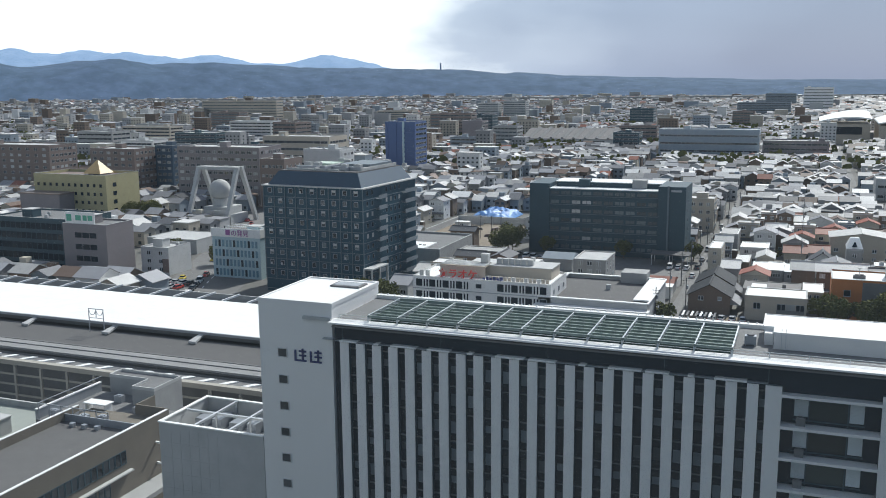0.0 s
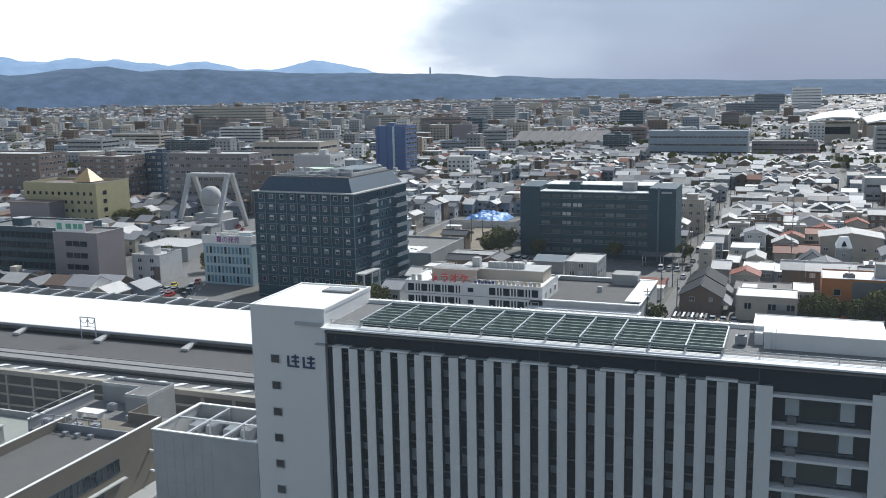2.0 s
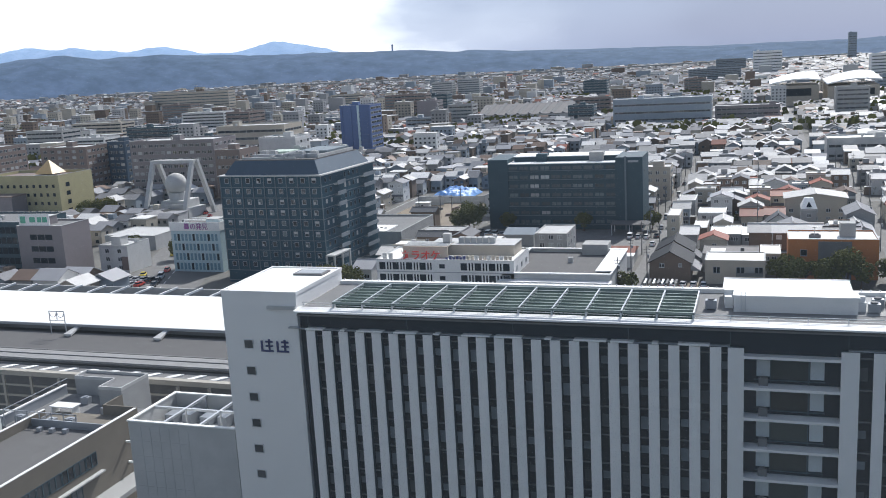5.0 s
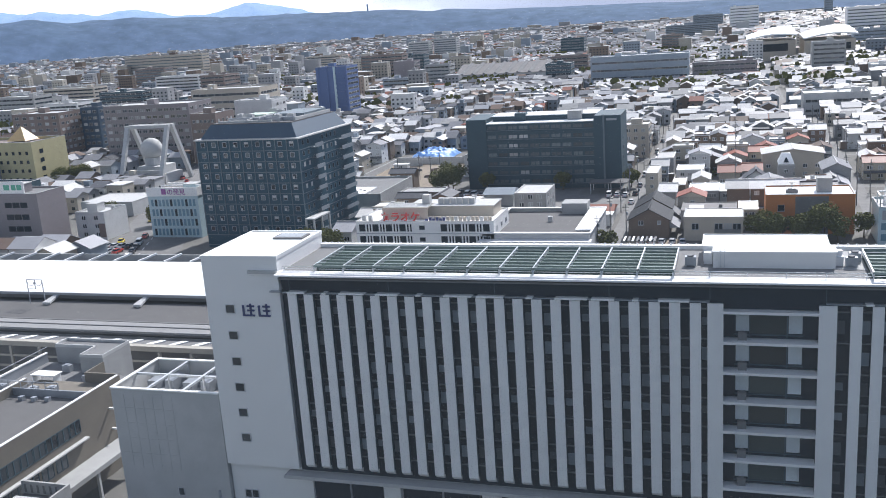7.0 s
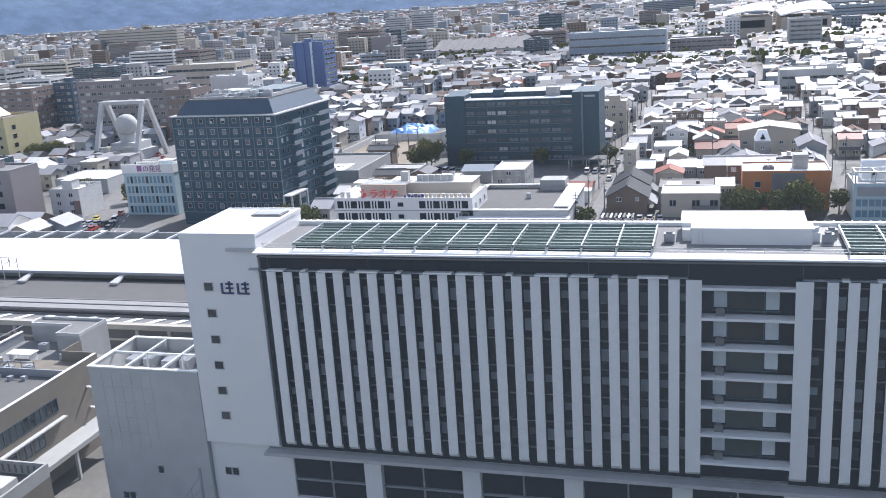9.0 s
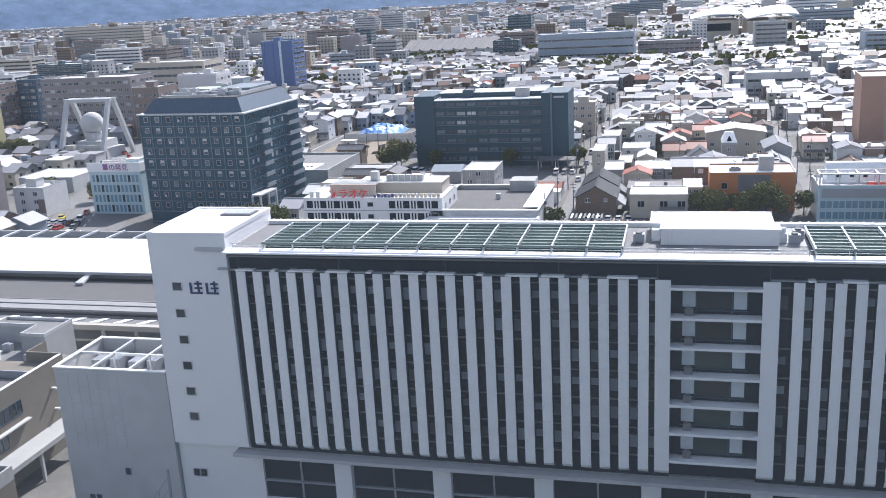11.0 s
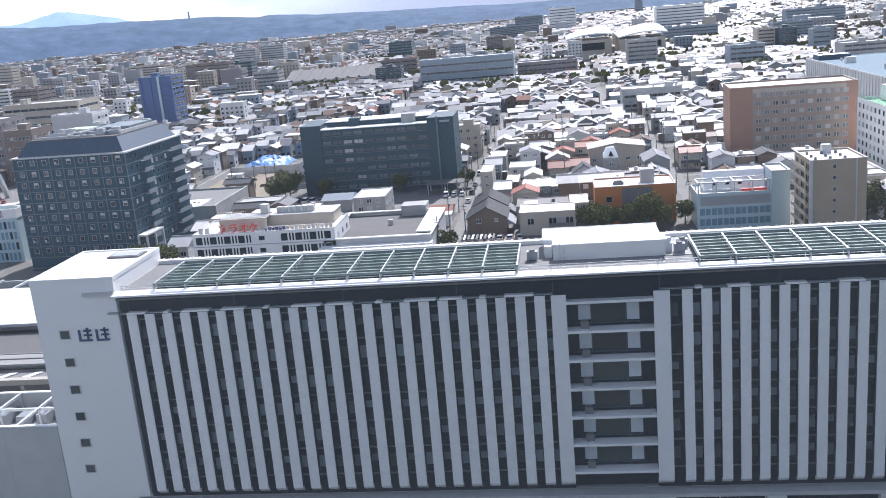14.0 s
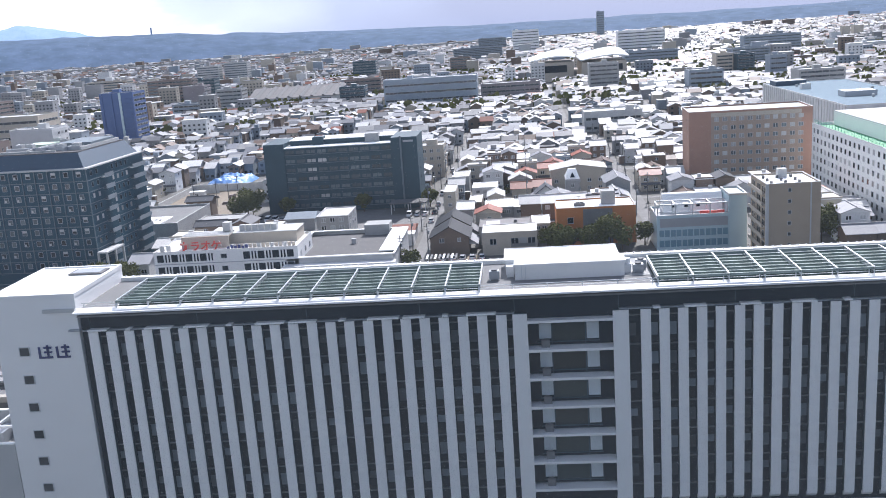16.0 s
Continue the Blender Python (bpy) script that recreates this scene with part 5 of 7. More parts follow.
def lane_house(x0, x1, y0, y1, h, rise, wall, roof, label):
    take(x0, x1, y0, y1, .6)
    root = thing("house", (x0 + x1) / 2, (y0 + y1) / 2, 0, 0, label, "house")
    w, d = x1 - x0, y1 - y0
    part("wall", Shape().box(-w / 2, w / 2, -d / 2, d / 2, 0, h), wall, root)
    part("roof", Shape().gable(-w / 2, w / 2, -d / 2, d / 2, h, rise, .6, .18, "y", 0, 1), [roof, wall], root)
    part("ridge", Shape().box(-.18, .18, -d / 2 - .6, d / 2 + .6, h + rise + .1, h + rise + .4), roof, root)
    part("lean_to", Shape().frustum((w / 2 - .1, w / 2 + 2.6, -d / 2 + 1, d / 2 - 2), (w / 2 - .1, w / 2 + .2, -d / 2 + 1, d / 2 - 2), 2.6, 4.2), HR[0], root)
    part("window", window_mesh(1.4, 1.2, STEEL, WINGLASS, 2), None, root, at=pose(-w / 5, -d / 2, 3.6))
    part("window", window_mesh(1.0, 1.0, STEEL, CURTAIN, 1), None, root, at=pose(w / 4, -d / 2, 3.8))
    return root


lane_house(20.6, 31.5, 165, 177, 5.0, 3.0, HW[3], CHARTILE, "dark brown gabled house beside the lane")
lane_house(21.0, 31.0, 180, 191, 5.2, 2.8, HW[3], CHARTILE, "dark gabled house with charcoal tiled roof")
take(20, 46, 148, 164, .3)
solid("yard", Shape().box(20.2, 34.5, 148, 163, -.1, .045), SAND, "sandy yard beside the lane", "yard", kind="structure")
block("narrow_house_block", 20.6, 24.6, 217, 232, 8.8, HW[0], "narrow grey three-storey house with pale roof", floors=3, front=1, right=3, ww=1.1, wh=1.0, parapet=.15, roof=WHITEROOF, plant=0, seed=3, category="house")
take(20, 26, 216, 233, .3)
rr_ = thing("red_roof_shop", 7, 188, 0, 0, "low shop with a faded orange-red roof", "shop")
take(0, 15, 183, 196, .3)
part("wall", Shape().box(-6.5, 7, -4, 5, 0, 3.6), HW[1], rr_)
part("roof", Shape().frustum((-6.9, 7.4, -4.4, 5.4), (-6.6, 7.2, .4, 1.0), 3.6, 4.6), HR[4], rr_)
part("white_roof", Shape().box(1.5, 7.2, -9, -4.6, 0, 3.4).box(1.2, 7.5, -9.2, -4.4, 3.4, 3.6, 1), [HW[2], WHITEROOF], rr_)
# a small tower house with a pitched cap, and the temple roof
take(61, 66.5, 218, 229, .3)
th_ = block("tower_house", 61.4, 65.9, 219, 227, 10.4, HW[1], "narrow tower house with a white capped top", floors=3, front=1, ww=1.2, wh=1.2, parapet=.2, roof=WHITEROOF, plant=0, category="house")
part("cap", Shape().frustum((-2.4, 2.4, -4.1, 4.1), (-1.3, 1.3, -.6, .6), 10.6, 13.6), WHITEROOF, th_)
part("cap_window", Shape().frustum((-.8, .8, -3.9, -3.0), (-.1, .1, -2.6, -2.4), 11.2, 12.6), DARKGLASS, th_)
tm = thing("temple_hall", 54.8, 227, 0, 0, "small temple hall with sweeping grey tiled roof", "temple")
take(49, 60.5, 221, 233, .3)
part("wall", Shape().box(-4, 4, -4, 4, 0, 4), HW[2], tm)
part("lower_roof", Shape().frustum((-5.6, 5.6, -5.6, 5.6), (-3.2, 3.2, -3.2, 3.2), 3.8, 5.6), HR[0], tm)
part("upper_roof", Shape().gable(-3.4, 3.4, -3.2, 3.2, 5.6, 2.4, .7, .25, "y", 0, 1), [HR[2], HW[2]], tm)
part("ridge", Shape().box(-.2, .2, -4.1, 4.1, 8.1, 8.6), HR[2], tm)

# the quarter beside the lane: flat-roofed row, low sheds, a broad hall, red-roofed shops
def flat_house(x0, x1, y0, y1, h, wall, roof, label, front=2, seed=1):
    take(x0, x1, y0, y1, .4)
    return block("house", x0, x1, y0, y1, h, wall, label, category="house", floors=max(1, int(h // 2.8)), front=front, ww=1.3, wh=1.2, parapet=.12, roof=roof, plant=0, seed=seed, coping=roof)


for i, (x0, x1, dz) in enumerate(((34.8, 39.2, 0), (39.4, 43.8, .15), (44.0, 48.7, -.1))):
    flat_house(x0, x1, 200.6, 214.5, 5.8 + dz, HW[1], WHITEROOF, "grey row house with a white flat roof", 2, 60 + i)
lowrow = flat_house(34.0, 49.0, 175.6, 187, 5.2, HW[1], LEADROOF, "long low grey block with a weathered flat roof", 5, 64)
part("roof_patch", Shape().box(-5.5, -1.5, -4.5, 2.0, 5.2, 5.34), WHITEROOF, lowrow)
part("roof_unit", Shape().box(2.6, 3.6, -1.0, 0, 5.2, 6.0), DARKCON, lowrow)
flat_house(49.4, 54.6, 174.6, 186.5, 5.6, HW[0], WHITEROOF, "small cream house with a white flat roof", 2, 65)
flat_house(29.0, 38.1, 238.6, 250, 6.0, HW[2], WHITEROOF, "pale house with a broad white flat roof", 3, 66)
flat_house(20.6, 27.0, 257, 271, 7.4, HW[1], HR[1], "grey three-storey house with a pale roof", 2, 67)
flat_house(28.9, 33.2, 216, 230, 5.0, HW[3], HR[1], "small brown house with a pale roof", 1, 68)


def pitched_house(name, x0, x1, y0, y1, h, rise, along, wall, roof, label, category="house", windows=3):
    take(x0, x1, y0, y1, .4)
    root = thing(name, (x0 + x1) / 2, (y0 + y1) / 2, 0, 0, label, category)
    w, d = x1 - x0, y1 - y0
    part("wall", Shape().box(-w / 2, w / 2, -d / 2, d / 2, 0, h), wall, root)
    part("roof", Shape().gable(-w / 2, w / 2, -d / 2, d / 2, h, rise, .5, .16, along, 0, 1), [roof, wall], root)
    part("ridge", Shape().box(-w / 2 - .4, w / 2 + .4, -.16, .16, h + rise + .1, h + rise + .34) if along == "x" else Shape().box(-.16, .16, -d / 2 - .4, d / 2 + .4, h + rise + .1, h + rise + .34), roof, root)
    for k in range(max(1, int(h // 2.9))):
        for i in range(windows):
            part("window", window_mesh(1.4, 1.2, STEEL, CURTAIN if (i + k) % 3 == 0 else WINGLASS, 2), None, root, at=pose(-w / 2 + w * (i + .5) / windows, -d / 2, 1.0 + 2.8 * k))
    return root


pitched_house("broad_hall", 57.4, 77.4, 253, 266, 8.6, 1.6, "y", BEIGE, HR[1], "broad beige hall with a shallow pale gable", "hall", 5)
pitched_house("house", 43.0, 50.0, 241, 250, 4.6, 1.6, "x", HW[0], HR[4], "cream house with a faded red sheet roof")
pitched_house("house", 50.6, 57.0, 242, 252, 4.8, 1.7, "x", HW[1], HR[4], "grey house with a faded red sheet roof")
pitched_house("house", 75.0, 83.2, 226, 240, 7.6, 1.9, "y", HW[1], HR[0], "tall grey gabled house with a tiled roof")

# building site with tarpaulin
take(-98, -58, 244, 334)
solid("building_site", Shape().box(-96, -60, 246, 302, -0.1, 0.05), SAND, "sandy building site behind low walls", "building site", kind="structure")
sw = thing("site_wall", -78, 274, 0, 0, "long pale concrete site wall", "wall")
part("wall", Shape().box(-18, 18, 27.5, 28, 0, 3.0), PALE, sw)
part("wall", Shape().box(-18, -17.6, -28, 28, 0, 2.6), PALE, sw)
part("wall", Shape().box(-18, 6, -28, -27.6, 0, 2.6), DARKCON, sw)
for x, y in ((-72, 262), (-66, 258), (-69, 280), (-84, 270)):
    p_ = thing("site_pole", x, y, 0, 0, "tall thin dark pole on the site", "pole", "site poles")
    part("pole", Shape().tube(0, 0, 0, 10, .16, .12, 8), POLE, p_)
    part("arm", Shape().box(-.8, .8, -.06, .06, 9.0, 9.15), POLE, p_)
for x, y, w in ((-66, 290, 9), (-84, 296, 12)):
    sf = thing("site_scaffold", x, y, 0, 0, "pale tubular scaffold frame on the building site", "scaffold", "site frames")
    for i in range(4):
        part("standard", Shape().tube(-w / 2 + w * i / 3, 0, 0, 4.2, .09, .09, 6), PALE, sf)
    for z in (1.4, 2.8, 4.1):
        part("ledger", Shape().box(-w / 2, w / 2, -.07, .07, z, z + .14), PALE, sf)
    part("sheet", Shape().box(-w / 2, w / 2 - w / 3, .1, .16, .1, 2.7), PALE, sf)
ho = thing("site_hut", -88, 286, 0, 0, "white site hut with a flat roof", "hut")
part("wall", Shape().box(-3, 3, -1.6, 1.6, 0, 2.7), HW[2], ho)
part("roof", Shape().box(-3.2, 3.2, -1.8, 1.8, 2.7, 2.9), WHITEROOF, ho)
part("window", window_mesh(1.4, 1.0, STEEL, WINGLASS, 2, False), None, ho, at=pose(0, -1.6, 1.1))
for k, (x, y) in enumerate(((-76, 258), (-70, 268), (-80, 282), (-73, 284), (-86, 262))):
    st_ = solid("timber_stack", Shape().box(-2.2, 2.2, -.6, .6, 0, .35).box(-2.0, 2.1, -.5, .5, .35, .7).box(-1.7, 1.9, -.45, .4, .7, 1.0), BROWN if k % 2 else DARKCON, "stack of building materials on sandy soil", "materials", "site stacks", at=pose(x, y, .05, 0, 0, 25 * k))
tarp = bmesh.new()
bmesh.ops.create_grid(tarp, x_segments=36, y_segments=28, size=1)
for v in tarp.verts:
    x, y = v.co.x * 9, v.co.y * 14
    edge = max(0.0, 1 - max(abs(v.co.x), abs(v.co.y)) ** 4)
    v.co = (x, y, 0.1 + edge * (3.4 + 1.6 * noise.noise((x / 5, y / 5, 2)) + .9 * noise.noise((x / 1.7, y / 1.7, 5))))
me = bpy.data.meshes.new("tarpaulin")
tarp.to_mesh(me)
tarp.free()
me.materials.append(TARP)
ob = new("tarpaulin_mound", me)
ob.location = (-84, 320, 0)
tagged(ob, "crumpled blue tarpaulin over a mound", "tarpaulin")

for k in range(14):      # the avenue
    f = k / 13
    take(-122 - 74 * f, -96 - 70 * f, 112 + 164 * f, 126 + 164 * f, 0)
for k in range(12):
    f = k / 11
    take(-196 - 59 * f, -166 - 69 * f, 276 + 185 * f, 292 + 185 * f, 0)
take(-150, -128, 140, 163, 0)
# ---- left side: towers and the arched monument ----
take(-133, -110, 162, 180)
aq = block("aqua_office", -130.5, -112.5, 164, 176.5, 13.4, AQUAPALE, "blue glass office with a white roof sign band", floors=0, roof=DARKCON, parapet=.3, plant=3, seed=6)
for k in range(4):
    for i in range(12):
        part("pane", window_mesh(1.05, 2.4, AQUAPALE, AQUA if (i + k) % 4 else DARKGLASS, 1, False), None, aq, at=on_face(18, 12.5, "front", 1.4 + i * 1.38, .6 + k * 3.15))
    part("side_window", window_mesh(3.0, 1.3, STEEL, DARKGLASS, 2, False), None, aq, at=on_face(18, 12.5, "right", 7.5, 1.0 + k * 3.15))
part("sign_band", Shape().box(-9.2, 9.2, -6.5, -6.2, 13.4, 16.2).box(8.9, 9.2, -6.2, 6.2, 13.4, 16.2), WHITE, aq)
lettering("sign_letters", "の発見", 2.2, SIGNPURPLE, aq, pose(-1.6, -6.55, 14.0, 90, 0, 0), "purple sign lettering")
part("sign_bar", Shape().box(-3.6, -2.0, -6.6, -6.5, 14.0, 15.8), SIGNPURPLE, aq)
part("roof_frame", Shape().box(-8, 4, 4, 4.3, 15.6, 15.9).box(-8, 7, 0, .3, 15.6, 15.9).box(-8, -7.8, 0, .3, 13.4, 15.6).box(4, 4.2, 4, 4.3, 13.4, 15.6), WHITEROOF, aq)

take(-214, -157, 146, 180)
gb = block("grey_pink_office", -176, -158.5, 147, 160, 17.5, PINKGREY, "pinkish grey office with wide dark window strips", floors=0, parapet=.5, roof=DARKCON, plant=2, seed=3)
for k in range(4):
    part("window_band", window_mesh(8.8, 1.9, PINKGREY, DARKGLASS, 3, False), None, gb, at=on_face(17.5, 13, "front", 9.2, 2.0 + 3.8 * k))
part("green_sign", Shape().box(-7.6, 4.2, -6.3, -6.0, 18.0, 21.8).box(-6.8, -6.6, -6, -5.2, 17.5, 20).box(1.8, 2.0, -6, -5.2, 17.5, 20), WHITE, gb, "white sign board with green marks")
part("sign_mark", Shape().box(-7.0, -5.0, -6.36, -6.3, 18.8, 21.0).box(-3.4, -1.2, -6.36, -6.3, 19.1, 20.8).box(-.4, 1.2, -6.36, -6.3, 19.1, 20.8).box(1.6, 3.4, -6.36, -6.3, 19.1, 20.8), SIGNGREEN, gb)
gl = block("glass_office", -211, -177.5, 152, 172, 17.8, CHARCOAL, "dark glazed office block with flat roof", floors=0, parapet=.5, roof=DARKCON, plant=2, seed=7)
for k in range(5):
    part("window_band", window_mesh(31, 2.3, CHARCOAL, DARKGLASS, 14, False), None, gl, at=on_face(33.5, 20, "front", 16.7, .8 + 3.4 * k))
take(-156, -140, 158, 172)
sm = block("small_white_house_block", -156, -145, 160, 172, 8.5, HW[2], "small white block with a dark picture panel", floors=3, front=2, roof=PALE, seed=5, plant=1)
part("panel", Shape().box(3.0, 5.4, -6.1, -6.0, 1.0, 5.5), BROWN, sm)
take(-282, -236, 238, 266)
yl = block("yellow_building", -279, -238.5, 241, 263, 21.5, YELLOW, "yellow building with small dark windows and gilded pyramid", floors=0, parapet=1.2, roof=BROWN, plant=0, seed=4)
for k in range(5):
    for c in range(11):
        part("window", window_mesh(1.6, 1.6, YELLOW, DARKGLASS, 1, False), None, yl, at=on_face(40.5, 22, "front", 2.5 + c * 3.5, 2.0 + 3.8 * k))
    part("window", window_mesh(2.6, 2.0, YELLOW, DARKGLASS, 1, False), None, yl, at=on_face(40.5, 22, "right", 5.5, 2.0 + 3.8 * k))
part("gilt_pyramid", Shape().frustum((-2, 8, 0, 9), (2.9, 3.1, 4.4, 4.6), 22, 28.0), GILT, yl)
part("balcony_block", Shape().box(-20.2, 2, -20, -11, 0, 14.5), PINKGREY, yl)
part("balcony_roof", Shape().box(-20.6, 2.4, -20.4, -10.8, 14.5, 15.0), BROWN, yl)

take(-225, -178, 254, 300)
ar = thing("arched_monument", -197.5, 268, 0, 0, "white trapezoid frame around a pale dome", "monument")
for sx in (-10, 10):
    for sy in (-1, 1):
        part("leg", Shape().beam((sx, 12.5 * sy, 0), (sx, 1.6 * sy, 25.0), 1.8, 0, 1.6), PALE, ar)
for sy in (-1.7, 1.7):
    part("top_beam", Shape().box(-11.1, 11.1, sy - .9, sy + .8, 24.0, 25.4), PALE, ar)
part("cross_beam", Shape().box(-9, 9, -9.4, -8.4, 5.4, 6.6), PALE, ar)
ball = bmesh.new()
bmesh.ops.create_uvsphere(ball, u_segments=32, v_segments=18, radius=4.8)
me = bpy.data.meshes.new("dome")
ball.to_mesh(me)
ball.free()
for p in me.polygons:
    p.use_smooth = True
me.materials.append(PALE)
part("dome", me, None, ar, "pale round dome", at=pose(-.5, 0, 14.8))
part("drum", Shape().tube(-.5, 0, 7.5, 11.0, 3.6, 3.6, 20), PALE, ar)
part("base", Shape().box(-8.5, 8.5, -6, 8, 0, 4.2).box(-6, 6, -5, 7, 4.2, 7.6), PALE, ar)
lwh = block("white_low_roof", -182, -160, 196, 214, 5.2, PALE, "low building with a pale sheet roof", floors=0, roof=PALE, parapet=.1, plant=0)
take(-184, -158, 194, 216)

# some of the farthest walls are blue-grey to carry the haze
far = [
    ("brown_apartments", -324, -294, 329, 349, 26.5, BROWN, 8, 6, 5, "brown apartment block with banded balconies"),
    ("glass_column_block", -292.5, -281, 345, 362, 27.5, NAVY, 8, 3, 4, "narrow dark blue glass block with pale floor bands"),
    ("brown_office", -262, -212, 324, 346, 29.0, PINKGREY, 8, 14, 5, "brown-grey office block with small windows"),
    ("white_office", -258, -213, 402, 425, 30.0, BEIGE, 7, 9, 6, "beige office with dark end strip"),
    ("brown_apartments", -428, -354, 330, 352, 27.5, BROWN, 8, 12, 6, "long brown apartment block with banded balconies"),
    ("blue_tower", -219, -197, 494, 514, 35.0, BLUEWALL, 11, 0, 4, "tall blue-walled apartment tower"),
    ("grey_beige_block", -254, -234, 742, 760, 25.0, PINKGREY, 8, 0, 4, "grey-beige apartment block with a plain gable wall"),
    ("grey_block", -226, -202, 748, 766, 20.0, CONCRETE, 6, 6, 4, "plain grey apartment block with windows"),
    ("brown_slab", -318, -282, 848, 866, 28.0, BROWN, 8, 9, 4, "brown apartment slab with banded balconies"),
    ("apartment_slab", -410, -378, 1240, 1256, 29.0, PALE, 9, 8, 4, "pale apartment slab with balconies"),
    ("apartment_slab", -374, -340, 1252, 1270, 32.0, PALE, 10, 10, 4, "pale apartment slab with balconies"),
    ("school", -60, 14, 655, 676, 23.6, HW[4], 4, 22, 4, "long blue-grey school building with a white roof"),
    ("school_wing", 16, 63, 668, 688, 15.0, PINKGREY, 4, 12, 4, "grey-blue school wing with window bands"),
    ("grey_tower_block", 104, 128, 700, 720, 24.0, CONCRETE, 7, 5, 4, "grey block with white piers"),
    ("flat_office", 82, 114, 438, 458, 10.5, PALE, 2, 10, 5, "two-storey pale office with a parapet roof"),
    ("white_tower_block", 36, 84, 1675, 1710, 45.0, WHITE, 9, 10, 4, "far white stepped office block"),
    ("white_office_slab", 196, 266, 1380, 1410, 36.0, WHITE, 8, 16, 4, "far white office slab with a window grid"),
    ("brown_block", -122, -86, 820, 838, 18.0, BROWN, 5, 7, 4, "brown apartment block with window bands"),
    ("grey_block", -108, -86, 720, 738, 17.0, CHARCOAL, 5, 5, 4, "dark grey block with window bands"),
    ("pale_block", -246, -214, 690, 706, 13.0, HW[4], 4, 7, 4, "pale blue-grey block with window bands"),
    ("dark_block", -640, -600, 900, 920, 26.0, BROWN, 8, 8, 5, "dark brown apartment block with window bands"),
    ("pale_block", -520, -470, 760, 784, 22.0, HW[2], 7, 9, 5, "pale apartment block with window bands"),
    ("brown_block", -430, -402, 700, 722, 24.0, BROWN, 7, 6, 5, "brown apartment block with window bands"),
    ("yellow_block", 221, 236, 776, 794, 21.5, BEIGE, 7, 4, 5, "pale yellow apartment block with bands"),
    ("dark_block", 237, 252, 766, 786, 21.0, CHARCOAL, 7, 4, 4, "dark glazed block with window bands"),
    ("grey_block", 232, 262, 560, 580, 18.0, CONCRETE, 6, 6, 5, "plain grey apartment block with windows"),
    # haze on the tower is put into its wall colour
    ("far_tower", 263, 283, 2600, 2622, 72.0, HW[4], 12, 5, 4, "far lone tower near the hills, haze in its blue-grey"),
    ("brown_grey_block", -208, -194, 318, 336, 24.0, BROWN, 5, 6, 4, "brown-grey apartment block with balconies"),
    ("dark_office", -330, -292, 452, 470, 20.0, CHARCOAL, 6, 9, 4, "dark office block with pale roof edge"),
    ("white_block", -420, -392, 470, 488, 21.0, HW[2], 6, 6, 4, "white office block with small windows"),
    ("grey_block", -505, -470, 520, 542, 24.0, CONCRETE, 7, 8, 4, "grey apartment block with window bands"),
    ("grey_block", -470, -428, 600, 622, 19.0, CHARCOAL, 6, 8, 4, "dark grey block with window bands"),
    ("brown_block", -395, -372, 640, 660, 27.0, BROWN, 8, 5, 4, "tall brown apartment block with bands"),
    ("pale_block", -352, -318, 610, 630, 18.0, PINKGREY, 6, 8, 4, "pinkish grey apartment block with bands"),
    ("beige_block", -560, -505, 640, 660, 22.0, BEIGE, 7, 10, 4, "beige apartment block with window bands"),
    ("grey_block", -610, -580, 720, 742, 20.0, CONCRETE, 6, 7, 4, "grey apartment block with window bands"),
    ("pale_slab", -850, -715, 1180, 1200, 34.0, BEIGE, 8, 20, 4, "long pale green-beige apartment slab"),
    ("pale_slab", -480, -430, 1040, 1060, 24.0, BEIGE, 8, 10, 4, "pale apartment slab with window bands"),
    ("brown_block", -345, -322, 890, 912, 26.0, BROWN, 8, 5, 4, "tall brown apartment block with bands"),
    ("dark_block", -300, -276, 900, 920, 24.0, CHARCOAL, 7, 5, 4, "dark apartment block with window bands"),
    ("dark_block", -170, -140, 1150, 1172, 24.0, CHARCOAL, 7, 6, 4, "dark apartment block with window bands"),
    ("brown_block", -40, -14, 1120, 1140, 22.0, BROWN, 7, 6, 4, "brown apartment block with window bands"),
    # blue-grey wall in place of a dark one, for the haze
    ("dark_block", -60, 20, 1480, 1504, 24.0, HW[4], 9, 14, 4, "long apartment slab with bands, haze in its blue-grey"),
    ("long_white_hall", 415, 500, 1070, 1100, 10.5, HW[2], 2, 14, 3, "long low hall with a white roof"),
    ("striped_office", -218, -195, 380, 398, 24.5, HW[2], 6, 0, 4, "pale office with dark vertical glass strips"),
    ("dark_green_block", 256, 270, 730, 746, 20.0, HW[4], 5, 7, 4, "pale blue-grey block with window bands"),
    ("grey_blue_block", 172, 197, 628, 648, 18.0, HW[4], 5, 6, 4, "blue-grey block with window bands"),
    ("low_white_hall", 142, 168, 660, 684, 7.8, HW[2], 2, 6, 3, "low white hall with a flat pale roof"),
    ("dark_block", 262, 300, 905, 925, 20.0, HW[4], 7, 8, 4, "dark blue-grey block with window bands"),
    ("pale_block", 170, 232, 1050, 1072, 18.0, HW[4], 5, 12, 4, "long blue-grey block with window bands"),
    ("grey_block", 330, 400, 1150, 1172, 24.0, HW[4], 7, 12, 4, "blue-grey apartment slab with window bands"),
    ("grey_block", -40, 20, 2000, 2025, 30.0, HW[4], 9, 10, 4, "far blue-grey apartment slab with bands"),
]
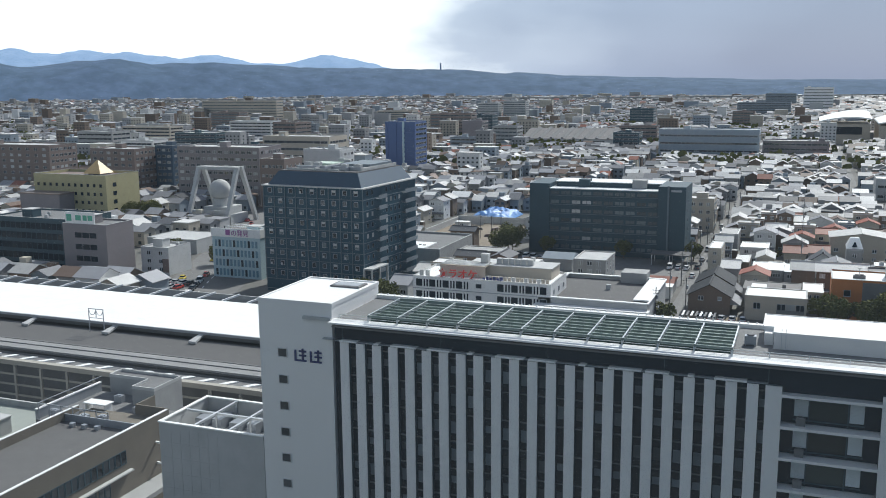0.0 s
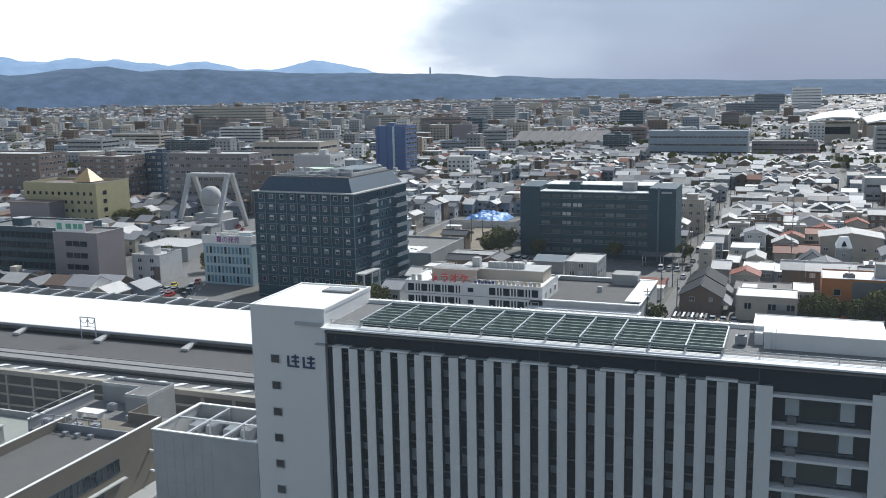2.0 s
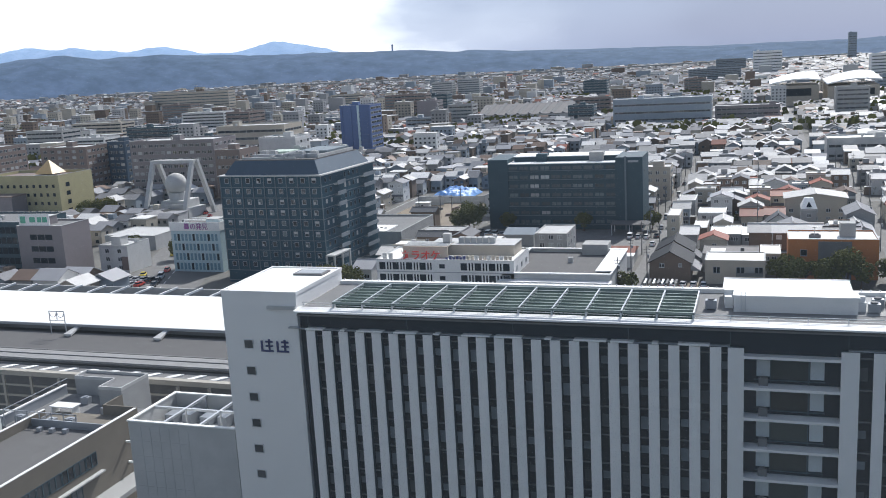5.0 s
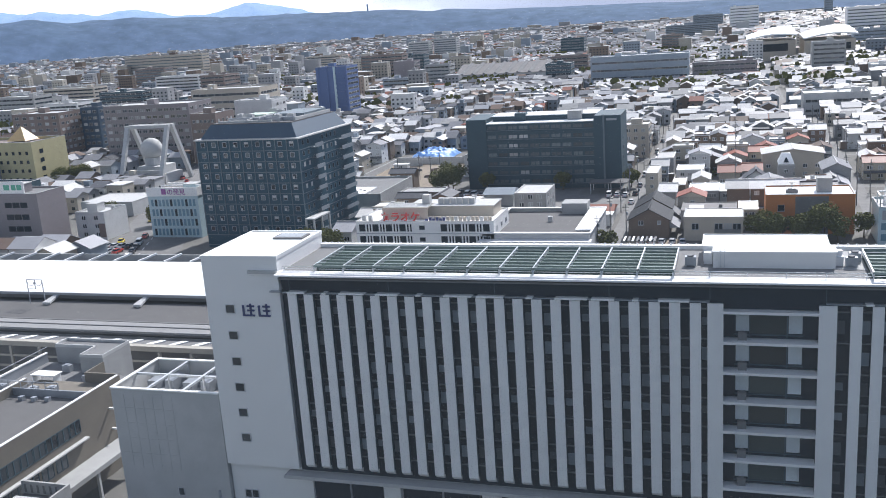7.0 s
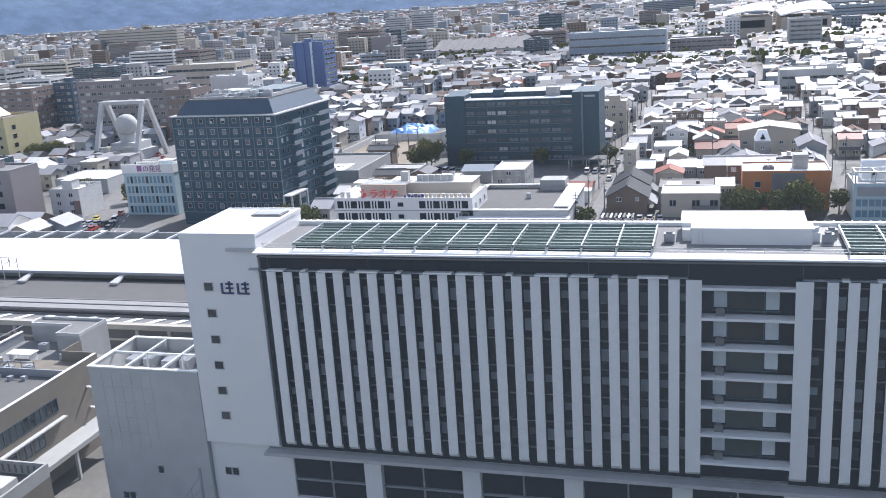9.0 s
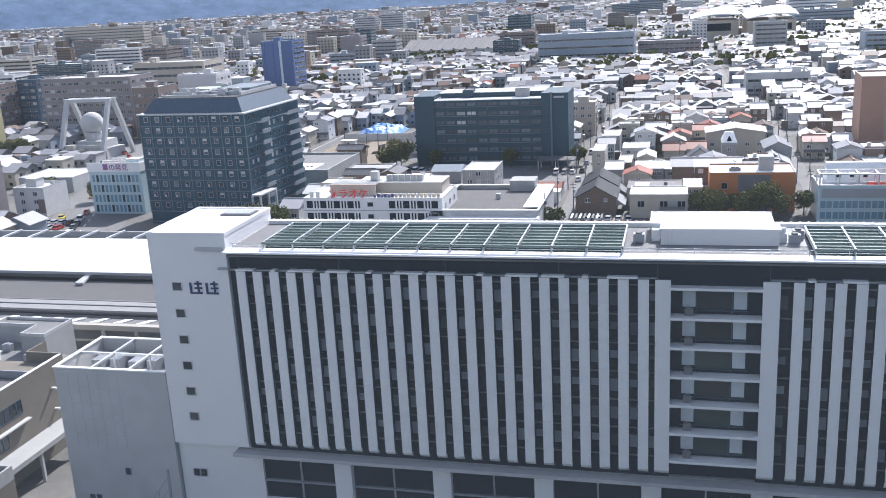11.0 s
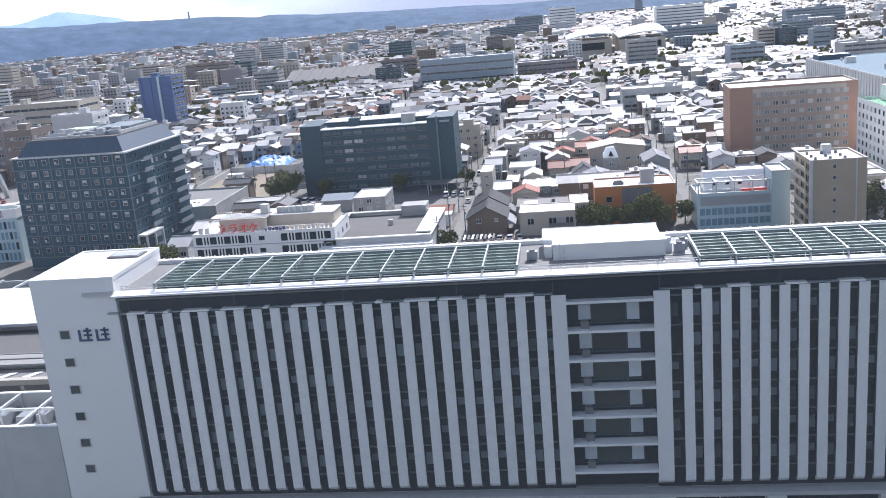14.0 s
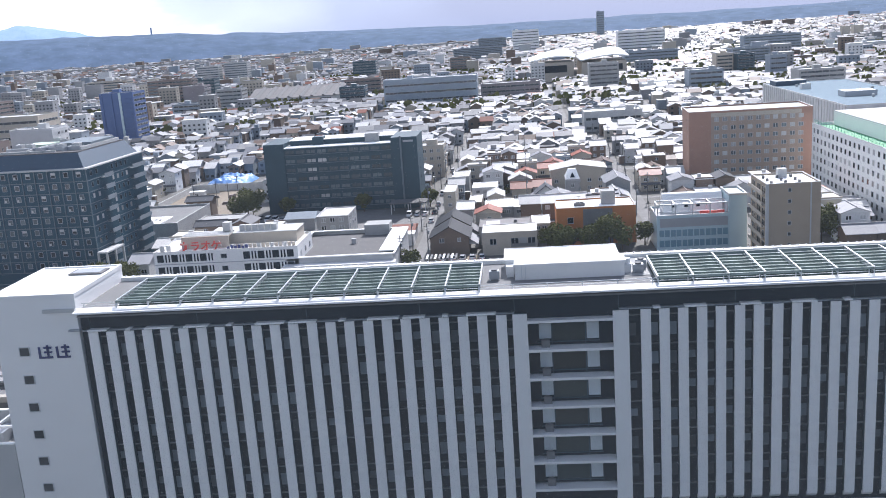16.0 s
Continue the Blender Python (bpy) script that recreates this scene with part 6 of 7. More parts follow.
for i, (nm, a, b, c, d, h, mt, fl, nf, nr, lab) in enumerate(far):
    take(a, b, c, d, 3)
    near = c < 400
    # panes beyond 850 m are paler, haze put into their colour
    tower_ = block(nm, a, b, c, d, h, mt, lab, floors=fl, front=nf, right=nr, left=0, bands=not near, ww=min(2.4, (b - a - 1.6) / max(1, nf) * .7), wh=1.5, frame_mat=PALE, glass=DIMPANE if c > 850 else None, seed=40 + i, roof=WHITEROOF if nm in ("school", "long_white_hall", "low_white_hall", "flat_office", "grey_beige_block") else PALE, plant=2 if d < 900 else 1)
    if nm == "blue_tower":
        for u in (-10.6, -4.2, 1.6, 9.6):
            part("pier", Shape().box(u, u + 1.5, -10.5, -10.0, 0, h + .6), AQUAPALE if u == 1.6 else BLUEWALL, tower_)
        for fl_ in range(10):
            part("balcony", Shape().box(3.2, 9.4, -10.9, -10.0, 2.6 + 3.1 * fl_, 3.7 + 3.1 * fl_), BLUEWALL, tower_)
# saw-tooth shed
take(-206, -112, 756, 830)
sd = thing("factory_shed", -158, 792, 0, 0, "long factory shed, dark slanted ribs for its roof shadows", "factory")
part("wall", Shape().box(-43, 43, -30, 30, 0, 9), PALE, sd)
part("roof", Shape().gable(-43, 43, -30, 30, 9, 8.0, over=.6, along="x", mat=0, gable_mat=1), [LEADROOF, CONCRETE], sd)
# slanted dark ribs put in for the diagonal shadow stripes
for i in range(8):
    x = -38 + i * 10.6
    part("roof_rib", Shape().face_set([(x, -30.4, 9.2), (x + 3.2, -30.4, 9.2), (x + 6.2, -.3, 17.4), (x + 3.0, -.3, 17.4), (x, -30.4, 10.4), (x + 1.0, -30.4, 10.4), (x + 4.0, -.3, 18.6), (x + 3.0, -.3, 18.6)], [(0, 1, 5, 4), (1, 2, 6, 5), (2, 3, 7, 6), (3, 0, 4, 7), (4, 5, 6, 7)]), DARKCON, sd)
part("long_window", Shape().box(-36, 34, -30.1, -30, 5.6, 7.2), WINGLASS, sd)
# arena with two shell roofs
take(48, 150, 850, 960)
an = thing("arena", 105, 900, 0, 0, "arena with two curved white shell roofs", "arena")
part("wall", Shape().box(-46, -3, -14, 50, 0, 19).box(4, 48, -30, 50, 0, 18), BEIGE, an)
for x0, x1, y0, y1, z0, rise in ((-48, -2, -17, 52, 19.6, 6.0), (3, 50, -33, 52, 18.6, 6.0)):
    n = 12
    sh_ = Shape()
    pts = []
    for th in (0, 1.2):
        for y, dz in ((y0, 0.0), (y1, 4.5)):
            for i in range(n + 1):
                f = i / n
                pts.append((x0 + (x1 - x0) * f, y, z0 + th + dz * min(1, f + .3) + rise * math.sin(math.pi * (.05 + .72 * f)) * .8))
    w_ = n + 1
    fs = []
    for i in range(n):
        fs += [(i, i + w_, i + 1 + w_, i + 1), (2 * w_ + i, 2 * w_ + i + 1, 3 * w_ + i + 1, 3 * w_ + i), (i, i + 1, 2 * w_ + i + 1, 2 * w_ + i), (w_ + i, 3 * w_ + i, 3 * w_ + i + 1, w_ + i + 1)]
    sh_.face_set(pts, fs)
    part("shell_roof", sh_, WHITEROOF, an, "curved white shell roof")
part("ribbon_window", Shape().box(-40, -10, -14.2, -14, 9, 16).box(10, 44, -30.2, -30, 9, 15), DARKGLASS, an)
# motorway viaduct in the distance
vi = thing("viaduct", 0, 0, 0, 0, "long grey motorway viaduct across the town", "viaduct")
for pa, pb, n in ((Vector((-1750, 2190, 0)), Vector((-500, 2390, 0)), 34), (Vector((-500, 2390, 0)), Vector((300, 2760, 0)), 24)):
    part("deck", Shape().beam(pa + Vector((0, 0, 15)), pb + Vector((0, 0, 16)), 16, 0, 3.2), CONCRETE, vi)
    for i in range(n):
        c = pa.lerp(pb, (i + .5) / n)
        part("pier", Shape().box(c.x - 2, c.x + 2, c.y - 2, c.y + 2, 0, 13.6), CONCRETE, vi)
for k in range(26):
    f = k / 25
    take(-1750 + 1250 * f - 30, -1750 + 1250 * f + 30, 2120 + 200 * f, 2205 + 200 * f, 0)
    take(-500 + 800 * f - 30, -500 + 800 * f + 30, 2300 + 370 * f, 2405 + 370 * f, 0)


# ---- houses ----
def free(x0, x1, y0, y1):
    for a, b, c, d in TAKEN:
        if x1 > a and x0 < b and y1 > c and y0 < d:
            return False
    for cx, wd, a, b in LANES_X:
        if x1 > cx - wd / 2 and x0 < cx + wd / 2 and y1 > a and y0 < b:
            return False
    for cy, wd, a, b in LANES_Y:
        if y1 > cy - wd / 2 and y0 < cy + wd / 2 and x1 > a and x0 < b:
            return False
    return True


def house_model(i):
    """One of the house kinds: two storeys, tiled pitched roof or flat roof, windows, a lean-to."""
    rng = random.Random(100 + i)
    w, d = rng.uniform(4.8, 7.4), rng.uniform(7.0, 10.2)
    h = rng.choice((5.2, 5.6, 6.0, 6.4, 8.4))
    flat = i % 5 == 4
    wall = HW[(i * 3 + i // 5) % 5]
    roof = HR[(0, 1, 0, 2, 5, 1, 3, 0, 1, 5, 0, 4, 2, 1, 5, 0, 0, 1, 3, 5)[i % 20]]
    root = thing("house", 0, 0, 0, 0, "", "house", "houses of the town")
    s = Shape().box(-w / 2, w / 2, -d / 2, d / 2, 0, h)
    along = "x" if i % 2 else "y"
    if flat:
        part("wall", s, wall, root)
        part("roof", Shape().box(-w / 2 - .25, w / 2 + .25, -d / 2 - .25, d / 2 + .25, h, h + .3), roof, root)
        part("parapet", Shape().box(-w / 2 - .25, w / 2 + .25, -d / 2 - .25, -d / 2, h + .3, h + .7).box(-w / 2 - .25, w / 2 + .25, d / 2, d / 2 + .25, h + .3, h + .7), wall, root)
        part("roof_unit", Shape().box(w * .1, w * .1 + 1.2, 0, .9, h + .3, h + 1.3), PALE, root)
    else:
        rise = (d if along == "x" else w) / 2 * rng.uniform(.32, .46)
        g_ = Shape().gable(-w / 2, w / 2, -d / 2, d / 2, h, rise, .55, .16, along, 0, 1)
        part("wall", s, wall, root)
        part("roof", g_, [roof, wall], root)
        r = Shape()
        if along == "x":
            r.box(-w / 2 - .5, w / 2 + .5, -.16, .16, h + rise + .1, h + rise + .36)
        else:
            r.box(-.16, .16, -d / 2 - .5, d / 2 + .5, h + rise + .1, h + rise + .36)
        part("ridge", r, roof, root)
    # lean-to roof over the ground floor
    part("lean_to", Shape().face_set([(-w / 2 - .1, -d / 2 - 1.3, 2.6), (w / 2 + .1, -d / 2 - 1.3, 2.6), (w / 2 + .1, -d / 2, 3.2), (-w / 2 - .1, -d / 2, 3.2), (-w / 2 - .1, -d / 2 - 1.3, 2.45), (w / 2 + .1, -d / 2 - 1.3, 2.45), (w / 2 + .1, -d / 2, 3.05), (-w / 2 - .1, -d / 2, 3.05)], [(0, 1, 2, 3), (7, 6, 5, 4), (0, 4, 5, 1), (1, 5, 6, 2), (3, 7, 4, 0)]), HR[2] if i % 3 else HR[0], root)
    for k in range(int(h // 2.8)):
        for x in (-w / 4, w / 4):
            part("window", window_mesh(1.5, 1.2, STEEL if i % 2 else WHITE, CURTAIN if rng.random() < .35 else WINGLASS, 2, True), None, root, at=pose(x, -d / 2, .9 + 2.75 * k))
        part("window", window_mesh(1.2, 1.0, STEEL, WINGLASS, 2, False), None, root, at=pose(w / 2, rng.uniform(-d / 4, d / 4), 1.1 + 2.75 * k, 0, 0, 90))
        part("window", window_mesh(1.2, 1.0, STEEL, WINGLASS, 2, False), None, root, at=pose(-w / 2, rng.uniform(-d / 4, d / 4), 1.1 + 2.75 * k, 0, 0, -90))
    if i % 3 == 0 and h > 5:
        part("balcony", Shape().box(-w / 2 + .3, w / 2 - .3, -d / 2 - 1.1, -d / 2, 3.2, 3.35).box(-w / 2 + .3, w / 2 - .3, -d / 2 - 1.1, -d / 2 - 1.02, 3.35, 4.2), STEEL, root)
    kind = ("flat-roofed" if flat else "gabled")
    tone = {0: "silver-grey tiled", 1: "pale sheet", 2: "dark tiled", 3: "brown tiled", 4: "red sheet", 5: "white"}[HR.index(roof)]
    tagged(root, "two-storey %s house with a %s roof" % (kind, tone))
    return root, w, d


MODELS = [house_model(i) for i in range(20)]
rng = random.Random(77)
NEAR = (-115.0, 135.0, 140.0, 372.0)
placed = 0
used = set()
spots = []
y = 146.0
while y < 372:
    x = -112.0
    while x < 175:
        mi = rng.randrange(20)
        root, w, d = MODELS[mi]
        turn = rng.choice((0, 0, 0, 90, 180, -90))
        ww, dd_ = (w, d) if turn in (0, 180) else (d, w)
        jy = rng.uniform(-.8, .8)
        if free(x, x + ww, y + jy - 1.2, y + jy + dd_) and (x + ww / 2 - 48) < (y + 91) * .56:
            spots.append((mi, x + ww / 2, y + jy + dd_ / 2, turn))
        x += ww + rng.choice((.35, .5, .7, 1.2, 2.4))
    y += rng.choice((8.6, 9.4, 10.4))
spots.sort(key=lambda s: s[2])
near_spots, rest_spots = spots[:180], spots[180:]
for mi, x, y, turn in near_spots:
    root, w, d = MODELS[mi]
    m = pose(x, y, 0, 0, 0, turn + rng.uniform(-1.5, 1.5))
    if mi in used:
        copy_thing(root, m)
    else:
        root.matrix_basis = m
        used.add(mi)
for mi, (root, w, d) in enumerate(MODELS):
    if mi not in used:
        for o in list(root.children_recursive) + [root]:
            bpy.data.objects.remove(o)
near_end = near_spots[-1][2]

# the town beyond, house upon house, as one mesh
town = Shape()


def plain_house(x, y, w, d, h, kind, along, wi, ri, windows):
    town.box(x - w / 2, x + w / 2, y - d / 2, y + d / 2, 0, h, wi)
    if kind:
        town.gable(x - w / 2, x + w / 2, y - d / 2, y + d / 2, h, (d if along == "x" else w) * rng.uniform(.17, .27), .5, .18, along, 5 + ri, wi)
    else:
        town.box(x - w / 2 - .2, x + w / 2 + .2, y - d / 2 - .2, y + d / 2 + .2, h, h + .35, 5 + ri)
        if rng.random() < .4:
            a, b = x + rng.uniform(-.25, .25) * w, y + rng.uniform(-.2, .2) * d
            town.box(a - 1.3, a + 1.3, b - 1.2, b + 1.2, h + .35, h + 2.3, wi)
    if windows:
        n = max(2, int(w // 3))
        for k in range(int(h // 2.8)):
            for c in range(n):
                u = x - w / 2 + w * (c + .5) / n
                town.box(u - .7, u + .7, y - d / 2 - .05, y - d / 2 + .02, 1.0 + 2.8 * k, 2.2 + 2.8 * k, 11)
            town.box(x + w / 2 - .02, x + w / 2 + .05, y - .7, y + .7, 1.0 + 2.8 * k, 2.2 + 2.8 * k, 11)


for mi, x, y, turn in rest_spots:
    root_w, root_d = MODELS[mi][1:]
    w, d = (root_w, root_d) if turn in (0, 180) else (root_d, root_w)
    plain_house(x, y, w, d, rng.uniform(5.2, 6.6), rng.random() < .72, rng.choice("xy"), rng.randrange(5), rng.choice((0, 0, 1, 1, 2, 3, 5)), True)


def in_town(x, y):
    a = math.degrees(math.atan2(x - 48, y + 91))
    return -52 < a < 31


y = 120.0
row = 0
while y < 3000:
    dist = y + 91
    grow = 1.0 if dist < 1500 else (1.3 if dist < 2200 else 1.7)
    x = 48 - dist * 1.32
    lim = 48 + dist * .62
    row += 1
    lane_row = row % 4 == 0
    step_y = rng.uniform(8.6, 10.2) * grow + (4.0 if lane_row else 0.0)
    lane_in = rng.uniform(20, 60)
    while x < lim:
        w, d = rng.uniform(5.2, 9) * grow, rng.uniform(6.5, 9.2) * grow
        if y < 372 and -112 < x < 175:
            x = 175.0
            continue
        if in_town(x, y) and free(x, x + w, y, y + d):
            left_side = x < -130 - .1 * (y - 150)
            q = rng.random()
            tall = (.04 if left_side else .02) * (1 if dist < 1500 else .3)
            if q < tall and dist > (480 if left_side else 850):
                bw, bd = w * rng.uniform(1.6, 2.6), d * 1.1
                if free(x, x + bw, y, y + bd):
                    plain_house(x + bw / 2, y + bd / 2, bw, bd, rng.choice((10, 13, 13, 16, 19, 22)), False, "x", rng.randrange(5), rng.choice((1, 5, 5, 0)), dist < 1100)
                    w = bw
            elif q < (.96 if dist < 800 else .86):
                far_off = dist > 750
                # far roofs are picked darker to damp their glare, in place of haze
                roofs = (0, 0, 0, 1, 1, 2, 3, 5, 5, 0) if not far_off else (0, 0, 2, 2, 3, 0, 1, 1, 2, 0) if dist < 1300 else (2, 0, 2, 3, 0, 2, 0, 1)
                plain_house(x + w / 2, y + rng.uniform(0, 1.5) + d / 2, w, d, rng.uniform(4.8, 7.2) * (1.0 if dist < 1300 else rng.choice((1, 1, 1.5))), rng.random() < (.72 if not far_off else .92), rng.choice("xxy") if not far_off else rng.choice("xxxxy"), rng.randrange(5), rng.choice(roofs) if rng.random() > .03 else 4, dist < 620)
        x += w + rng.choice((.4, .6, .9, 1.6)) * grow
        lane_in -= w
        if lane_in < 0:
            x += 4.5 * grow
            lane_in = rng.uniform(35, 75) * grow
    y += step_y
# houses climbing the foot of the wooded hills
for _ in range(450):
    a = rng.uniform(-56, -6)
    f = rng.random() ** 2 * .05
    r = 3300 + 700 * f
    base = wooded_top(a) * math.sin(f * 1.6 * math.pi / 2) - 3
    hx, hy = 48 + r * math.sin(radians(a)), -91 + r * math.cos(radians(a))
    w, d, hh = rng.uniform(4, 11), rng.uniform(8, 12), rng.uniform(1.5, 3.0)
    town.box(hx - w / 2, hx + w / 2, hy - d / 2, hy + d / 2, base - 3, base + hh, 10)
solid("distant_houses", town, HW + HR + [WINGLASS], "dense low houses with pale tiled roofs stretching to the hills", "houses", kind="stuff")

# ---- cars ----
def car_model(paint, van=False):
    root = thing("car", 0, 0, 0, 0, "", "car", "parked cars")
    b = Shape()
    hz = .95 if not van else 1.1
    b.frustum((-.82, .82, -2.1, 2.1), (-.8, .8, -2.05, 2.05), .28, .62).frustum((-.8, .8, -2.05, 2.05), (-.74, .74, -1.95, 1.9), .62, hz)
    part("body", b, paint, root)
    lo_, hi_ = ((-.74, .74, -1.75, 1.0), (-.6, .6, -1.25, .35)) if not van else ((-.76, .76, -1.95, 1.5), (-.68, .68, -1.85, 1.0))
    top = 1.42 if not van else 1.85
    part("glasshouse", Shape().frustum(lo_, hi_, hz, top - .06), DARKGLASS, root)
    part("roof", Shape().box(hi_[0] - .02, hi_[1] + .02, hi_[2] - .02, hi_[3] + .02, top - .06, top), paint, root)
    for sx in (-.8, .8):
        for sy in (-1.3, 1.3):
            t_ = Shape()
            n = 12
            pts = [(sx + o, sy + .31 * math.cos(2 * math.pi * i / n), .31 + .31 * math.sin(2 * math.pi * i / n)) for o in (-.1, .1) for i in range(n)]
            t_.face_set(pts, [(i, (i + 1) % n, n + (i + 1) % n, n + i) for i in range(n)] + [tuple(range(n))[::-1], tuple(range(n, 2 * n))])
            part("wheel", t_, TYRE, root)
    for sx in (-.6, .6):
        part("headlight", Shape().box(sx - .16, sx + .16, 2.02, 2.08, .55, .72), PALE, root)
        part("tail_light", Shape().box(sx - .14, sx + .14, -2.09, -2.03, .6, .75), SIGNRED, root)
    return root


CARS = [(car_model(CARPAINT[0]), "white car"), (car_model(CARPAINT[0], True), "white van"), (car_model(CARPAINT[1]), "silver car"), (car_model(CARPAINT[2]), "black car"), (car_model(CARPAINT[3]), "red car"), (car_model(CARPAINT[4]), "yellow taxi car")]
for c_, lab in CARS:
    tagged(c_, "parked %s on grey asphalt" % lab)
spots = []
rng = random.Random(5)
for r, yy in enumerate((199.5, 205.0, 211.0, 217.0, 227.5, 234.0)):
    for i in range(9):
        xx = -43 + i * 2.75
        if rng.random() < .85 and (yy < 203 or xx < -33 or xx > -20.5):
            spots.append((xx if r < 5 else xx + 8, yy, rng.choice((0, 180)), rng.choice((0, 0, 0, 1, 2, 2, 3))))
for yy in (214.5, 220.5, 226.5, 232.5):
    for i in range(3):
        spots.append((-52.5 + i * 2.75, yy, rng.choice((0, 180)), rng.choice((0, 0, 0, 2, 3))))
for i in range(7):
    spots.append((-3 + i * 2.7, 199.5 if i < 4 else 224, 0, rng.choice((0, 0, 2, 1))))
for yy in (212, 226, 241, 262, 290, 318, 350):
    spots.append((16.4, yy, 0, rng.choice((0, 1, 2, 3))))
for i in range(4):
    spots.append((22.6, 205 + i * 3.0, 90, rng.choice((0, 0, 1))))
for i in range(5):
    spots.append((24.5 + i * 2.7, 158.5, 0, rng.choice((0, 2, 3))))
for i in range(34):
    f, off = (i + rng.random() * .5) / 34, rng.choice((-9, -5.5, -2.5, 2.5, 5.5, 9))
    spots.append((-109 - 72 * f + off * .92, 114 + 166 * f + off * .39, 23 + (0 if off > 0 else 180), rng.choice((0, 0, 1, 2, 3, 4, 4, 5))))
for i in range(14):
    spots.append((-146 + (i % 7) * 2.7, 144 + (i // 7) * 6.5, 0, rng.choice((0, 0, 2, 3, 4))))
for i in range(12):
    spots.append((-176 + i * 9.0, 104 + rng.choice((-4, 0, 5)), 90, rng.choice((0, 2, 3, 4, 5))))
take_one = set()
for xx, yy, a, k in spots:
    if k in take_one:
        copy_thing(CARS[k][0], pose(xx, yy, .04, 0, 0, a + rng.uniform(-3, 3)))
    else:
        CARS[k][0].matrix_basis = pose(xx, yy, .04, 0, 0, a)
        take_one.add(k)

# ---- trees ----
def tree_model(i, h, r, n):
    rng_ = random.Random(300 + i)
    root = thing("tree", 0, 0, 0, 0, "leafy green tree with an uneven crown", "tree", "trees of the town")
    s = Shape().tube(0, 0, 0, h * .5, .22, .13, 8)
    for k in range(6):
        a = k * 1.05 + rng_.random()
        s.beam((0, 0, h * (.3 + .03 * k)), (r * .65 * math.cos(a), r * .65 * math.sin(a), h * (.58 + .05 * k)), .11)
    part("trunk", s, BARK, root)
    c = Shape()
    lumps = [(rng_.uniform(-.6, .6) * r, rng_.uniform(-.6, .6) * r, h * rng_.uniform(.48, .85), r * rng_.uniform(.35, .6)) for _ in range(9)]
    for k in range(n):
        lx, ly, lz, lr = rng_.choice(lumps)
        v = Vector((rng_.gauss(0, 1), rng_.gauss(0, 1), rng_.gauss(0, 1))).normalized() * lr * rng_.uniform(.7, 1.08)
        p = Vector((lx, ly, lz)) + v
        a, b = Vector((rng_.gauss(0, 1), rng_.gauss(0, 1), rng_.gauss(0, .6))).normalized() * .32, Vector((rng_.gauss(0, 1), rng_.gauss(0, 1), rng_.gauss(0, .6))).normalized() * .28
        c.face_set([tuple(p - a), tuple(p + b), tuple(p + a), tuple(p - b)], [(0, 1, 2, 3)])
    part("crown", c, LEAF, root)
    return root


TREES = [tree_model(0, 7.8, 3.9, 2600), tree_model(1, 9.2, 4.6, 3200), tree_model(2, 6.2, 2.9, 1800)]
tspots = [(56.5, 161, 0), (60.5, 163, 2), (66.0, 160.5, 0), (70.5, 162, 1), (73.5, 160, 2), (53.5, 164.5, 2), (80.3, 166, 2), (-53.5, 240, 1), (-50.5, 236, 1), (-56, 234, 0), (-38, 237.5, 2), (-10, 236.6, 2), (13.6, 240, 2), (-66, 143, 0), (-62, 146, 2), (-58.5, 141, 0), (17.0, 146, 2), (-234.5, 256, 1), (-233.5, 250, 1), (-232, 244, 0), (-230, 262, 1), (148, 140, 0), (142, 146, 2), (126, 160, 1), (-98, 230, 2), (-140, 182, 0), (-160, 182, 0)]
first = set()
for x, y, k in tspots:
    a = random.Random(int(x * 7 + y)).uniform(0, 360)
    if k in first:
        copy_thing(TREES[k], pose(x, y, 0, 0, 0, a))
    else:
        TREES[k].matrix_basis = pose(x, y, 0, 0, 0, a)
        first.add(k)
# belts of far trees
belt = Shape()
rng = random.Random(9)
for _ in range(1100):
    az, r = radians(rng.uniform(-50, 28)), rng.uniform(650, 3000)
    cx, cy = 48 + r * math.sin(az), -91 + r * math.cos(az)
    if not free(cx - 6, cx + 6, cy - 6, cy + 6):
        continue
    for _ in range(26):
        px, py, pz = cx + rng.gauss(0, 7), cy + rng.gauss(0, 3), rng.uniform(2, 9)
        q = rng.uniform(1.2, 2.2)
        belt.face_set([(px - q, py, pz - q * .7), (px + q, py + .5, pz - q * .5), (px + q * .5, py + .3, pz + q), (px - q * .6, py - .3, pz + q * .8)], [(0, 1, 2, 3)])
solid("distant_trees", belt, LEAF, "dark clumps of trees among far houses", "trees", kind="stuff")

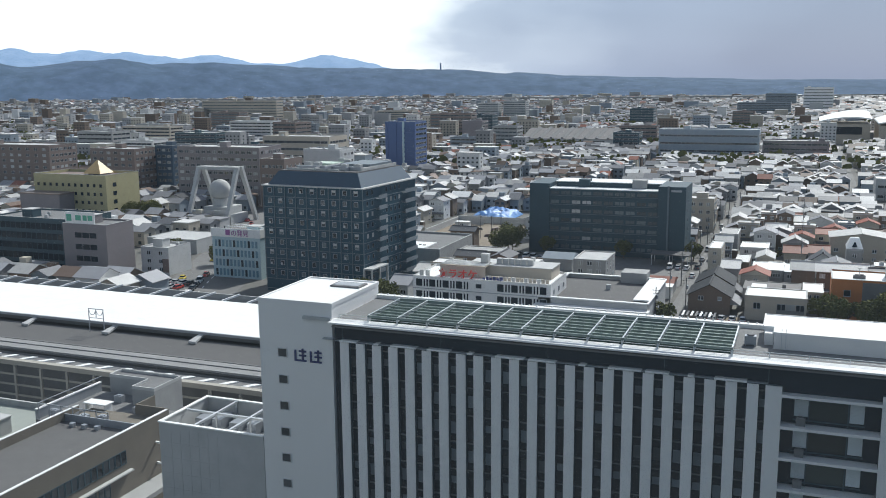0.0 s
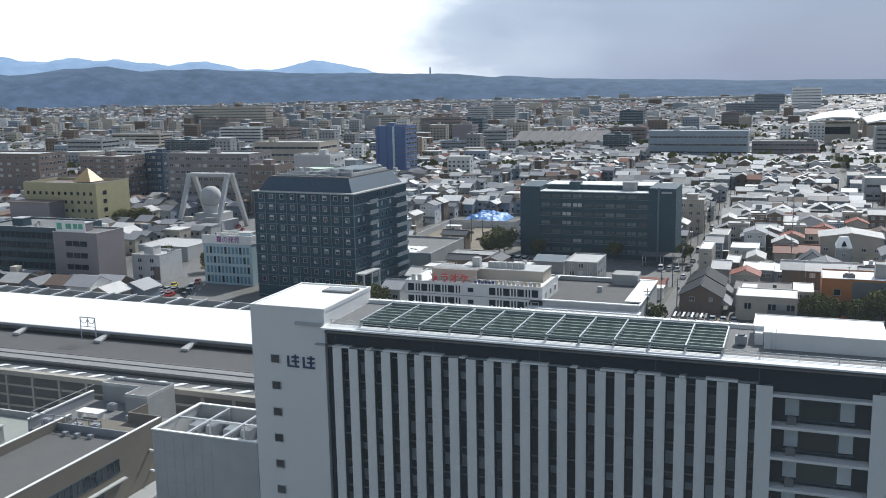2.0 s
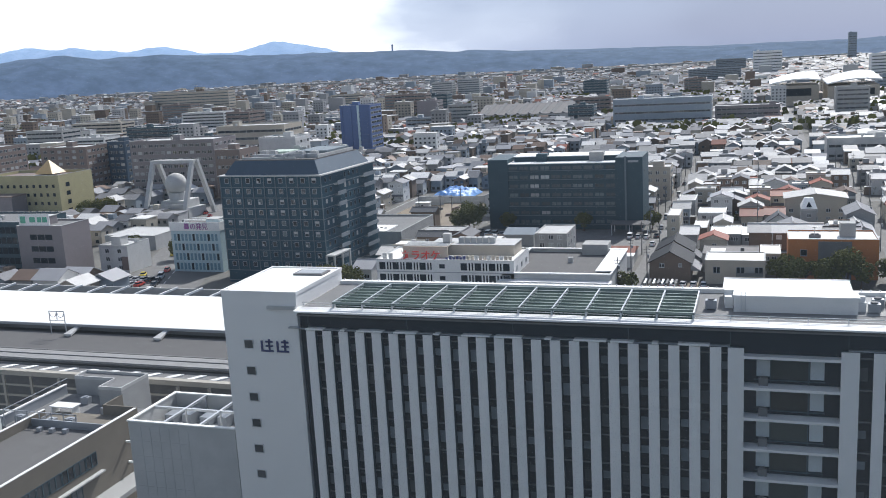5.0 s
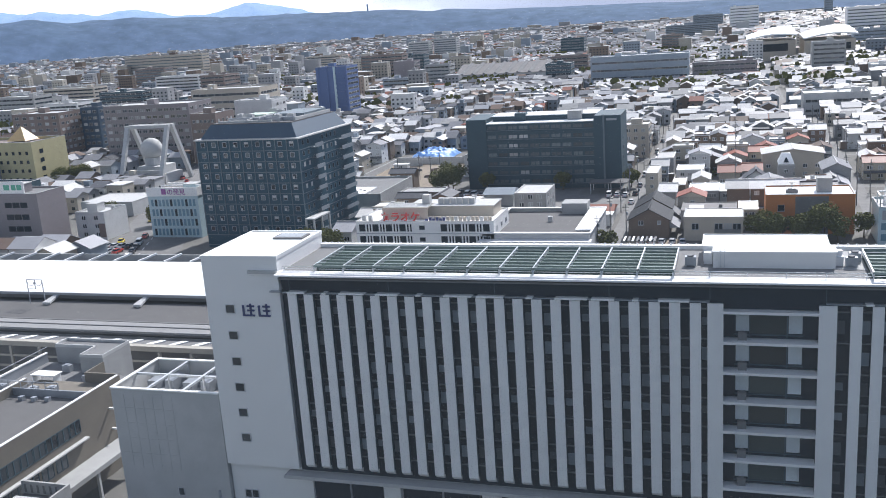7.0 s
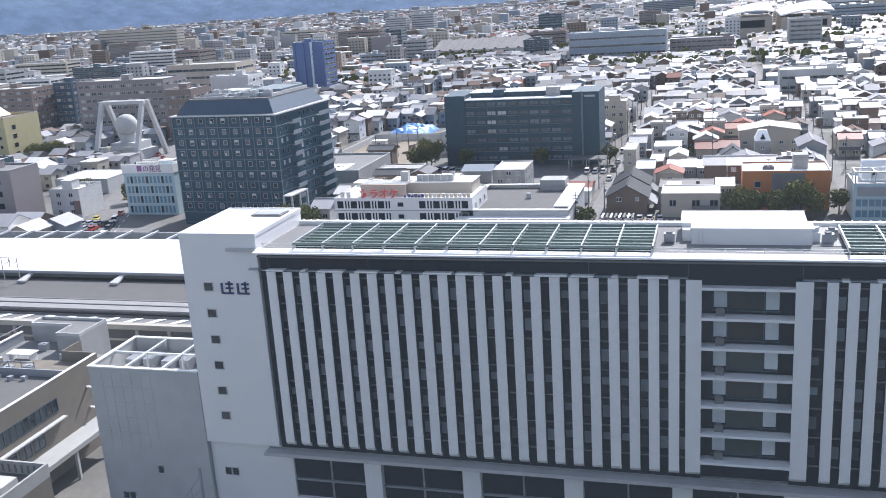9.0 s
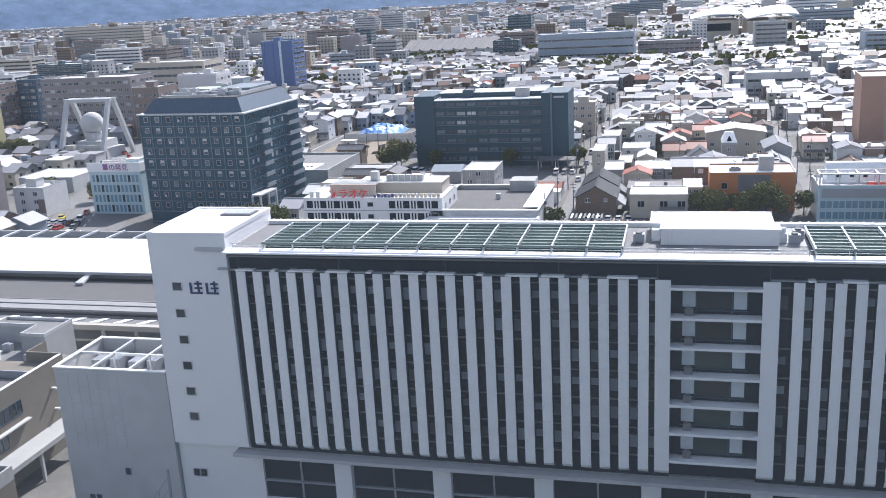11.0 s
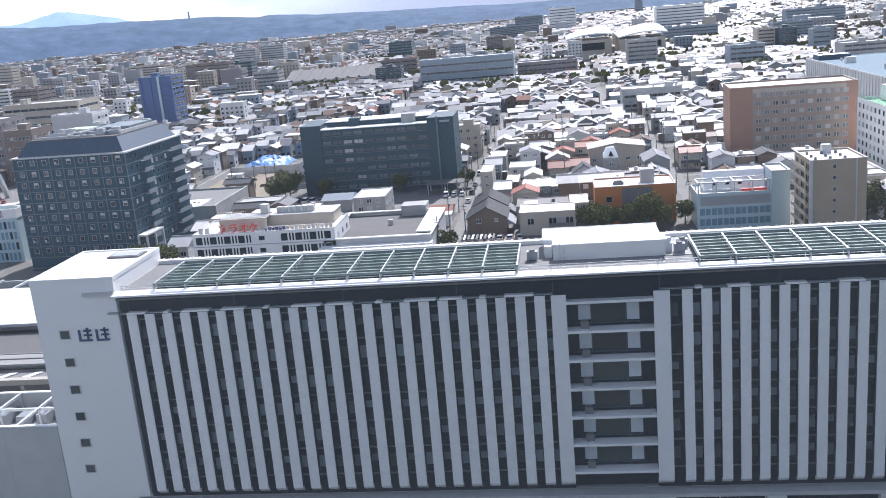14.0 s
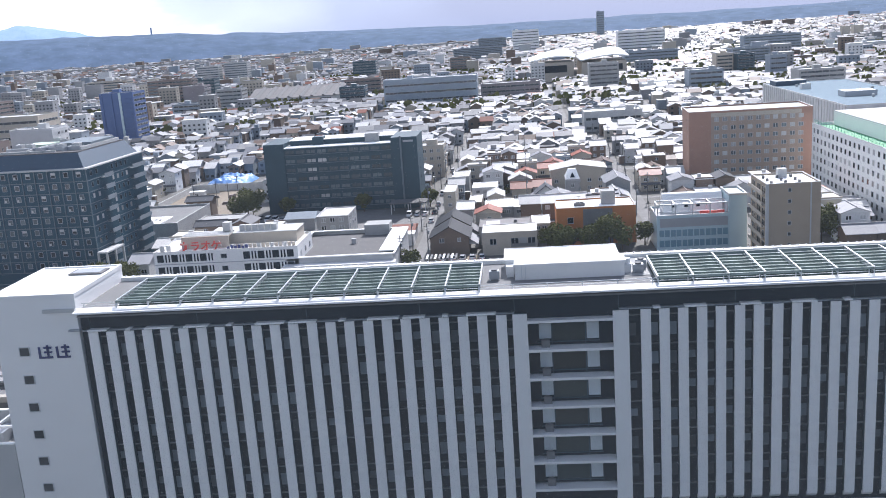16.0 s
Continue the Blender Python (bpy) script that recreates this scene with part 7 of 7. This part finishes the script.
# ---- poles along the lanes, garden walls, awning ----
pm = thing("utility_pole", 0, 0, 0, 0, "grey concrete utility pole with crossarms", "pole", "utility poles")
part("pole", Shape().tube(0, 0, 0, 10.5, .17, .11, 8), DARKCON, pm)
part("crossarm", Shape().box(-.9, .9, -.05, .05, 9.6, 9.72).box(-.7, .7, -.05, .05, 8.8, 8.9), POLE, pm)
part("transformer", Shape().tube(.35, 0, 7.4, 8.3, .25, .25, 10), GREYMETAL, pm)
n = 0
for x, ys in ((14.7, range(146, 400, 26)), (20.5, range(160, 400, 34)), (82.8, range(176, 400, 30)), (88.9, range(190, 400, 36)), (48.4, range(200, 400, 36))):
    for yy in ys:
        if n == 0:
            pm.matrix_basis = pose(x, yy, 0)
        else:
            copy_thing(pm, pose(x, yy, 0, 0, 0, 7 * (n % 3)))
        n += 1
aw = thing("striped_awning", 25, 153.5, 0, 0, "white and grey striped carport awning", "awning")
for i in range(8):
    part("stripe", Shape().box(-4.5 + i * 1.12, -3.95 + i * 1.12, -2.5, 2.5, 2.5, 2.6), WHITEROOF if i % 2 == 0 else DARKCON, aw)
for x in (-4.2, 3.6):
    for yy in (-2.2, 2.2):
        part("post", Shape().box(x - .07, x + .07, yy - .07, yy + .07, 0, 2.5), STEEL, aw)

# ---- clutter between the houses: sheds, garden walls, drying terraces, roof units, shrubs ----
rng = random.Random(21)
clutter, green = Shape(), Shape()
for mi, x, y, turn in near_spots:
    for _ in range(3):
        a, b = x + rng.uniform(-4.5, 4.5), y + rng.uniform(-6.0, 6.0)
        if rng.random() < .5:
            w, d, h = rng.uniform(1.0, 3.0), rng.uniform(1.0, 2.6), rng.uniform(1.8, 3.4)
            clutter.box(a - w / 2, a + w / 2, b - d / 2, b + d / 2, 0, h, rng.randrange(3))
            clutter.box(a - w / 2 - .15, a + w / 2 + .15, b - d / 2 - .15, b + d / 2 + .15, h, h + .1, 3 + rng.randrange(3))
        else:
            for _ in range(22):
                p = Vector((a + rng.gauss(0, .8), b + rng.gauss(0, .7), rng.uniform(.3, 3.0)))
                q = rng.uniform(.25, .45)
                v1, v2 = Vector((rng.gauss(0, 1), rng.gauss(0, 1), rng.gauss(0, .6))).normalized() * q, Vector((rng.gauss(0, 1), rng.gauss(0, 1), rng.gauss(0, .6))).normalized() * q
                green.face_set([tuple(p - v1), tuple(p + v2), tuple(p + v1), tuple(p - v2)], [(0, 1, 2, 3)])
solid("sheds_and_walls", clutter, [HW[1], HW[3], HW[0], HR[1], HR[0], HR[3]], "small sheds and lean-tos between the houses", "sheds", kind="stuff")
solid("shrubs", green, LEAF, "dark green shrubs between the houses", "shrubs", kind="stuff")
